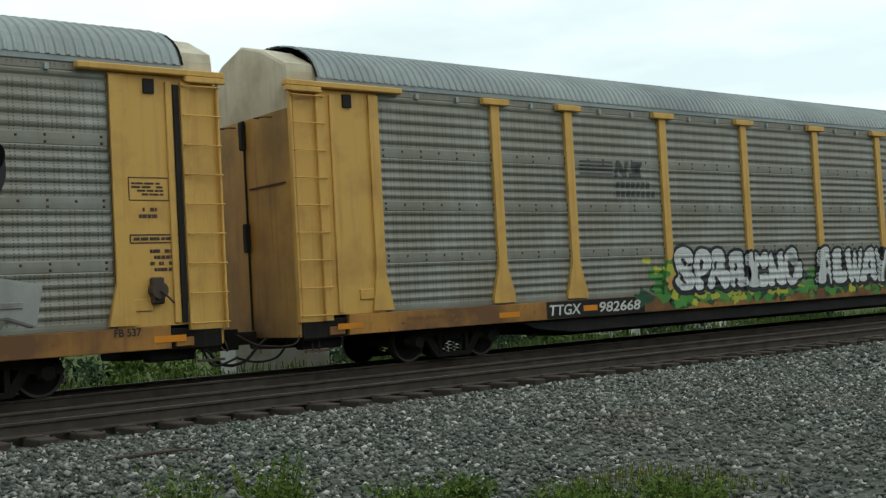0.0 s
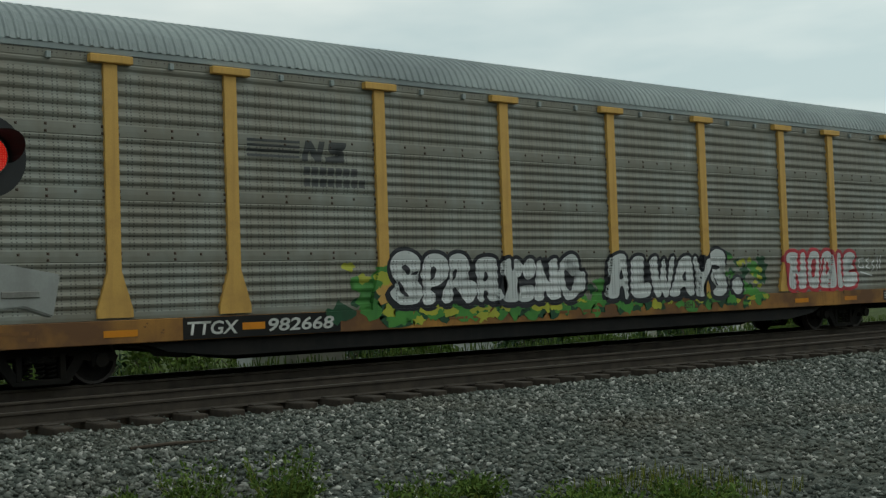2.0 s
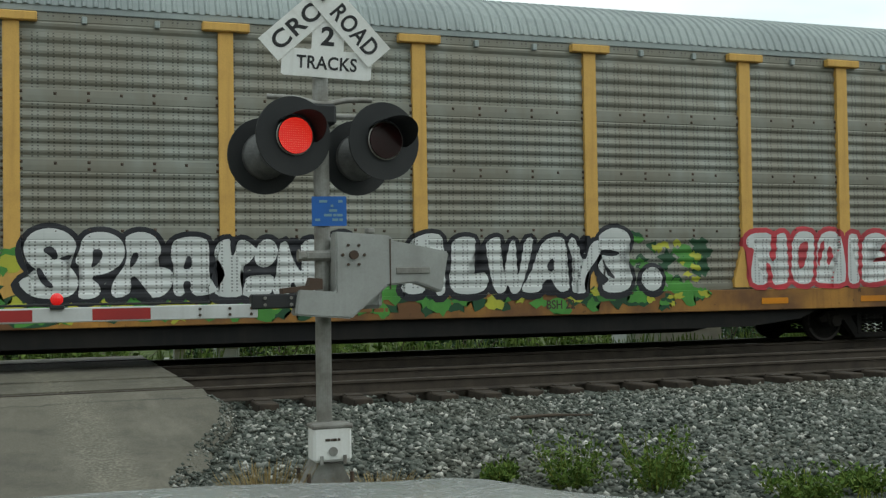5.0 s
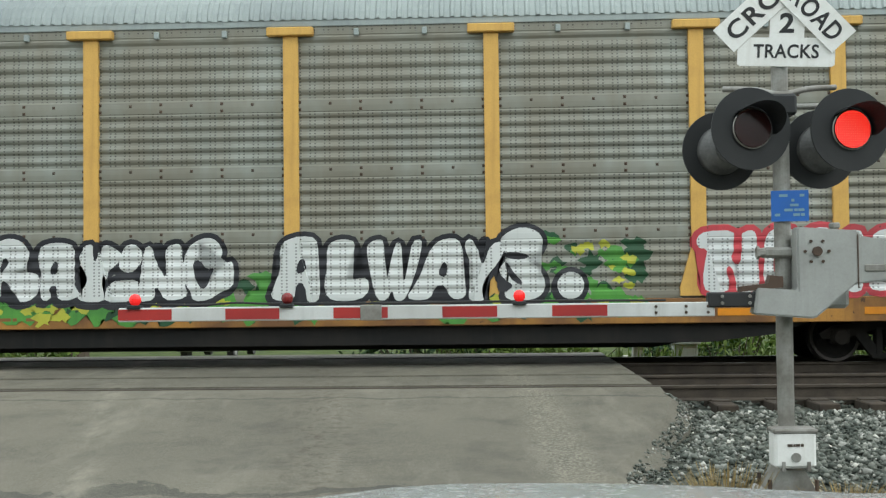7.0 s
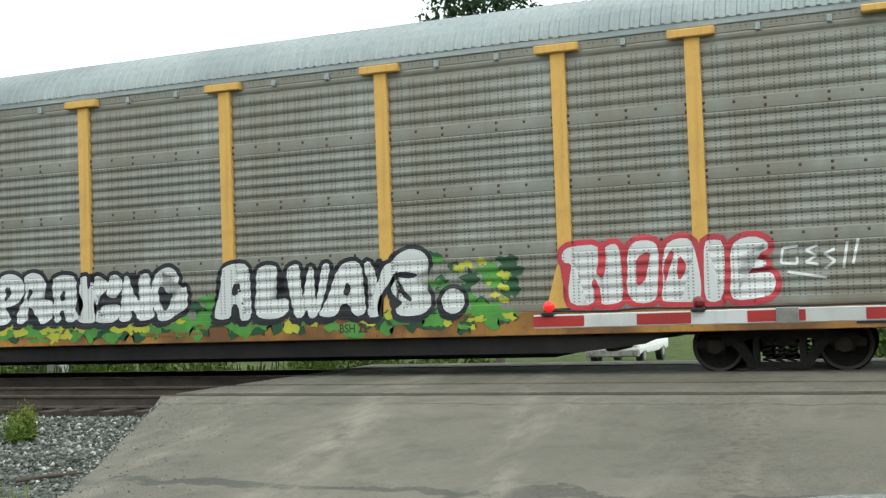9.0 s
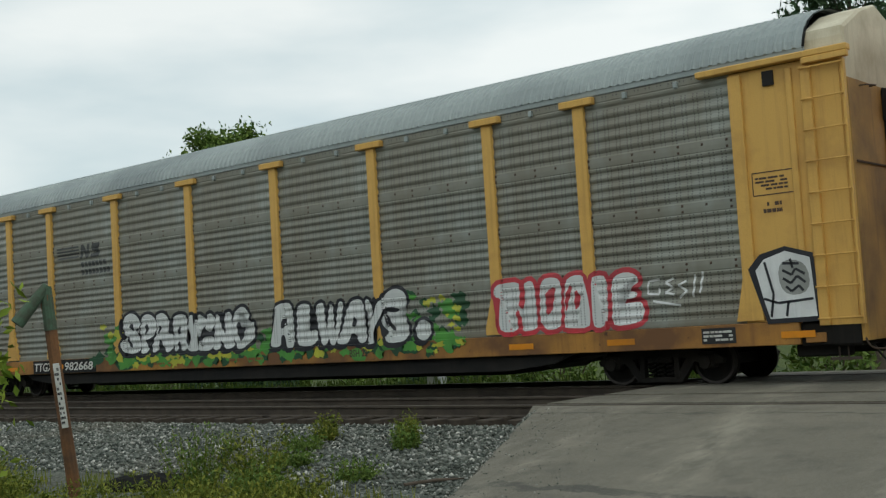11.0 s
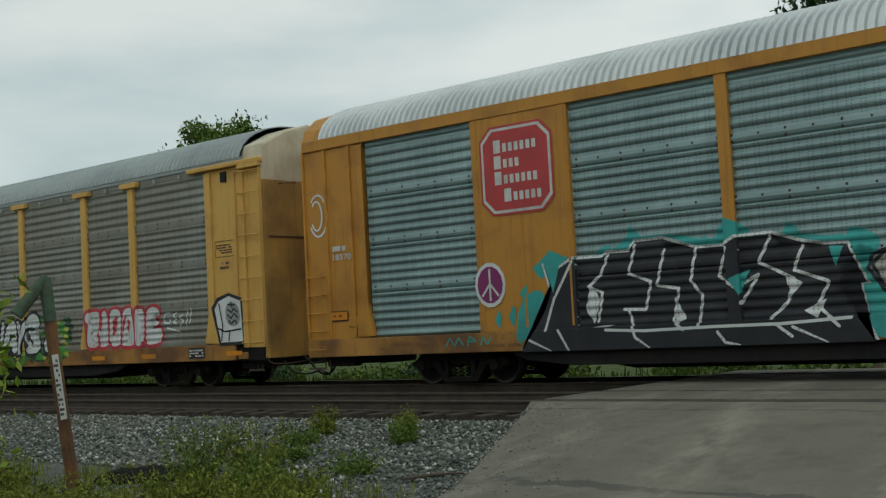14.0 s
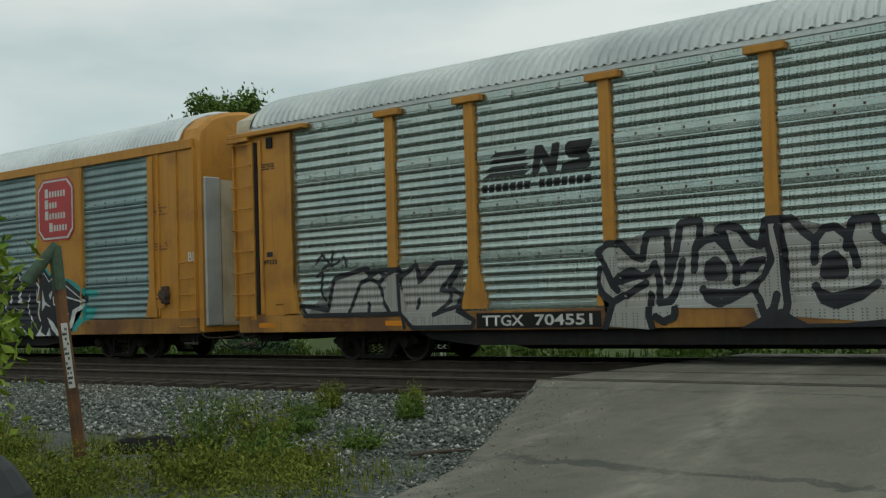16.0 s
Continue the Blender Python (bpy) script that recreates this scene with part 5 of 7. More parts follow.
JAGGED_CHIPS = [[(-7.66, 2.10), (-7.33, 2.06), (-7.49, 1.56)], [(-6.79, 1.69), (-6.61, 1.42), (-6.74, 1.01), (-6.90, 1.24)], [(-5.24, 1.37), (-5.05, 1.02), (-5.23, 0.95)], [(-4.30, 1.59), (-3.96, 1.72), (-4.13, 1.33)], [(-3.42, 1.60), (-3.14, 1.47), (-3.33, 1.28)], [(-3.16, 1.06), (-2.80, 1.22), (-2.96, 0.94)], [(-2.72, 1.97), (-2.51, 1.95), (-2.65, 1.66)]]
SPIKY_FILL = [(2.95, 1.00), (3.19, 1.37), (3.31, 1.41), (3.40, 1.85), (3.63, 2.02), (3.86, 1.88), (4.19, 2.11), (4.39, 2.08), (4.58, 1.92), (4.73, 2.10), (4.89, 1.78), (5.20, 2.01), (5.45, 2.04), (5.73, 1.93), (5.94, 2.06), (6.09, 2.21), (6.25, 1.98), (6.38, 2.06), (6.52, 1.87), (6.75, 2.14), (6.99, 1.99), (7.18, 2.00), (7.38, 2.17), (7.62, 1.94), (7.97, 2.13), (8.09, 1.91), (8.12, 1.67), (8.29, 1.68), (8.35, 1.82), (9.15, 1.41), (8.78, 1.24), (8.60, 1.04), (8.49, 0.76), (8.39, 0.58), (7.64, 0.58), (2.95, 0.61)]
SPIKY_LINES = [[(3.69, 1.69), (3.56, 1.45), (3.45, 1.06), (3.45, 0.77)], [(4.19, 2.09), (4.60, 1.80), (4.39, 1.60), (4.43, 1.33), (4.30, 1.13)], [(4.89, 1.76), (4.80, 1.47), (4.98, 1.15)], [(5.20, 1.98), (5.51, 1.77), (5.35, 1.46), (5.52, 1.22)], [(6.09, 2.19), (6.25, 1.86), (6.06, 1.47), (6.51, 1.42), (6.59, 1.13), (6.80, 0.94)], [(6.99, 1.97), (7.17, 1.84), (7.03, 1.46), (7.19, 1.45), (7.10, 1.15), (7.21, 0.97)], [(8.07, 1.67), (7.80, 1.54), (7.83, 1.37), (8.31, 1.29), (8.47, 1.13), (8.37, 0.89)], [(8.29, 1.68), (8.36, 1.55), (9.08, 1.41)]]
SPIKY_WHITE = [[(3.78, 1.13), (3.88, 1.39), (4.29, 1.42), (3.91, 1.22)], [(4.39, 1.62), (4.56, 1.55), (4.43, 1.31), (4.36, 1.41)], [(4.78, 1.58), (4.94, 1.48), (5.20, 1.58), (5.01, 1.36), (4.82, 1.45)], [(5.60, 1.54), (5.77, 1.68), (5.73, 1.42)], [(5.90, 1.32), (6.17, 1.27), (6.37, 1.28), (6.14, 1.20)], [(6.12, 1.76), (6.04, 1.49), (6.28, 1.39), (6.19, 1.59)], [(6.51, 1.47), (6.64, 1.72), (6.59, 1.46)], [(6.92, 1.53), (7.06, 1.78), (7.04, 1.48)], [(7.32, 1.74), (7.42, 1.46), (7.71, 1.30), (7.44, 1.37), (7.28, 1.20)], [(7.60, 1.62), (7.79, 1.73), (7.70, 1.49)]]
SPIKY_FEET = [[(3.11, 0.80), (3.58, 0.91), (4.12, 1.06), (4.54, 0.58), (4.31, 0.59), (4.09, 0.81), (3.80, 0.60), (3.52, 0.60)], [(4.74, 0.58), (5.02, 0.93), (5.31, 0.97), (5.56, 0.70), (5.92, 0.90), (6.29, 0.84), (6.67, 0.61), (6.29, 0.66), (5.93, 0.74), (5.61, 0.58), (5.23, 0.69), (5.01, 0.58)], [(7.52, 1.05), (7.80, 0.93), (8.15, 0.58), (7.98, 0.58), (7.76, 0.74)], [(8.26, 0.58), (8.54, 0.88), (8.66, 1.21), (9.11, 1.36), (9.10, 1.23), (8.80, 1.14), (8.68, 0.80), (8.55, 0.74), (8.47, 0.58)], [(7.01, 0.58), (7.30, 0.86), (7.24, 0.69), (7.47, 0.58), (7.64, 0.80), (7.69, 0.58)]]
BLOCK_FILL = [(-2.18, 1.61), (-2.11, 1.79), (-1.91, 1.86), (-1.68, 1.88), (-1.50, 2.09), (-1.43, 2.17), (-0.88, 2.20), (-0.40, 1.95), (-0.29, 1.80), (0.11, 2.19), (0.49, 1.90), (0.59, 2.05), (1.33, 2.11), (1.38, 1.82), (1.52, 1.79), (1.58, 2.17), (2.08, 2.19), (2.54, 2.11), (2.91, 1.90), (2.82, 1.73), (3.16, 1.62), (2.95, 1.38), (3.02, 1.03), (2.84, 0.79), (2.90, 0.60), (-0.51, 0.60), (-0.57, 0.93), (-0.82, 0.62), (-1.14, 0.62), (-1.28, 0.84), (-1.52, 0.84), (-1.76, 1.08), (-1.95, 1.26)]
BLOCK_BLUE = [[(0.62, 2.11), (1.33, 2.08), (1.28, 1.77), (0.69, 1.78)], [(1.15, 1.02), (1.67, 0.97), (1.65, 0.60), (1.01, 0.60)], [(2.63, 1.09), (2.98, 1.08), (2.88, 0.69), (2.57, 0.60)]]
BLOCK_LINES = [[(-0.87, 2.20), (-0.81, 1.89), (-0.98, 1.67), (-0.84, 1.38), (-1.01, 1.22)], [(-1.43, 2.15), (-1.63, 1.87), (-1.52, 1.70), (-1.19, 1.94)], [(-1.91, 1.85), (-2.12, 1.67), (-1.99, 1.37), (-1.65, 1.25), (-1.50, 1.01), (-1.60, 0.88)], [(-0.40, 1.95), (-0.60, 1.71), (-0.37, 1.42), (-0.48, 1.20), (-0.30, 1.02)], [(0.11, 2.19), (-0.35, 1.86), (-0.53, 1.63)], [(0.49, 1.90), (0.30, 1.61), (0.59, 1.33), (0.49, 0.96), (0.24, 0.62)], [(-0.17, 1.30), (-0.07, 1.43), (0.08, 1.47), (0.15, 1.29), (-0.11, 1.30)], [(1.33, 2.11), (1.23, 1.83), (0.95, 1.68), (0.73, 1.53), (0.88, 1.35)]]
BLOCK_MORE = [[(0.95, 1.68), (1.31, 1.72), (1.57, 1.50), (1.70, 1.13), (1.45, 0.60)], [(1.17, 1.30), (1.26, 1.39), (1.37, 1.40), (1.40, 1.24), (1.27, 1.10)], [(1.58, 2.17), (1.51, 1.79)], [(2.34, 2.10), (2.26, 1.82), (2.04, 1.66), (2.41, 1.71)], [(2.61, 1.70), (2.63, 1.55), (2.84, 1.69), (3.16, 1.62)], [(2.47, 1.42), (2.68, 1.09), (2.82, 0.89)], [(-0.49, 0.93), (0.40, 0.87), (1.26, 0.90), (2.20, 0.93)], [(-1.28, 0.84), (-1.05, 0.71), (-1.14, 0.62)], [(-0.27, 0.87), (-0.51, 0.61)], [(1.80, 0.92), (1.68, 0.60)], [(2.46, 0.85), (2.54, 0.60)]]
TEAL_PATCHES = [[(-2.41, 2.00), (-2.01, 1.86), (-1.81, 1.25), (-1.77, 0.66), (-2.04, 0.60), (-2.27, 0.81), (-2.56, 1.26), (-2.31, 1.43)], [(2.97, 1.98), (3.37, 2.07), (3.30, 1.44), (3.06, 1.23), (2.98, 1.48)], [(8.19, 2.05), (8.72, 1.94), (9.10, 1.71), (9.66, 1.67), (9.65, 1.51), (9.17, 1.52), (8.69, 1.74), (8.28, 1.79)], [(9.15, 1.25), (9.63, 1.27), (9.47, 1.01), (8.98, 0.87), (8.74, 0.62), (8.62, 0.78), (8.81, 1.10)], [(4.34, 0.89), (4.50, 0.65), (4.27, 0.60), (4.11, 0.77)], [(5.71, 0.82), (5.91, 0.69), (5.59, 0.60)], [(-5.91, 2.37), (-5.31, 2.38), (-4.63, 2.22), (-4.34, 2.27), (-4.55, 2.01), (-5.72, 2.08)], [(-3.24, 2.21), (-2.71, 2.11), (-2.45, 2.14), (-2.52, 1.91), (-3.25, 1.95)], [(-8.21, 1.48), (-7.79, 1.67), (-7.63, 1.46), (-7.92, 0.94), (-8.35, 0.65)]]


def on_c(name, bm, mat, lift, label=""):
    paint(name, bm, mat, car_c, "C", lift, POSTS_C, PLAIN_C, label)


q_c = random.Random(71)
for i, t in enumerate(TEAL_PATCHES):
    on_c("spray_cloud", flat(soften(t, 1)), M_GT, 0.0052 + 0.0001 * i, "turquoise spray cloud")
for fill, name in ((JAGGED_FILL, "jagged"), (SPIKY_FILL, "spiky")):
    for i in range(0, len(fill), 2):
        x, z = fill[i]
        if z > 1.0:
            on_c("spray_cloud", flat([(a, min(max(b, 0.6), 2.6)) for a, b in star(x + q_c.uniform(-0.1, 0.2), z - 0.05, q_c.uniform(0.2, 0.42), 10, q_c.random(), 0.8)]), M_GT, 0.003 + 0.0001 * i, "turquoise spray cloud")
    if name == "jagged":
        on_c("graffiti_edge", flat([(x, max(0.60, z)) for x, z in swell(fill, 0.05)]), M_GWP, 0.0075)
    else:
        on_c("graffiti_shade", flat([(x, max(0.60, z)) for x, z in swell(fill, 0.15)]), M_GK, 0.0075)
        on_c("graffiti_edge", flat([(x, max(0.60, z)) for x, z in swell(fill, 0.03)]), M_GWP, 0.0095)
    on_c("graffiti_letter", flat(fill), M_GK, 0.0115, "jagged black graffiti with white edges")
for i, l in enumerate(JAGGED_LINES + JAGGED_LOW):
    on_c("graffiti_line", ribbon([l], 0.024), M_GWP, 0.0135 + 0.0001 * i)
for i, l in enumerate(JAGGED_CHIPS):
    on_c("graffiti_chip", flat(l), M_GWP if i % 3 else M_GT, 0.0155 + 0.0001 * i)
for i, l in enumerate(SPIKY_LINES):
    on_c("graffiti_line", ribbon([l], 0.021), M_GWP, 0.0135 + 0.0001 * i)
for i, l in enumerate(SPIKY_WHITE + SPIKY_FEET):
    on_c("graffiti_chip", flat(l), M_GWP, 0.0155 + 0.0001 * i)
on_c("graffiti_block", flat(BLOCK_FILL), M_GSP, 0.010, "grey silver block graffiti outlined in black")
for i in range(9):
    on_c("graffiti_stain", flat(star(q_c.uniform(-1.7, 2.5), q_c.uniform(1.0, 2.0), q_c.uniform(0.12, 0.26), 9, q_c.random(), 1.1)), M_GO, 0.0115 + 0.0001 * i)
for blue in BLOCK_BLUE:
    on_c("graffiti_patch", flat(blue), M_GB, 0.0135, "pale blue spray patch")
for i, l in enumerate(BLOCK_LINES + BLOCK_MORE + [BLOCK_FILL + BLOCK_FILL[:1]]):
    on_c("graffiti_line", ribbon([l], 0.026), M_GK, 0.0145 + 0.0001 * i)
decal("graffiti_outline", flat(disc(-8.82, 1.78, 0.40, 14, 0.85)), M_GW, car_c)
decal("graffiti_letters", flat(disc(-8.82, 1.78, 0.33, 14, 0.85)), grime("purple_spray_paint", (0.25, 0.03, 0.14), (0.17, 0.03, 0.10), 0.6), car_c, -SIDE - 0.020)
decal("graffiti_tag", strokes([[(-8.82, 2.06), (-8.82, 1.5)], [(-8.82, 1.80), (-9.0, 1.58)], [(-8.82, 1.80), (-8.64, 1.58)]], 0.02), M_GW, car_c, -SIDE - 0.024)
decal("graffiti_drips", flat([(-8.45, 1.2), (-8.36, 1.0), (-8.28, 1.25), (-8.34, 1.42)], [(-8.75, 1.15), (-8.66, 0.98), (-8.6, 1.2), (-8.66, 1.34)], [(-8.2, 1.6), (-8.08, 1.45), (-8.0, 1.75)]), M_GT, car_c)
arc = [(-13.08 + 0.25 * math.cos(a), 3.43 + 0.42 * math.sin(a)) for a in np.linspace(-2.6, 2.4, 18)]
decal("graffiti_tag", strokes([arc, [(x * 0.6 + -13.08 * 0.4 - 0.04, z * 0.7 + 3.43 * 0.3) for x, z in arc]], 0.02), M_GW, car_c, -SIDE + 0.010)
stencil(car_c, "18370", -12.72, -12.22, 2.50, 2.62, M_PALE, -SIDE + 0.012)
decal("small_print", flat(rect(-12.72, -12.50, 2.68, 2.78), rect(-12.46, -12.36, 2.68, 2.78)), M_PALE, car_c, -SIDE + 0.012)
for x in (-12.6, 12.2):
    p = decal("warning_plate", flat(rect(x - 0.24, x + 0.24, 1.30, 1.50)), M_INK, car_c, -SIDE + 0.008, "small yellow warning plate with dark border")
    decal("plate_face", flat(rect(x - 0.22, x + 0.22, 1.32, 1.48)), M_REFL, p, -SIDE + 0.002)
    decal("small_print", bars(x - 0.15, x + 0.15, 1.37, 1.43, 1, 9, 0.5), M_BOLT, p, -SIDE - 0.003)
stencil(car_c, "BI", 13.22, 13.42, 2.20, 2.42, M_PALE, -SIDE + 0.008)
decal("small_print", bars(12.0, 12.5, 3.3, 3.6, 4, 17), M_RUSTINK, car_c, -SIDE + 0.012)
decal("small_print", bars(12.0, 12.5, 2.5, 2.7, 3, 18), M_RUSTINK, car_c, -SIDE + 0.012)
decal("small_print", bars(-11.2, -8.2, 0.66, 0.86, 2, 19, 0.4), M_RUSTINK, car_c, SILL_Y - 0.005)
decal("graffiti_tag", strokes([[(-9.9, 0.72), (-9.8, 0.88), (-9.7, 0.72), (-9.6, 0.88), (-9.5, 0.74)], [(-9.4, 0.72), (-9.35, 0.9), (-9.2, 0.8), (-9.36, 0.8)], [(-9.1, 0.72), (-9.05, 0.88), (-8.95, 0.74), (-8.85, 0.86)]], 0.014), M_GT, car_c, SILL_Y - 0.008)
part("bleached_sheet", boxed(13.57, 13.61, -0.86, -0.30, 0.75, 4.05), M_CREAM, car_c, "bleached cream sheet on the end door")
part("bare_metal_sheet", boxed(13.57, 13.64, -1.34, -0.88, 0.75, 4.10, 0.03), M_BOXGREY, car_c, "bare grey metal sheet on the end door")
# car D: mark, number, silver graffiti
marks(car_d, [[(-6.85 + k, z), (-5.95, z), (-5.84, z + 0.075), (-6.72 + k, z + 0.075)] for z, k in ((3.30, 0.0), (3.42, 0.06), (3.54, 0.12), (3.66, 0.18))], M_INK)
marks(car_d, [in_box(ENN, -5.80, -5.26, 3.28, 3.77), in_box(ESS, -5.18, -4.60, 3.28, 3.77)], M_INK)
marks(car_d, [[(x, 3.04), (x + 0.11, 3.04), (x + 0.14, 3.18), (x + 0.03, 3.18)] for x in (-6.9 + 0.155 * i for i in range(15) if i != 7)], M_INK)
decal("number_panel", flat(rect(-7.05, -4.45, 0.63, 0.90)), M_BLACK, car_d, SILL_Y - 0.003)
stencil(car_b, "BSH 22", 3.44, 3.92, 0.70, 0.84, M_BOLT)
stencil(car_d, "TTGX", -6.92, -6.02, 0.67, 0.86, M_PALE)
stencil(car_d, "704551", -5.78, -4.62, 0.67, 0.86, M_PALE)
stencil(car_d, "49233", -12.72, -12.30, 2.02, 2.12, M_INK, -SIDE + 0.022)
decal("small_print", flat(rect(-12.6, -12.42, 2.18, 2.28)), M_INK, car_d, -SIDE + 0.022)
decal("small_print", bars(-12.7, -12.3, 4.0, 4.15, 3, 27), M_BOLT, car_d, -SIDE + 0.022)
THROW_FILL = [(-11.63, 1.14), (-10.85, 1.02), (-10.68, 1.63), (-9.84, 1.82), (-9.68, 1.65), (-9.45, 1.77), (-8.92, 1.77), (-8.87, 1.61), (-8.49, 1.84), (-8.39, 1.57), (-8.01, 1.84), (-7.4, 1.84), (-7.54, 1.61), (-7.73, 1.38), (-7.4, 1.23), (-7.49, 1.0), (-7.09, 0.77), (-7.16, 0.66), (-8.58, 0.66), (-8.87, 0.93), (-11.46, 0.93)]
THROW_LINES = [[(-11.63, 1.14), (-11.24, 1.08), (-10.85, 1.04), (-10.79, 1.31), (-10.65, 1.67), (-9.73, 1.82)], [(-9.73, 1.77), (-9.68, 1.61), (-9.45, 1.52), (-9.31, 1.65), (-9.45, 1.75), (-9.7, 1.75)], [(-9.45, 1.5), (-9.34, 1.23), (-9.14, 0.94)], [(-9.28, 1.65), (-8.92, 1.77), (-8.89, 0.96)], [(-8.87, 1.63), (-8.49, 1.84), (-8.44, 1.5), (-7.97, 1.84), (-7.44, 1.84), (-7.63, 1.61), (-7.92, 1.35), (-7.68, 1.31), (-7.68, 1.15), (-8.06, 0.89)], [(-7.63, 1.35), (-7.42, 1.23), (-7.54, 1.04), (-8.06, 0.89)], [(-10.26, 0.98), (-9.95, 1.54), (-9.68, 1.63)], [(-9.73, 0.98), (-9.73, 1.15)], [(-8.49, 1.02), (-8.44, 1.19)], [(-7.54, 0.98), (-7.09, 0.77)], [(-8.82, 0.89), (-8.77, 0.66)]]
SILVER_FILL = [(-4.46, 1.83), (-4.23, 1.98), (-3.82, 1.75), (-3.59, 2.13), (-3.21, 2.11), (-3.00, 2.24), (-2.64, 2.25), (-2.39, 2.12), (-2.03, 2.11), (-1.68, 1.84), (-1.56, 2.21), (-1.14, 2.18), (-0.81, 1.89), (-0.49, 2.03), (-0.30, 2.10), (0.06, 2.10), (0.22, 1.79), (0.77, 1.80), (0.71, 0.60), (-1.21, 0.75), (-1.66, 0.58), (-1.77, 0.89), (-3.05, 0.91), (-3.15, 0.74), (-3.55, 0.79), (-3.56, 0.58), (-4.31, 0.64), (-4.26, 0.99), (-4.46, 1.32)]
SILVER_LINES = [[(-4.51, 1.86), (-4.29, 1.99), (-4.07, 1.98), (-3.82, 1.75), (-3.67, 1.71), (-3.59, 2.10), (-3.23, 2.12), (-3.20, 1.86), (-3.24, 1.41)], [(-4.50, 1.83), (-4.36, 1.64), (-4.21, 1.31), (-4.11, 1.21)], [(-4.21, 1.31), (-4.04, 1.49), (-3.88, 1.53), (-3.68, 1.43), (-3.52, 1.51), (-3.46, 1.64), (-3.38, 1.33), (-3.39, 0.99)], [(-4.47, 1.60), (-4.50, 1.36), (-4.42, 1.18), (-4.22, 1.03), (-4.28, 0.85), (-4.38, 0.59)], [(-4.22, 1.03), (-3.95, 1.16), (-3.61, 1.33)], [(-3.54, 1.15), (-3.56, 0.79), (-3.50, 0.58)], [(-3.39, 1.00), (-3.18, 1.02), (-3.03, 1.31), (-2.96, 1.66)]]
SILVER_MORE = [[(-3.23, 1.32), (-3.05, 1.85), (-2.98, 2.24), (-2.64, 2.26), (-2.65, 2.00), (-2.73, 1.83), (-2.77, 1.48)], [(-2.73, 1.83), (-2.56, 1.95), (-2.37, 1.98), (-2.19, 1.80), (-2.06, 1.54), (-2.07, 1.26)], [(-2.54, 1.38), (-2.53, 1.56), (-2.41, 1.64), (-2.29, 1.55), (-2.27, 1.37), (-2.54, 1.38)], [(-2.64, 1.21), (-2.54, 1.03), (-2.32, 0.96), (-1.99, 1.11), (-1.78, 1.23)], [(-2.36, 2.10), (-2.17, 2.15), (-1.99, 2.09), (-1.82, 1.87), (-1.64, 1.81), (-1.57, 2.19), (-1.14, 2.19)], [(-2.26, 2.06), (-2.18, 1.80)], [(-1.56, 2.15), (-1.54, 1.85), (-1.47, 1.59), (-1.62, 1.35), (-1.80, 1.19), (-1.68, 1.01), (-1.60, 0.76), (-1.44, 0.88)], [(-1.97, 1.45), (-1.83, 1.57), (-1.60, 1.60)]]
SILVER_END = [[(-1.36, 2.09), (-1.29, 1.75), (-1.27, 1.25), (-1.24, 0.92), (-1.29, 0.75)], [(-1.14, 2.16), (-0.98, 1.98), (-0.81, 1.85), (-0.84, 1.52)], [(-0.81, 1.85), (-0.68, 2.01), (-0.51, 2.03), (-0.35, 1.90), (-0.25, 1.62), (-0.21, 1.45)], [(-0.71, 1.34), (-0.66, 1.58), (-0.53, 1.63), (-0.41, 1.50), (-0.40, 1.33), (-0.71, 1.34)], [(-0.84, 1.20), (-0.73, 0.99), (-0.52, 0.90), (-0.19, 1.01), (0.07, 1.20)], [(-0.36, 1.70), (-0.26, 2.10), (0.06, 2.12), (0.09, 1.88), (0.27, 1.73)], [(-1.40, 1.09), (-1.51, 0.67), (-1.75, 0.58)], [(-1.29, 0.75), (-0.96, 0.58), (-0.38, 0.58), (0.41, 0.65)], [(-3.45, 0.79), (-3.30, 0.70), (-3.10, 0.78), (-3.09, 0.92)]]
SILVER_DARK = [[(-2.64, 1.21), (-2.17, 1.18), (-1.78, 1.23), (-2.08, 1.06), (-2.50, 1.02)], [(-4.16, 1.28), (-4.02, 1.49), (-3.85, 1.51), (-3.63, 1.41), (-3.89, 1.36)], [(-2.51, 1.40), (-2.51, 1.54), (-2.41, 1.62), (-2.30, 1.53), (-2.29, 1.39)], [(-0.69, 1.34), (-0.64, 1.56), (-0.53, 1.61), (-0.43, 1.49), (-0.41, 1.33)], [(-0.80, 1.17), (-0.60, 1.08), (0.04, 1.19), (-0.19, 1.02), (-0.60, 0.95)], [(-3.36, 1.00), (-3.19, 1.14), (-3.05, 1.30), (-3.14, 1.00)], [(-1.92, 1.44), (-1.82, 1.55), (-1.61, 1.58), (-1.72, 1.42)], [(-2.00, 0.58), (-1.64, 0.76), (-1.34, 0.87), (-0.88, 0.58)]]
for fill, lines, wide, label in ((THROW_FILL, THROW_LINES, 0.042, "silver graffiti outlined in black"), (SILVER_FILL, SILVER_LINES + SILVER_MORE + SILVER_END, 0.062, "large silver graffiti outlined in black")):
    paint("graffiti_fill", flat(fill), M_GSP, car_d, "B", 0.008, POSTS, CUTS_B, label)
    for i, l in enumerate(lines + ([fill + fill[:1]] if wide < 0.05 else [])):
        paint("graffiti_line", ribbon([l], wide), M_GK, car_d, "B", 0.011 + 0.0001 * i, POSTS, CUTS_B)
for dark in SILVER_DARK:
    paint("graffiti_dark", flat(dark), M_GK, car_d, "B", 0.0105, POSTS, CUTS_B)
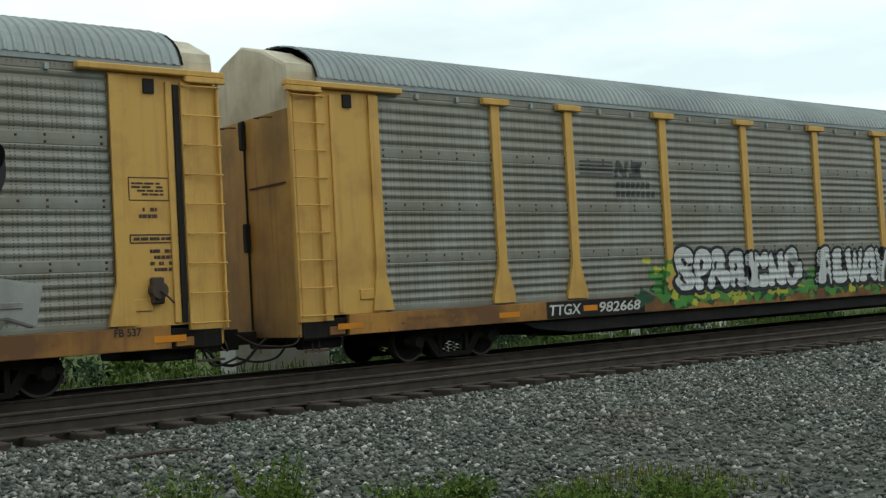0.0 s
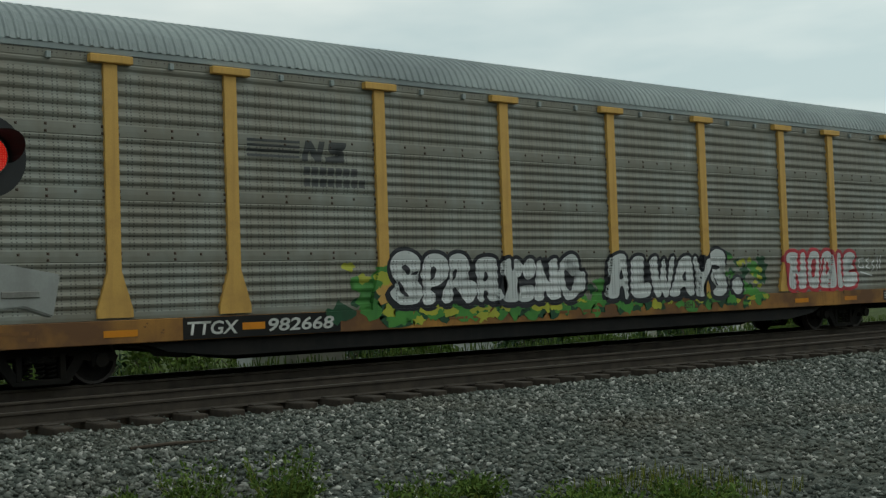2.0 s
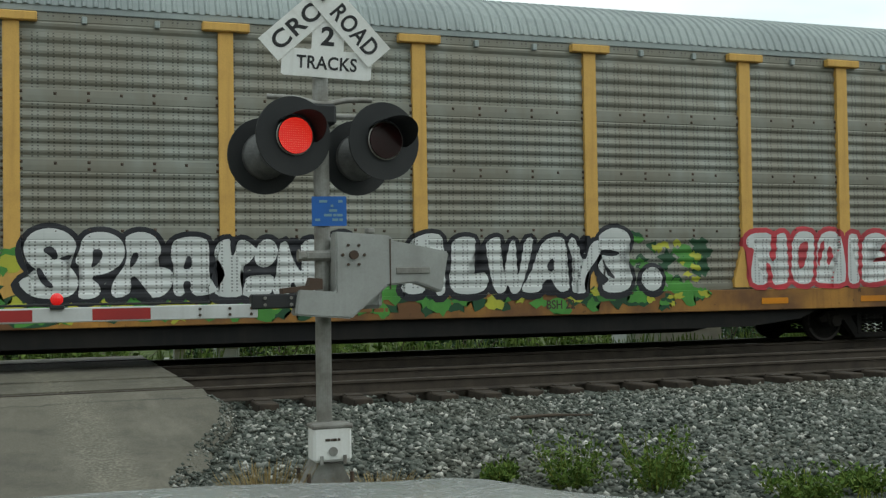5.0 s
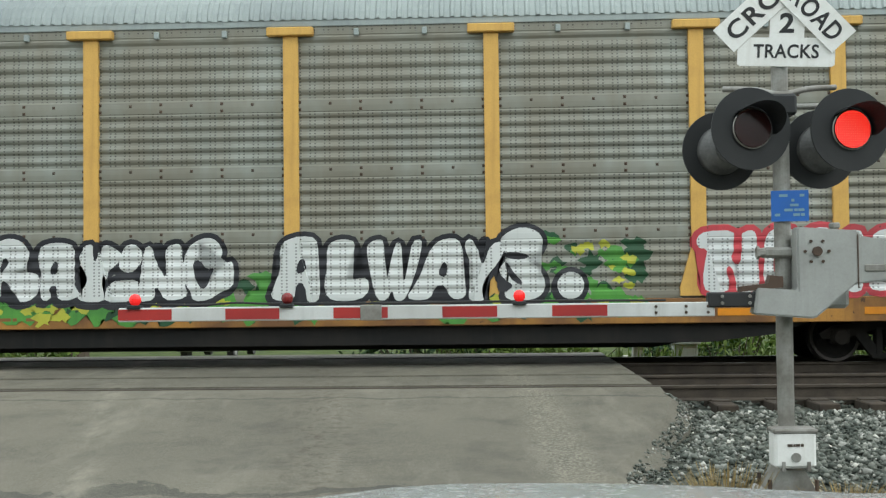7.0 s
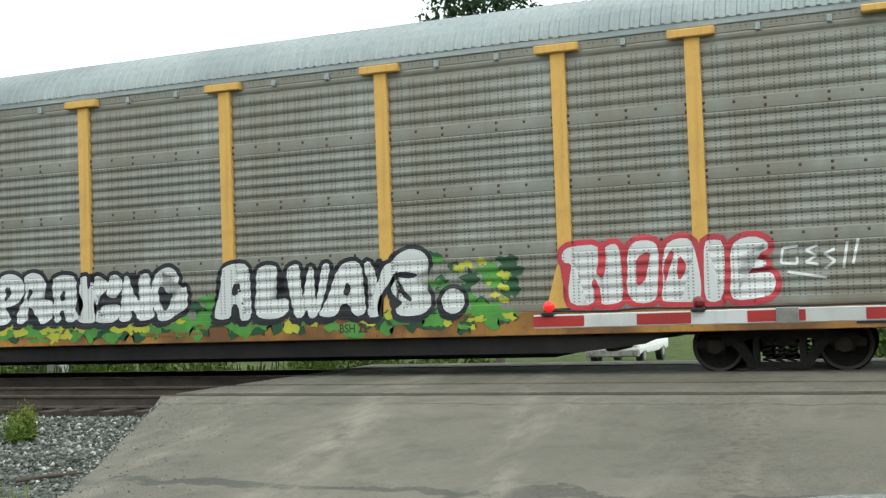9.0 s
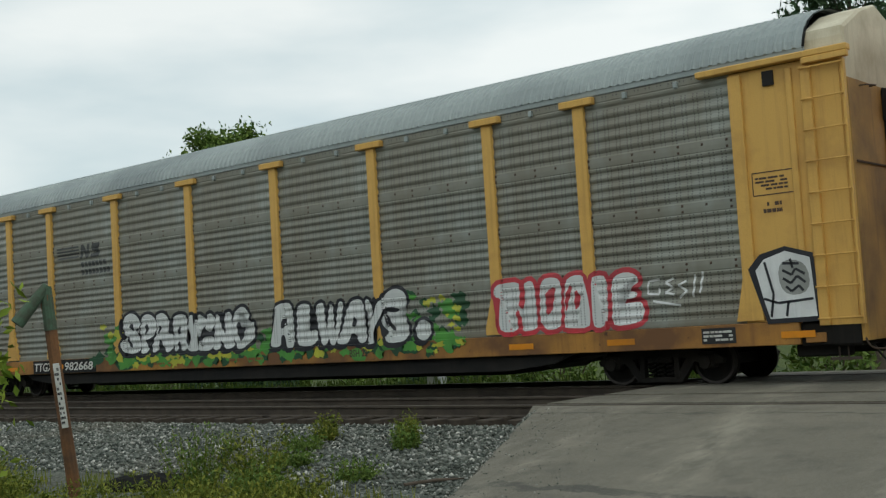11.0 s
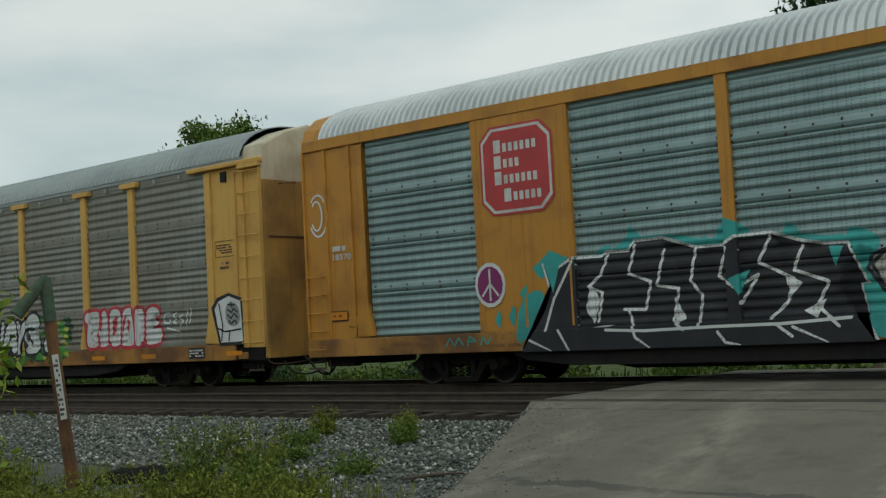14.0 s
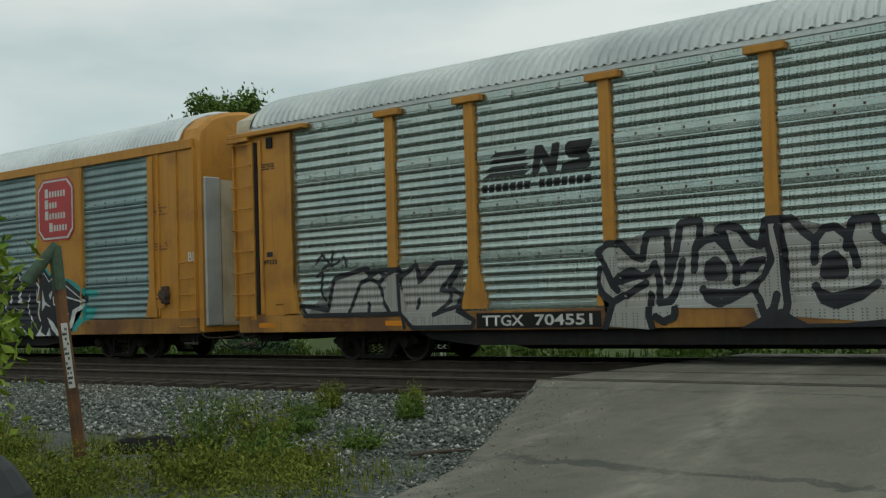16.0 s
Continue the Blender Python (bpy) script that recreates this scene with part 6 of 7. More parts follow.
part("graffiti_tag", on_side(strokes([[(-11.2, 1.95), (-11.0, 2.15), (-10.8, 1.95), (-11.0, 1.85)], [(-10.7, 2.2), (-10.75, 1.9), (-10.5, 2.0)], [(-11.2, 1.7), (-11.0, 1.8), (-11.05, 1.4), (-10.9, 1.2)], [(-10.4, 2.1), (-10.3, 1.85)]], 0.025), "B", 0.01, POSTS), M_GK, car_d)


# ---------------------------------------------------------------- crossing signal with gate
MX, MY = 2.17, 8.90
LENSES = []


def signal_head(sig, x, y, z, face, lit):
    """Round signal background, lens, visor and lamp housing. face: degrees about z."""
    head = part("signal_background", bmesh.new(), M_LAMPBLK, sig, "black round signal background")
    bm = bmesh.new()
    n = 36
    prof = [(0.143, 0.0), (0.305, 0.0), (0.305, 0.015), (0.15, 0.015)]
    rings = [[bm.verts.new((r * math.cos(2 * math.pi * k / n), d, r * math.sin(2 * math.pi * k / n))) for k in range(n)] for r, d in prof]
    for a, b in zip(rings, rings[1:]):
        for k in range(n):
            bm.faces.new((a[k], a[(k + 1) % n], b[(k + 1) % n], b[k]))
    bmesh.ops.remove_doubles(bm, verts=bm.verts[:], dist=1e-5)
    bm.to_mesh(head.data)
    bm.free()
    head.matrix_basis = pose(x, y, z, 0, 0, face)
    bm = bmesh.new()
    prof = [(0.19, 0.016), (0.185, 0.06), (0.15, 0.11), (0.11, 0.19), (0.0, 0.20)]
    rings = [[bm.verts.new((r * math.cos(2 * math.pi * k / n), d, r * math.sin(2 * math.pi * k / n))) for k in range(n)] for r, d in prof]
    for a, b in zip(rings, rings[1:]):
        for k in range(n):
            bm.faces.new((a[k], a[(k + 1) % n], b[(k + 1) % n], b[k]))
    bmesh.ops.remove_doubles(bm, verts=bm.verts[:], dist=1e-5)
    part("lamp_housing", bm, M_CAST, head, "dull cast metal lamp housing")
    # the lens turns over between a glowing face and a dark one
    bm = bmesh.new()
    rod(bm, (0, -0.0165, 0), (0, 0.0165, 0), 0.138, 28)
    for f in bm.faces:
        f.material_index = 0 if f.normal.y < -0.5 else 1
    lens = part("lens", bm, [M_LED, M_LENS], head, "round red LED lens that flashes")
    lens.matrix_basis = pose(0, -0.0185, 0, 0, 0, 0 if lit else 180)
    LENSES.append((lens, lit, face))
    bm = bmesh.new()
    n = 20
    rows = []
    for i in range(n + 1):
        a = math.radians(-15 + 158 * i / n)
        depth = 0.05 + 0.26 * max(0.0, math.sin(math.radians(180 * i / n))) ** 0.6
        rows.append([bm.verts.new((0.165 * math.cos(a), -0.002, 0.165 * math.sin(a))), bm.verts.new((0.175 * math.cos(a), -depth, 0.175 * math.sin(a) - 0.03 * depth))])
    for p, q in zip(rows, rows[1:]):
        bm.faces.new((p[0], p[1], q[1], q[0]))
    bmesh.ops.solidify(bm, geom=bm.faces[:], thickness=0.006)
    part("visor", bm, M_LAMPBLK, head)
    bm = bmesh.new()
    for i in range(28):
        a = 2 * math.pi * i / 28
        b = 2 * math.pi * (i + 1) / 28
        rod(bm, (0.146 * math.cos(a), -0.02, 0.146 * math.sin(a)), (0.146 * math.cos(b), -0.02, 0.146 * math.sin(b)), 0.006, 4)
    part("lens_ring", bm, M_GALV, head)
    return head


def crossing_signal():
    sig = empty("crossing_signal", pose(MX, MY, ground_z(MX, MY)))
    tagged(sig, "grey crossing signal mast with crossbuck, flashers and lowered gate", "railroad signal")
    z0 = -ground_z(MX, MY) - 0.045
    bm = bmesh.new()
    rod(bm, (0, 0, -0.02), (0, 0, z0 + 3.75), 0.062, 20)
    part("mast", bm, M_GALV, sig, "weathered galvanised steel mast")
    bm = bmesh.new()
    box(bm, -0.24, 0.24, -0.24, 0.24, -0.15, 0.06, 0.02)
    part("foundation", bm, M_CONC, sig)
    bm = bmesh.new()
    prism(bm, [(-0.17, 0.06), (0.17, 0.06), (0.09, 0.22), (-0.09, 0.22)], -0.16, 0.16)
    part("mast_base", bm, M_GALV, sig)
    for a in (-0.17, 0.17):
        for b in (-0.17, 0.17):
            bm = bmesh.new()
            rod(bm, (a, b, 0.04), (a, b, 0.15), 0.016, 6)
            part("anchor_bolt", bm, M_BOLT, sig)
    bm = bmesh.new()
    box(bm, -0.15, 0.15, -0.26, -0.06, z0 - 0.15, z0 + 0.12, 0.02)
    jb = part("junction_box", bm, M_WHITE, sig, "small off-white cast junction box")
    part("lid", boxed(-0.16, 0.16, -0.27, -0.06, z0 + 0.10, z0 + 0.135, 0.01), M_GALV, jb)
    bm = bmesh.new()
    rod(bm, (0.0, -0.272, z0 - 0.07), (0, -0.258, z0 - 0.07), 0.035, 14)
    part("knob", bm, M_GALV, jb)
    decal("small_print", bars(-0.06, 0.06, z0 + 0.0, z0 + 0.035, 1, 2, 1.0), M_BOLT, jb, -0.264)
    for x in (-0.09, 0.09):
        part("hasp", boxed(x - 0.012, x + 0.012, -0.275, -0.25, z0 - 0.17, z0 - 0.10), M_GALV, jb)
    # signs, turned a little towards the road
    turn = pose(0, 0, 0, 0, 4.0, -12)
    tr = part("tracks_sign", bmesh.new(), M_WHITE, sig, "white track-count sign with black letters")
    bm = bmesh.new()
    prism(bm, [(-0.35, -0.10), (-0.33, -0.115), (0.33, -0.115), (0.35, -0.10), (0.35, 0.08), (0.33, 0.10), (0.125, 0.10), (0.125, 0.34), (-0.125, 0.34), (-0.125, 0.10), (-0.33, 0.10), (-0.35, 0.08)], -0.005, 0.005)
    bm.to_mesh(tr.data)
    bm.free()
    tr.matrix_basis = Matrix.Translation((0.05, 0, z0 + 2.92)) @ turn @ pose(0, -0.095, 0)
    decal("lettering", fit_box(letters("TRACKS", 1, 0.02, 0, 1.05), -0.235, 0.235, -0.055, 0.05), M_INK, tr, -0.008)
    decal("lettering", fit_box(letters("2", 1, 0.03), -0.055, 0.05, 0.135, 0.285), M_INK, tr, -0.008)
    for k, (word, ang) in enumerate((("CROSSING", 45), ("RAILROAD", -45))):
        b = part("crossbuck_blade", bmesh.new(), M_WHITE, sig, "white crossbuck blade with black letters")
        bm = bmesh.new()
        prism(bm, [(-0.61, -0.115), (0.61, -0.115), (0.61, 0.115), (-0.61, 0.115)], -0.005, 0.005)
        bm.to_mesh(b.data)
        bm.free()
        b.matrix_basis = Matrix.Translation((0.06, 0, z0 + 3.42)) @ turn @ pose(0, -0.105 - 0.014 * k, 0) @ pose(0, 0, 0, 0, -ang, 0)
        if word == "RAILROAD":
            for q, xa, xb in (("RAIL", -0.55, -0.10), ("ROAD", 0.10, 0.55)):
                decal("lettering", fit_box(letters(q, 1, 0.02, 0, 1.1), xa, xb, -0.07, 0.07), M_INK, b, -0.008)
        else:
            decal("lettering", fit_box(letters(word, 1, 0.02, 0, 1.1), -0.55, 0.55, -0.07, 0.07), M_INK, b, -0.008)
    bm = bmesh.new()
    rod(bm, (0, -0.14, z0 + 3.42), (0, 0.0, z0 + 3.42), 0.02, 8)
    part("sign_bolt", bm, M_GALV, sig)
    # flashers: a pair that faces the road and a pair for the other side
    signal_head(sig, -0.26, -0.20, z0 + 2.33, 10, False)
    signal_head(sig, 0.46, -0.20, z0 + 2.31, 10, True)
    signal_head(sig, -0.40, 0.27, z0 + 2.22, 190, False)
    signal_head(sig, 0.36, 0.27, z0 + 2.22, 190, False)
    tube("cross_arm", [(-0.42, 0.02, z0 + 2.66), (-0.2, -0.05, z0 + 2.64), (0, -0.07, z0 + 2.60), (0.2, -0.05, z0 + 2.64), (0.42, 0.02, z0 + 2.66)], 0.022, M_GALV, sig, 8)
    tube("cross_arm", [(-0.36, 0.02, z0 + 2.52), (0.36, 0.02, z0 + 2.52)], 0.022, M_GALV, sig, 8)
    bm = bmesh.new()
    box(bm, -0.10, 0.10, -0.12, 0.10, z0 + 2.44, z0 + 2.60, 0.02)
    part("junction_clamp", bm, M_LAMPBLK, sig)
    # blue plate
    b = part("blue_plate", boxed(-0.135, 0.135, -0.085, -0.075, z0 + 1.65, z0 + 1.88, 0.0), M_BLUE, sig, "small blue emergency notice plate")
    b.matrix_basis = pose(0.05, 0, 0, 0, 0, -8)
    decal("small_print", bars(-0.11, 0.11, z0 + 1.68, z0 + 1.86, 5, 41, 0.6), M_GB, b, -0.090)
    # gate mechanism and counterweight
    bm = bmesh.new()
    prism(bm, [(-0.02, 1.60), (0.42, 1.57), (0.44, 1.53), (0.90, 1.44), (0.84, 1.12), (0.62, 1.20), (0.40, 1.18), (0.10, 0.93), (-0.34, 0.965), (-0.31, 1.16), (-0.02, 1.14)], -0.26, -0.10)
    for v in bm.verts:
        v.co.z += z0
        v.co.x += 0.06
    bmesh.ops.bevel(bm, geom=bm.edges[:], offset=0.012, segments=2, affect="EDGES")
    gm = part("gate_mechanism", bm, M_GREY, sig, "grey cast gate mechanism with counterweight arm")
    part("motor_case", boxed(0.05, 0.46, -0.10, 0.22, z0 + 1.0, z0 + 1.55, 0.03), M_GREY, gm)
    part("slot_plate", boxed(0.52, 0.80, -0.272, -0.255, z0 + 1.27, z0 + 1.32, 0.005), M_GALV, gm)
    bm = bmesh.new()
    rod(bm, (0.18, -0.29, z0 + 1.42), (0.18, -0.25, z0 + 1.42), 0.035, 14)
    part("pivot", bm, M_BOLT, gm)
    for i in range(6):
        a = math.pi / 3 * i
        bm = bmesh.new()
        rod(bm, (0.18 + 0.085 * math.cos(a), -0.275, z0 + 1.42 + 0.085 * math.sin(a)), (0.18 + 0.085 * math.cos(a), -0.25, z0 + 1.42 + 0.085 * math.sin(a)), 0.012, 6)
        part("bolt", bm, M_BOLT, gm)
    part("clamp", boxed(-0.16, 0.08, -0.10, 0.08, z0 + 1.38, z0 + 1.46, 0.02), M_GALV, gm)
    part("support_bracket", boxed(-0.60, -0.02, -0.22, -0.12, z0 + 1.02, z0 + 1.13, 0.01), M_LAMPBLK, gm)
    for x in (-0.50, -0.30, -0.12):
        for z in (1.05, 1.10):
            bm = bmesh.new()
            rod(bm, (x, -0.235, z0 + z), (x, -0.21, z0 + z), 0.013, 6)
            part("bolt", bm, M_GALV, gm)
    bm = bmesh.new()
    prism(bm, [(-0.36, 1.13), (-0.05, 1.16), (-0.05, 1.24), (-0.14, 1.25), (-0.16, 1.19), (-0.36, 1.17)], -0.20, -0.08)
    for v in bm.verts:
        v.co.z += z0
    part("arm_adapter", bm, M_BOLT, gm, "dark cast arm adapter")
    for z in (1.42, 1.10):
        bm = bmesh.new()
        rod(bm, (-0.20, -0.06, z0 + z), (-0.06, -0.06, z0 + z), 0.035, 10)
        rod(bm, (-0.21, -0.06, z0 + z), (-0.19, -0.06, z0 + z), 0.05, 6)
        part("clamp_bolt", bm, M_GALV, gm)
    part("cover_seam", boxed(0.47, 0.478, -0.268, -0.255, z0 + 1.15, z0 + 1.54), M_BOLT, gm)
    part("top_latch", boxed(0.30, 0.36, -0.24, -0.14, z0 + 1.585, z0 + 1.63, 0.01), M_GALV, gm)
    # striped gate arm with three lamps and their cable
    arm = part("gate_arm", boxed(-4.98, -0.55, -0.20, -0.14, z0 + 0.955, z0 + 1.06, 0.006), M_SILVER, sig, "red and silver striped gate arm")
    x = -4.98
    for i in range(9):
        if i % 2 == 0:
            decal("red_stripe", flat(rect(x, x + 0.405, z0 + 0.967, z0 + 1.048)), M_RED, arm, -0.2035)
        x += 0.405
    for x in (-0.98, -0.76, -0.60):
        for z in (0.985, 1.03):
            bm = bmesh.new()
            rod(bm, (x, -0.21, z0 + z), (x, -0.195, z0 + z), 0.012, 6)
            part("bolt", bm, M_BOLT, arm)
    part("joint_plate", boxed(-3.16, -3.0, -0.212, -0.13, z0 + 0.95, z0 + 1.065, 0.004), M_GALV, arm)
    for i, (x, lit) in enumerate(((-4.86, True), (-3.71, False), (-1.98, True))):
        bm = bmesh.new()
        box(bm, x - 0.05, x + 0.05, -0.23, -0.12, z0 + 1.05, z0 + 1.08, 0.006)
        lamp = part("gate_lamp", bm, M_LAMPBLK, arm, "small red gate lamp")
        bm = bmesh.new()
        bmesh.ops.create_uvsphere(bm, u_segments=14, v_segments=9, radius=0.045, matrix=Matrix.Translation((x, -0.17, z0 + 1.12)))
        part("globe", bm, M_REDLAMP if lit else M_DIMLAMP, lamp)
    tube("lamp_cable", [(-4.9, -0.17, z0 + 1.09), (-4.4, -0.15, z0 + 1.075), (-4.1, -0.15, z0 + 1.09), (-3.8, -0.17, z0 + 1.08), (-3.0, -0.15, z0 + 1.075), (-1.95, -0.17, z0 + 1.08), (-0.9, -0.15, z0 + 1.075)], 0.009, M_HOSE, arm)
    return sig


crossing_signal()


# ---------------------------------------------------------------- leaning wooden post
def leaning_post():
    p = empty("wooden_post", pose(-10.36, 6.54, ground_z(-10.36, 6.54), 2, -6.0, 58) @ Matrix.Scale(0.92, 4))
    tagged(p, "leaning weathered wooden post with a bent green top", "post")
    bm = bmesh.new()
    n = 10
    rings = []
    q = random.Random(4)
    for i in range(9):
        z = -0.2 + i * 0.32
        rings.append([bm.verts.new((0.070 * (1 - 0.02 * i) * math.cos(a) + q.uniform(-0.008, 0.008), 0.070 * (1 - 0.02 * i) * math.sin(a) + q.uniform(-0.008, 0.008), z)) for a in np.linspace(0, 2 * math.pi, n, endpoint=False)])
    for a, b in zip(rings, rings[1:]):
        for k in range(n):
            bm.faces.new((a[k], a[(k + 1) % n], b[(k + 1) % n], b[k]))
    bm.faces.new(rings[-1])
    part("shaft", bm, M_WOODPOST, p)
    bm = bmesh.new()
    rod(bm, (0.03, 0, 2.46), (-0.33, -0.06, 2.10), 0.055, 12, 0.075)
    part("bent_top", bm, M_GREENPOST, p, "bent faded green tube")
    bm = bmesh.new()
    rod(bm, (0, 0, 1.98), (0.01, 0, 2.45), 0.068, 12, 0.062)
    part("painted_sleeve", bm, M_GREENPOST, p, "faded green painted upper end")
    st = part("sticker", boxed(-0.034, 0.034, -0.082, -0.064, 0.92, 1.62), M_PALE, p, "white strip of small print")
    decal("small_print", bars(-0.03, 0.03, 0.95, 1.58, 12, 3, 0.8), M_INK, st, -0.084)
    return p


leaning_post()


# ---------------------------------------------------------------- front of the waiting car
def waiting_car():
    car = empty("waiting_car", pose(0.02, 0, road_z(1.0)))
    tagged(car, "silver-green front of the waiting car on the road", "car")
    zg = -road_z(1.0)
    xs = np.linspace(-0.93, 0.93, 21)
    ys = [0.55, 0.8, 1.1, 1.4, 1.62, 1.78, 1.88, 1.93, 1.94]
    zz = [0.93, 0.925, 0.915, 0.905, 0.89, 0.868, 0.82, 0.70, 0.58]
    vs, fs = [], []
    for y, z in zip(ys, zz):
        for x in xs:
            k = abs(x) / 0.93
            ridge = 0.012 * math.exp(-((abs(x) - 0.55) / 0.07) ** 2)
            vs.append((x, y - 0.30 * k ** 3, zg + z - 0.05 * k ** 2 - 0.10 * max(0, k - 0.85) / 0.15 * 0.6 + ridge - 0.035 * min(1.0, max(0.0, -x - 0.15) / 0.4)))
    n = len(xs)
    for j in range(len(ys) - 1):
        for i in range(n - 1):
            fs.append((j * n + i, j * n + i + 1, (j + 1) * n + i + 1, (j + 1) * n + i))
    h = part("hood", mesh_of("hood", vs, fs, M_HOOD, smooth=True), None, car, "smooth silver-green engine hood")
    bm = bmesh.new()
    prism(bm, [(-0.88, 0.22), (0.88, 0.22), (0.9, 0.5), (0.86, 0.74), (-0.86, 0.74), (-0.9, 0.5)], 0.5, 1.5)
    for v in bm.verts:
        v.co.z += zg - 0.03
    part("body", bm, M_HOOD, car)
    bm = bmesh.new()
    box(bm, -0.8, 0.8, 1.5, 1.86, zg + 0.15, zg + 0.5, 0.06)
    part("bumper", bm, M_LAMPBLK, car)
    for s in (-1, 1):
        bm = bmesh.new()
        rod(bm, (s * 0.68, 0.95, zg - 0.39 + 0.33 + 0.39 - 0.33 + 0.0), (s * 0.88, 0.95, zg), 0.33, 24)
        for v in bm.verts:
            v.co.z += 0.33 - zg
        part("tyre", bm, M_HOSE, car)
    bm = bmesh.new()
    bmesh.ops.create_uvsphere(bm, u_segments=20, v_segments=12, radius=1.0)
    for v in bm.verts:
        v.co = (-0.895 + 0.080 * v.co.x, 0.27 + 0.055 * v.co.y, zg + MIRROR_Z + 0.07 * v.co.z)
    m = part("door_mirror", bm, M_LAMPBLK, car, "black door mirror housing")
    tube("mirror_arm", [(-0.88, 0.27, zg + MIRROR_Z - 0.05), (-0.87, 0.40, zg + 0.80), (-0.85, 0.55, zg + 0.66)], 0.02, M_LAMPBLK, m)
    return car


MIRROR_Z = 0.985
waiting_car()


# ---------------------------------------------------------------- planting
def leaf_cloud(name, points, size, mat, seed, droop=0.3, per=1):
    """Many small folded leaves at the given points."""
    q = np.random.RandomState(seed)
    vs, fs = [], []
    for p in points:
        for _ in range(per):
            s = size * q.uniform(0.6, 1.3)
            d = q.normal(size=3)
            d[2] -= droop
            d /= np.linalg.norm(d)
            u = np.cross(d, q.normal(size=3))
            u /= np.linalg.norm(u)
            w = np.cross(d, u)
            c = np.array(p) + q.normal(size=3) * size * 0.5
            j = len(vs)
            vs += [c, c + d * s * 0.5 + u * s * 0.24 + w * 0.06 * s, c + d * s, c + d * s * 0.5 - u * s * 0.24 + w * 0.06 * s]
            fs.append((j, j + 1, j + 2, j + 3))
    return mesh_of(name, vs, fs, mat)


def stems_mesh(name, lines, r, mat):
    vs, fs = [], []
    for a, b in lines:
        a, b = np.array(a), np.array(b)
        j = len(vs)
        for k in range(3):
            o = np.array((math.cos(2.1 * k), math.sin(2.1 * k), 0)) * r
            vs += [a + o, b + o * 0.5]
        fs += [(j + 2 * k, j + 2 * ((k + 1) % 3), j + 2 * ((k + 1) % 3) + 1, j + 2 * k + 1) for k in range(3)]
    return mesh_of(name, vs, fs, mat)


def weed(x, y, h, w, seed, mat, label, stems=26):
    """A weed clump: thin stems with small leaves."""
    q = random.Random(seed)
    z = ground_z(x, y)
    t = empty("weed", pose(x, y, z))
    tagged(t, label, "weed", "weeds beside the track")
    lines, pts = [], []
    for i in range(stems):
        a, r = q.uniform(0, 6.283), w * math.sqrt(q.random())
        bx, by = 0.35 * r * math.cos(a), 0.35 * r * math.sin(a)
        hh = h * q.uniform(0.3, 1.15)
        tip = (r * math.cos(a), r * math.sin(a), hh)
        lines.append(((bx, by, -0.02), tip))
        for k in range(11):
            f = 0.12 + 0.88 * k / 10
            pts.append((bx + (tip[0] - bx) * f, by + (tip[1] - by) * f, hh * f))
    tagged(part("stalk", stems_mesh("stalk", lines, 0.005, M_WEED), None, t), kind="stuff")
    tagged(part("leaves", leaf_cloud("leaves", pts, 0.05, mat, seed, -0.6, 2), None, t), kind="stuff")
    return t


WEEDS = [(4.17, 8.87, 0.50, 0.36, 1), (4.70, 8.42, 0.56, 0.38, 1), (5.5, 7.6, 0.30, 0.35, 1), (3.7, 9.3, 0.20, 0.14, 2), (6.1, 7.65, 0.22, 0.22, 2), (5.05, 8.9, 0.15, 0.2, 1), (6.4, 6.65, 0.18, 0.4, 2), (7.0, 6.15, 0.16, 0.4, 2),
         (-10.2, 7.9, 0.62, 0.45, 1), (-9.7, 8.3, 0.55, 0.42, 2), (-8.9, 9.0, 0.24, 0.34, 1), (-11.8, 11.4, 0.34, 0.24, 2), (-10.1, 11.25, 0.36, 0.20, 2), (-11.4, 10.6, 0.2, 0.3, 1), (-12.8, 6.9, 0.34, 0.6, 2),
         (-11.9, 6.6, 0.24, 0.45, 2), (-9.0, 7.7, 0.34, 0.45, 1), (-9.3, 5.6, 0.30, 0.6, 2), (-8.6, 6.6, 0.42, 0.6, 2), (-8.1, 7.3, 0.32, 0.45, 2), (-9.9, 10.9, 0.28, 0.2, 1), (-13.6, 7.2, 0.4, 0.5, 2), (-10.6, 9.6, 0.16, 0.4, 1)]
for i, (x, y, h, w, k) in enumerate(WEEDS):
    if x > 0:
        x, y, h = x * 0.945, y * 0.92, h * 0.74
    weed(x, y, h, w, 100 + i, M_WEED if k == 2 and x < 0 else M_LEAF, "yellow-green weed clump in the gravel" if k == 2 and x < 0 else "leafy green weed clump in the gravel", 40 if w < 0.4 else 60)


def dry_tuft(x, y, h, w, seed):
    q = random.Random(seed)
    z = ground_z(x, y)
    lines = []
    for i in range(160):
        a, r = q.uniform(0, 6.283), w * math.sqrt(q.random())
        lines.append(((x + r * math.cos(a), y + r * math.sin(a), z - 0.02), (x + 1.5 * r * math.cos(a), y + 1.5 * r * math.sin(a), z + h * q.uniform(0.4, 1))))
    return tagged(new("dry_grass", stems_mesh("dry_grass", lines, 0.004, M_DRY)), "dry straw-coloured grass by the signal base", "grass", kind="stuff")


dry_tuft(1.72, 8.95, 0.22, 0.28, 1)
dry_tuft(2.55, 8.7, 0.12, 0.3, 2)


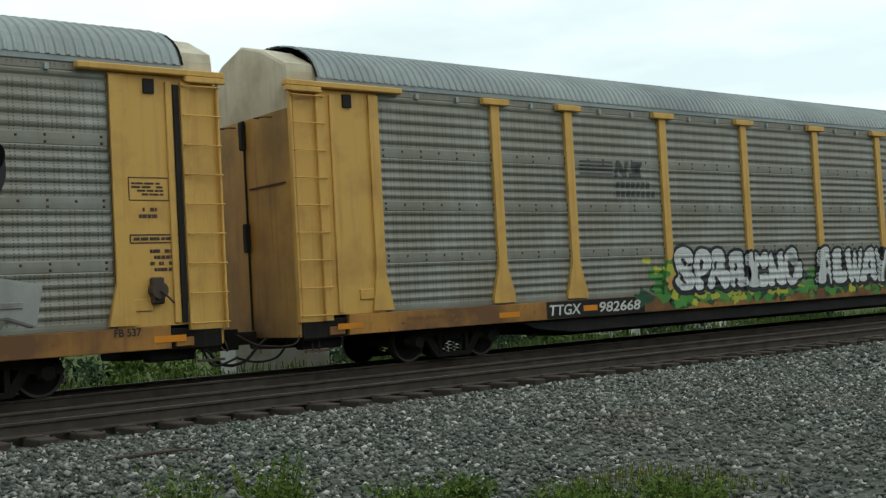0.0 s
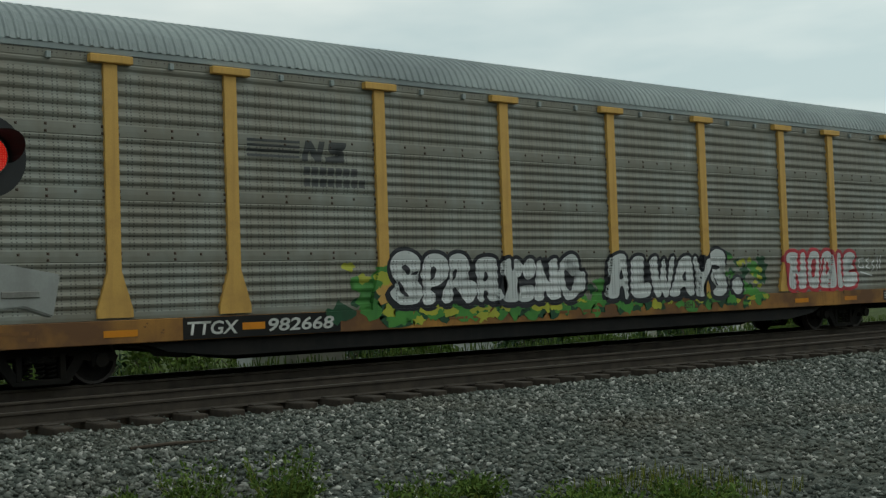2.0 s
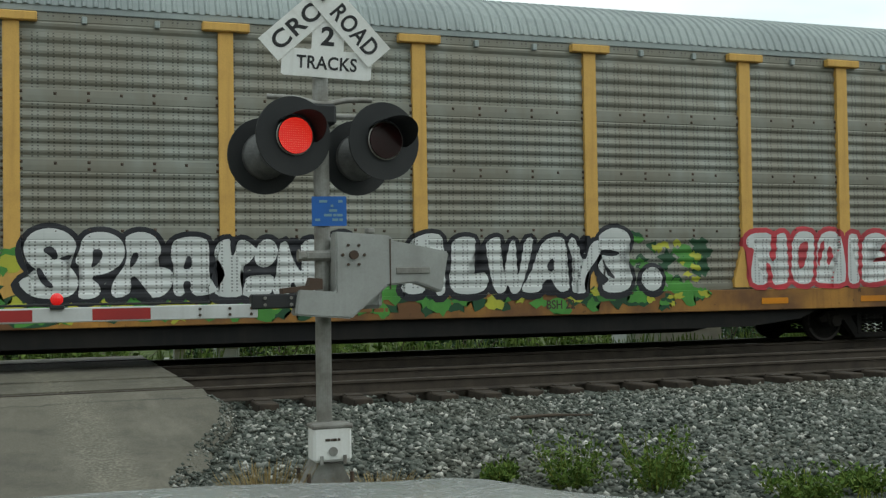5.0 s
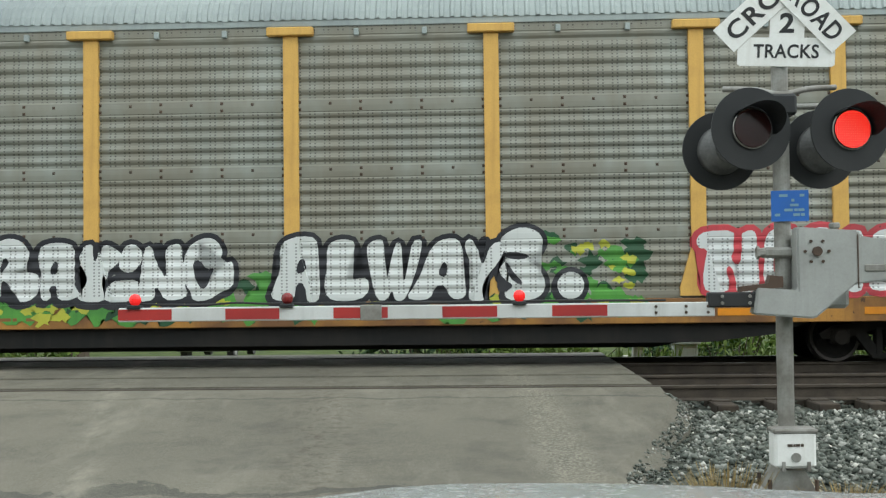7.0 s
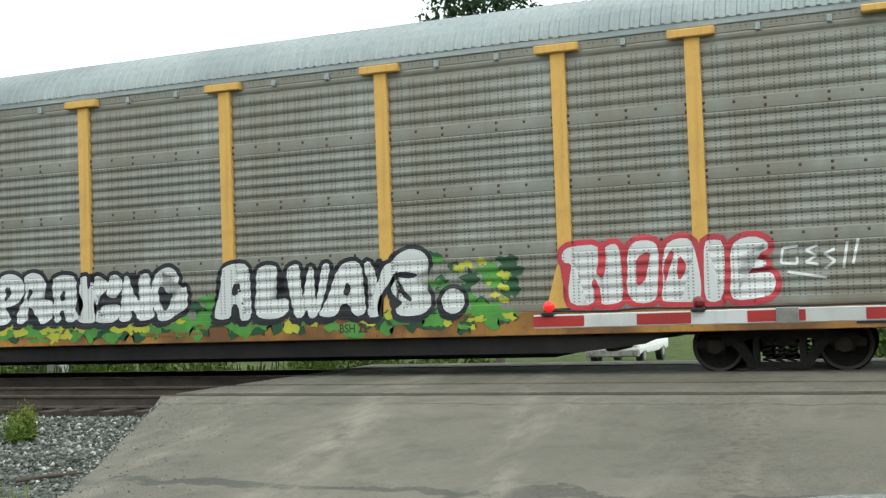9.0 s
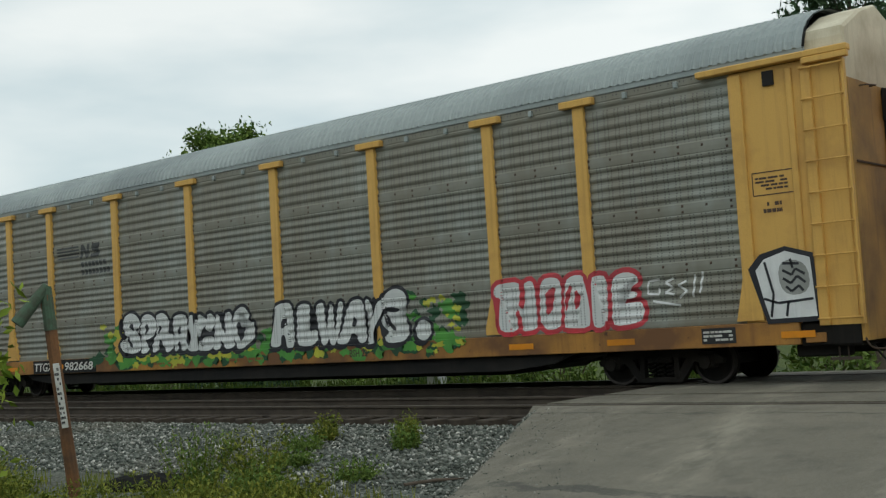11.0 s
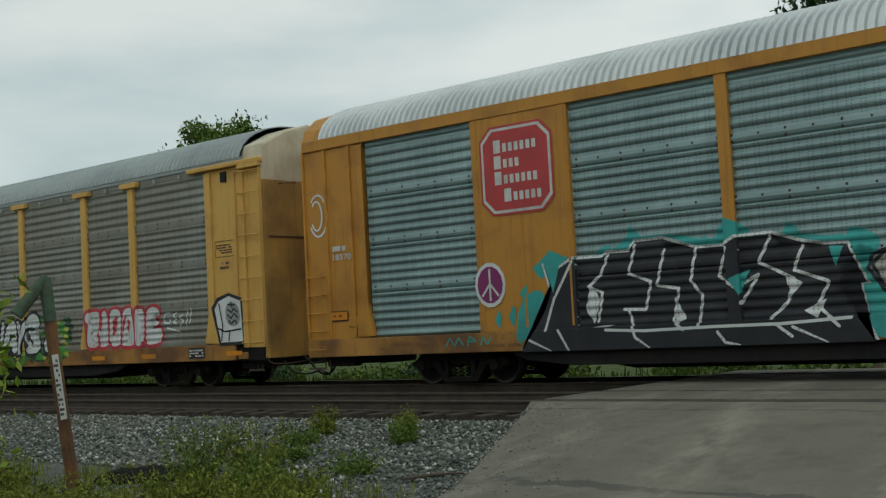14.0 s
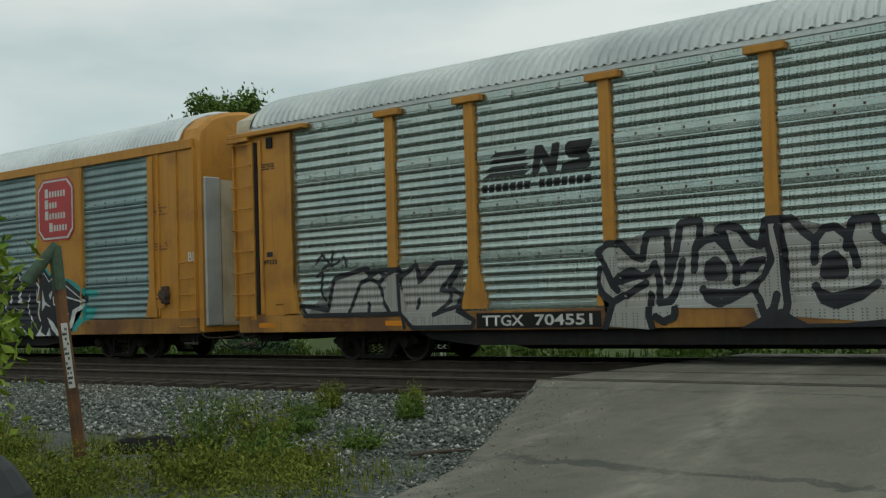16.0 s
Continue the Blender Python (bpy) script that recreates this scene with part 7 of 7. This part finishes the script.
def grass_patch(x0, x1, y0, y1, count, h, mat, seed, label, wide=0.006):
    q = random.Random(seed)
    lines = []
    for i in range(count):
        x, y = q.uniform(x0, x1), q.uniform(y0, y1)
        l, r = road_x(y)
        if l - 0.25 < x < r + 0.25:
            continue
        if noise.noise((x * 0.9, y * 0.9, seed)) < -0.12:
            continue
        z = ground_z(x, y)
        hh = h * q.uniform(0.4, 1.1)
        lines.append(((x, y, z - 0.02), (x + q.uniform(-0.3, 0.3) * hh, y + q.uniform(-0.3, 0.3) * hh, z + hh)))
    return tagged(new("grass", stems_mesh("grass", lines, wide, mat)), label, "grass", kind="stuff")


grass_patch(-14.5, -7.2, 4.5, 8.2, 3600, 0.17, M_WEED, 5, "short yellow-green grass along the verge")
def verge_weeds(seed):
    """Low leafy growth in uneven clumps along the verge."""
    q = random.Random(seed)
    pts = []
    for i in range(1500):
        x, y = q.uniform(-13.8, -7.0), q.uniform(4.4, 7.6)
        l, r = road_x(y)
        n = noise.noise((x * 0.7, y * 0.7, 3.1))
        if x > l - 0.35 or (x < -9.7 and y > 6.7) or n < -0.25 + 0.5 * max(0.0, y - 6.6):
            continue
        h = 0.10 + 0.22 * max(0.0, n + 0.3) * q.uniform(0.6, 1.3)
        z = ground_z(x, y)
        for k in range(19):
            pts.append((x + q.gauss(0, 0.09), y + q.gauss(0, 0.09), z + h * q.uniform(0.1, 1.1)))
    return tagged(new("verge_weeds", leaf_cloud("verge_weeds", pts, 0.04, M_WEED, seed, -0.5, 1)), "low yellow-green weeds covering the verge", "weeds", kind="stuff")


verge_weeds(15)
grass_patch(5.4, 7.6, 5.4, 6.8, 600, 0.13, M_WEED, 6, "short yellow-green grass along the verge")
grass_patch(-45, 45, 20.8, 28, 30000, 0.45, M_LEAF, 7, "green grass bank behind the tracks", 0.022)


def bush(x, y, h, w, seed, mat, label):
    q = random.Random(seed)
    z = ground_z(x, y)
    t = empty("bush", pose(x, y, z))
    tagged(t, label, "bush", "bushes behind the tracks")
    lines, pts = [], []
    for i in range(16):
        a, r = q.uniform(0, 6.283), w * q.uniform(0.3, 1)
        lines.append(((0.2 * r * math.cos(a), 0.2 * r * math.sin(a), -0.05), (r * math.cos(a), r * math.sin(a), h * q.uniform(0.5, 0.95))))
    for i in range(800):
        a, e, r = q.uniform(0, 6.283), q.uniform(0, 1), q.uniform(0.55, 1.0) ** 0.5
        pts.append((w * r * math.cos(a) * (1 - 0.5 * e), w * r * math.sin(a) * (1 - 0.5 * e), h * e * r))
    tagged(part("branches", stems_mesh("branches", lines, 0.03, M_BARK), None, t), kind="stuff")
    tagged(part("leaves", leaf_cloud("leaves", pts, 0.20, mat, seed, 0.2, 2), None, t), kind="stuff")
    return t


q = random.Random(77)
for i in range(40):
    x = -44 + i * 2.3 + q.uniform(-1, 1)
    if -10.5 < x < -2.5:
        continue
    bush(x, 28.5 + q.uniform(-2, 2.5), q.uniform(1.3, 2.4), q.uniform(1.4, 2.2), 300 + i, M_LEAF if i % 3 else M_DARKLEAF, "leafy green bush on the bank behind the tracks")


def tree(x, y, h, w, seed, mat, label, crown0=0.25, leaf=0.24, count=420):
    """Tapered trunk, limbs that fork, and leaf clumps round the limb ends with gaps between."""
    q = random.Random(seed)
    z = ground_z(x, y)
    t = empty("tree", pose(x, y, z))
    tagged(t, label, "tree", "trees behind the tracks")
    bm = bmesh.new()
    rod(bm, (0, 0, -0.1), (0.1, 0, h * 0.55), 0.03 * h * 0.75, 10, 0.012 * h)
    rod(bm, (0.1, 0, h * 0.55), (0.0, 0.1, h * 0.94), 0.012 * h, 8, 0.02)
    part("trunk", bm, M_BARK, t)
    lines, pts = [], []
    for i in range(30):
        f = crown0 + (0.97 - crown0) * i / 29
        a = i * 2.4 + q.uniform(-0.4, 0.4)
        r = w * math.sqrt(max(0.06, 1 - ((f - 0.62) / 0.44) ** 2)) * q.uniform(0.55, 1.1)
        base = (0, 0, h * (f - 0.08))
        tip = (r * math.cos(a), r * math.sin(a), h * min(1.0, f + 0.05))
        lines.append((base, tip))
        for k in range(count // 30):
            g = q.uniform(0.35, 1.05)
            s = 0.09 * w + 0.08
            pts.append((tip[0] * g + q.gauss(0, s), tip[1] * g + q.gauss(0, s), base[2] + (tip[2] - base[2]) * g + q.gauss(0, s)))
    tagged(part("limbs", stems_mesh("limbs", lines, 0.05, M_BARK), None, t), kind="stuff")
    tagged(part("crown", leaf_cloud("crown", pts, leaf, mat, seed, 0.2, 6), None, t), kind="stuff")
    return t


tree(-13.6, 38.0, 15.5, 2.6, 11, M_DARKLEAF, "tall dark green tree behind the train", 0.2, 0.22, 3600)
tree(-47.9, 40.0, 13.35, 3.1, 12, M_LEAF, "leafy green tree behind the train", 0.3, 0.27, 7500)
tree(-54.0, 40.0, 11.6, 2.0, 13, M_LEAF, "leafy green tree behind the train", 0.3, 0.24, 1400)


def backdrop_behind():
    """Plain unseen belt that closes the place away from the tracks, added to darken the train side and its reflections.
    """
    q = random.Random(31)
    vs, fs = [], []
    n = 80
    for i in range(n + 1):
        a = math.radians(185 + 170 * i / n)
        x, y = 46 * math.cos(a) * 1.5, 4 + 34 * math.sin(a)
        h = 8.5 + 2.2 * noise.noise((i * 0.35, 1.0, 0)) + q.uniform(-0.5, 0.5)
        vs += [(x, y, -1.2), (x, y, h), (x * 1.04, y * 1.04, h - 0.4), (x * 1.04, y * 1.04, -1.2)]
    for i in range(n):
        for k in range(3):
            fs.append((4 * i + k, 4 * i + k + 1, 4 * i + k + 5, 4 * i + k + 4))
    m = grime("dark_green_backdrop", (0.05, 0.075, 0.03), (0.025, 0.04, 0.018), 0.9, scale=0.6, streak=False)
    tagged(new("backdrop", mesh_of("backdrop", vs, fs, m)), "unseen dark green backdrop added to darken reflections in the train", "trees", kind="structure")


backdrop_behind()


def sapling():
    """Broad-leaved sapling close to the road, its leaves hanging into view."""
    t = empty("sapling", pose(-8.25, 4.15, ground_z(-8.25, 4.15)))
    tagged(t, "broad-leaved green sapling beside the road", "sapling")
    q = random.Random(9)
    bm = bmesh.new()
    rod(bm, (0, 0, -0.05), (0.05, 0, 2.5), 0.035, 8, 0.012)
    part("stem", bm, M_BARK, t)
    pts, lines = [], []
    for i in range(34):
        a, z = q.uniform(0, 6.283), q.uniform(0.75, 2.2)
        r = 0.50 * math.sin(math.pi * (z - 0.5) / 2.2) * q.uniform(0.6, 1.1)
        lines.append(((0.02, 0, z - 0.12), (r * math.cos(a), r * math.sin(a), z)))
        for k in range(9):
            g = q.uniform(0.4, 1.1)
            pts.append((r * g * math.cos(a) + q.gauss(0, 0.07), r * g * math.sin(a) + q.gauss(0, 0.07), z + q.gauss(0, 0.08)))
    tagged(part("twigs", stems_mesh("twigs", lines, 0.008, M_BARK), None, t), kind="stuff")
    tagged(part("leaves", leaf_cloud("leaves", pts, 0.115, M_BROAD, 9, 0.5, 4), None, t), kind="stuff")


sapling()


# ---------------------------------------------------------------- things behind the tracks
def relay_cabinet(x, y, w, d, h, label, mat=M_BOXGREY):
    z = ground_z(x, y)
    c = part("body", boxed(-w / 2, w / 2, -d / 2, d / 2, 0.0, h, 0.02), mat)
    t = empty("signal_cabinet", pose(x, y, z))
    tagged(t, label, "cabinet", "signal cabinets behind the tracks")
    c.parent = t
    part("roof", boxed(-w / 2 - 0.05, w / 2 + 0.05, -d / 2 - 0.05, d / 2 + 0.05, h, h + 0.05, 0.01), mat, t)
    dr = part("door", boxed(-w / 2 + 0.06, w / 2 - 0.06, -d / 2 - 0.02, -d / 2, 0.1, h - 0.08, 0.005), mat, t)
    part("handle", boxed(0.1, 0.13, -d / 2 - 0.05, -d / 2 - 0.02, h * 0.45, h * 0.6), M_GALV, dr)
    part("plinth", boxed(-w / 2 - 0.04, w / 2 + 0.04, -d / 2 - 0.04, d / 2 + 0.04, -0.12, 0.02), M_CONC, t)
    return t


relay_cabinet(12.6, 22.5, 0.95, 0.7, 1.75, "pale grey signal cabinet behind the tracks")
relay_cabinet(14.0, 23.2, 1.7, 1.0, 1.9, "dull grey signal hut behind the tracks", M_CONC)
relay_cabinet(3.65, 22.5, 0.45, 0.3, 0.62, "small grey junction cabinet behind the tracks")
relay_cabinet(2.78, 22.6, 0.22, 0.2, 0.60, "small pale marker box behind the tracks", M_CONC)
relay_cabinet(3.5, 30.5, 0.35, 0.3, 0.75, "small pale box beside the far road", M_CONC)
relay_cabinet(-19.6, 23.0, 0.40, 0.35, 0.75, "small grey pedestal box behind the tracks")


def white_post(x, y, h):
    bm = bmesh.new()
    rod(bm, (0, 0, -0.1), (0, 0, h), 0.16, 12)
    t = part("post", bm, M_WHITE)
    o = empty("bollard", pose(x, y, ground_z(x, y)))
    tagged(o, "round white bollard behind the tracks", "bollard", "white bollards")
    t.parent = o
    bm = bmesh.new()
    rod(bm, (0, 0, h), (0, 0, h + 0.06), 0.17, 12, 0.1)
    part("cap", bm, M_WHITE, o)


white_post(25.4, 22.8, 1.0)
white_post(29.3, 22.6, 1.0)


def long_shed(x0, x1, y, h):
    """Low pale building behind the tracks with a row of windows."""
    t = empty("low_building", pose((x0 + x1) / 2, y, ground_z(x0, y)))
    tagged(t, "low pale grey building with windows far behind tracks", "building")
    w = (x1 - x0) / 2
    part("wall", boxed(-w, w, 0, 6, -0.2, h), M_BOXGREY, t)
    part("roof", boxed(-w - 0.3, w + 0.3, -0.4, 6.4, h, h + 0.18, 0.02), M_CONC, t)
    n = int((x1 - x0) / 2.2)
    for i in range(n):
        x = -w + 1.0 + i * 2.2
        f = part("window", boxed(x, x + 1.3, -0.05, 0.02, 0.7, 1.7), M_WHITE, t)
        part("pane", boxed(x + 0.06, x + 1.24, -0.06, -0.045, 0.76, 1.64), M_GLASS, f)


long_shed(27.0, 52.0, 37.0, 2.4)


def pickup(x, y, label):
    """White pickup that waits on the far side; seen low between the cars."""
    t = empty("pickup_truck", pose(x, y, road_z(y)))
    tagged(t, label, "truck")
    bm = bmesh.new()
    prism(bm, [(-0.95, 0.42), (0.95, 0.42), (0.98, 0.7), (0.92, 1.05), (-0.92, 1.05), (-0.98, 0.7)], -2.6, 2.6)
    prism(bm, [(-0.90, 1.05), (0.90, 1.05), (0.74, 1.78), (-0.74, 1.78)], -0.6, 1.4)
    bmesh.ops.bevel(bm, geom=bm.edges[:], offset=0.05, segments=2, affect="EDGES")
    b = part("body", bm, M_WHITE, t)
    part("bumper", boxed(-0.97, 0.97, -2.72, -2.5, 0.36, 0.62, 0.04), M_GALV, b)
    part("grille", boxed(-0.55, 0.55, -2.63, -2.58, 0.66, 0.94, 0.02), M_LAMPBLK, b)
    for s in (-1, 1):
        part("headlight", boxed(s * 0.75 - 0.15, s * 0.75 + 0.15, -2.64, -2.57, 0.70, 0.92, 0.03), M_PALE, b)
        for yy in (-1.7, 1.6):
            bm = bmesh.new()
            rod(bm, (s * 0.72, yy, 0.38), (s * 0.96, yy, 0.38), 0.38, 20)
            wv = part("wheel", bm, M_HOSE, t)
            bm = bmesh.new()
            rod(bm, (s * 0.955, yy, 0.38), (s * 0.972, yy, 0.38), 0.2, 14)
            part("rim", bm, M_GALV, wv)
    part("windscreen", boxed(-0.7, 0.7, -0.66, -0.55, 1.12, 1.7, 0.01), M_GLASS, b)


pickup(-10.22, 43.6, "white pickup truck waiting on the far side of the crossing")


# ---------------------------------------------------------------- scrap and rubbish by the track
def rubber_scrap():
    bm = bmesh.new()
    bmesh.ops.create_icosphere(bm, subdivisions=3, radius=1.0)
    for v in bm.verts:
        v.co = (v.co.x * 0.60, v.co.y * 0.36, max(-0.1, v.co.z) * 0.13 * (1 + 0.4 * noise.noise(v.co * 3)))
    o = part("rubber_mat", bm, M_MAT)
    o.location = (-11.15, 7.95, ground_z(-11.15, 7.95) + 0.02)
    o.rotation_euler = (0, 0, 0.6)
    tagged(o, "crumpled black rubber mat lying on the gravel", "rubber mat")


rubber_scrap()


def stick(x, y, l, a, seed):
    bm = bmesh.new()
    rod(bm, (-l / 2, 0, 0), (0, 0.03, 0.01), 0.018, 6)
    rod(bm, (0, 0.03, 0.01), (l / 2, 0, 0.0), 0.018, 6, 0.008)
    o = part("stick", bm, M_BARK)
    o.location = (x, y, ground_z(x, y) + 0.05)
    o.rotation_euler = (0, 0, a)
    tagged(o, "dead brown branch lying on the gravel", "stick")


stick(5.2, 11.2, 0.9, -0.15, 1)
stick(-7.75, 9.0, 0.7, 1.0, 2)


# ---------------------------------------------------------------- sleepers and ballast
def sleepers():
    bm = boxed(-0.115, 0.115, -1.30, 1.30, -0.36, -0.165, 0.012)
    me = bpy.data.meshes.new("sleeper")
    bm.to_mesh(me)
    bm.free()
    me.materials.append(M_TIE)
    q = random.Random(6)
    for c in (NEAR_C, FAR_C):
        bed = empty("track_bed_near" if c == NEAR_C else "track_bed_far", pose(0, c, 0))
        tagged(bed, "row of weathered wooden sleepers under the rails", "sleepers", kind="structure")
        lim = 34.0 if c == NEAR_C else 30.0
        x = -lim
        while x < lim:
            if not (ROAD_L - 0.1 < x < ROAD_R + 0.1):
                o = part("sleeper", me, None, bed)
                o.matrix_basis = pose(x + q.uniform(-0.03, 0.03), q.uniform(-0.06, 0.06), q.uniform(-0.008, 0.006), 0, 0, q.uniform(-1.0, 1.0))
            x += 0.53
    plate = boxed(-0.10, 0.10, -0.17, 0.17, -0.168, -0.148, 0.006)
    pm = bpy.data.meshes.new("tie_plate")
    plate.to_mesh(pm)
    plate.free()
    pm.materials.append(M_RAILSIDE)
    for ob in [o for o in scene.objects if o.name.startswith("sleeper") and o.parent.name.startswith("track_bed_near")]:
        o = part("tie_plate", pm, None, ob)
        o.location = (0, -0.755, 0)


sleepers()


def surface_z(x, y):
    """Height of the road or of the ground beside it."""
    l, r = road_x(y)
    e = min(x - l, r - x)
    if e < 0:
        return ground_z(x, y)
    return road_z(y) - 0.13 * max(0.0, 1 - e / 0.22) - 0.012


def ballast():
    """Broken stones: squashed eight-sided lumps with uneven corners, joined."""
    q = np.random.RandomState(12)
    spots = []

    def strew(x0, x1, y0, y1, density, lo, hi):
        n = int((x1 - x0) * (y1 - y0) * density)
        x, y = q.uniform(x0, x1, n), q.uniform(y0, y1, n)
        for a, b in zip(x, y):
            l, r = road_x(b)
            if l - 0.15 < a < r + 0.1:
                continue
            spots.append((a, b, q.uniform(lo, hi)))

    strew(1.6, 16.0, 9.2, 12.82, 400, 0.013, 0.042)
    strew(16.0, 34.0, 9.2, 12.82, 130, 0.025, 0.055)
    strew(1.2, 22.0, 7.0, 9.2, 240, 0.012, 0.038)
    strew(4.5, 24.0, 4.4, 7.0, 200, 0.012, 0.036)
    strew(-22.0, -7.5, 8.6, 12.82, 330, 0.014, 0.037)
    strew(-36.0, -22.0, 9.0, 12.82, 80, 0.028, 0.055)
    strew(-34.0, 34.0, 13.2, 19.8, 42, 0.025, 0.05)
    strew(-9.5, -7.0, 7.6, 8.6, 120, 0.012, 0.035)
    for k in range(5200):
        b = q.uniform(4.5, 12.7)
        l, r = road_x(b)
        a = l - abs(q.normal(0, 0.22)) + 0.16 if k % 2 else r + abs(q.normal(0, 0.2)) - 0.14
        spots.append((a, b, q.uniform(0.006, 0.024)))
    for k in range(900):
        b = q.uniform(6.0, 12.7)
        l, r = road_x(b)
        spots.append((l + abs(q.normal(0, 0.8)), b, q.uniform(0.004, 0.011)))
    base = np.array([(1, 0, 0), (-1, 0, 0), (0, 1, 0), (0, -1, 0), (0, 0, 1), (0, 0, -1)], float)
    tri = np.array([(0, 2, 4), (2, 1, 4), (1, 3, 4), (3, 0, 4), (2, 0, 5), (1, 2, 5), (3, 1, 5), (0, 3, 5)])
    n = len(spots)
    sp = np.array(spots)
    v = base[None] * q.uniform(0.6, 1.35, (n, 6, 1)) + q.uniform(-0.3, 0.3, (n, 6, 3))
    v *= sp[:, 2][:, None, None] * np.array((1.15, 1.0, 0.75))
    a = q.uniform(0, 6.283, n)
    t = q.uniform(-0.6, 0.6, n)
    c, s = np.cos(t)[:, None], np.sin(t)[:, None]
    x, z = v[:, :, 0] * c - v[:, :, 2] * s, v[:, :, 0] * s + v[:, :, 2] * c
    c, s = np.cos(a)[:, None], np.sin(a)[:, None]
    x, y = x * c - v[:, :, 1] * s, x * s + v[:, :, 1] * c
    g = np.array([surface_z(p[0], p[1]) for p in spots])
    lift = q.uniform(0.0, 0.03, n)
    out = np.stack([x + sp[:, 0][:, None], y + sp[:, 1][:, None], z + (g + lift)[:, None]], 2).reshape(-1, 3)
    faces = (tri[None] + (np.arange(n) * 6)[:, None, None]).reshape(-1, 3)
    me = bpy.data.meshes.new("ballast")
    me.vertices.add(len(out))
    me.vertices.foreach_set("co", out.ravel())
    me.loops.add(faces.size)
    me.loops.foreach_set("vertex_index", faces.ravel())
    me.polygons.add(len(faces))
    me.polygons.foreach_set("loop_start", np.arange(0, faces.size, 3))
    me.materials.append(M_STONE)
    me.update(calc_edges=True)
    return tagged(new("ballast", me), "crushed grey stone ballast beside the tracks", "ballast", kind="stuff")


ballast()


# ---------------------------------------------------------------- motion of the train
TRAVEL = [(0.0, 0.0), (0.5, -1.55), (1.0, -3.66), (1.5, -5.80), (2.0, -7.92), (2.5, -9.54), (3.0, -11.68), (3.5, -13.79), (4.0, -15.93), (4.5, -17.51),
          (5.0, -19.61), (5.2, -20.6), (7.5, -29.76), (8.2, -32.40), (9.0, -35.56), (11.3, -44.66), (11.5, -45.65), (12.0, -47.80), (12.5, -49.43),
          (13.0, -51.55), (13.5, -53.66), (14.0, -55.76), (14.07, -56.1), (14.13, -56.85), (14.5, -62.71), (15.0, -70.69), (15.5, -78.6), (16.0, -86.47)]


def travelled(t):
    return float(np.interp(t, [a for a, b in TRAVEL], [b for a, b in TRAVEL]))


FLASHES = [1.93, 4.3, 6.5, 8.7, 10.9, 13.1, 15.3]


def motions():
    for lens, lit, face in LENSES:
        if face > 90:
            continue
        a = 180 if lit else 0
        rows = [(0.0, pose(0, -0.0185, 0, 0, 0, a))]
        for t in FLASHES:
            rows += [(t + (k - 1) / 30, pose(0, -0.0185, 0, 0, 0, a + 60 * k)) for k in range(4)]
            a += 180
        walk(lens, rows + [(16.0, pose(0, -0.0185, 0, 0, 0, a))])
    for car, x in CARS:
        walk(car, [(t, pose(x + s, FAR_C, 0)) for t, s in TRAVEL])
    steps = [i / 30 for i in range(0, 420, 4)] + [i / 30 for i in range(420, 481)]
    for wheel, k in WHEELS:
        walk(wheel, [(t, pose(k, 0, 0.365, 0, math.degrees(travelled(t) / 0.365), 0)) for t in steps])


motions()
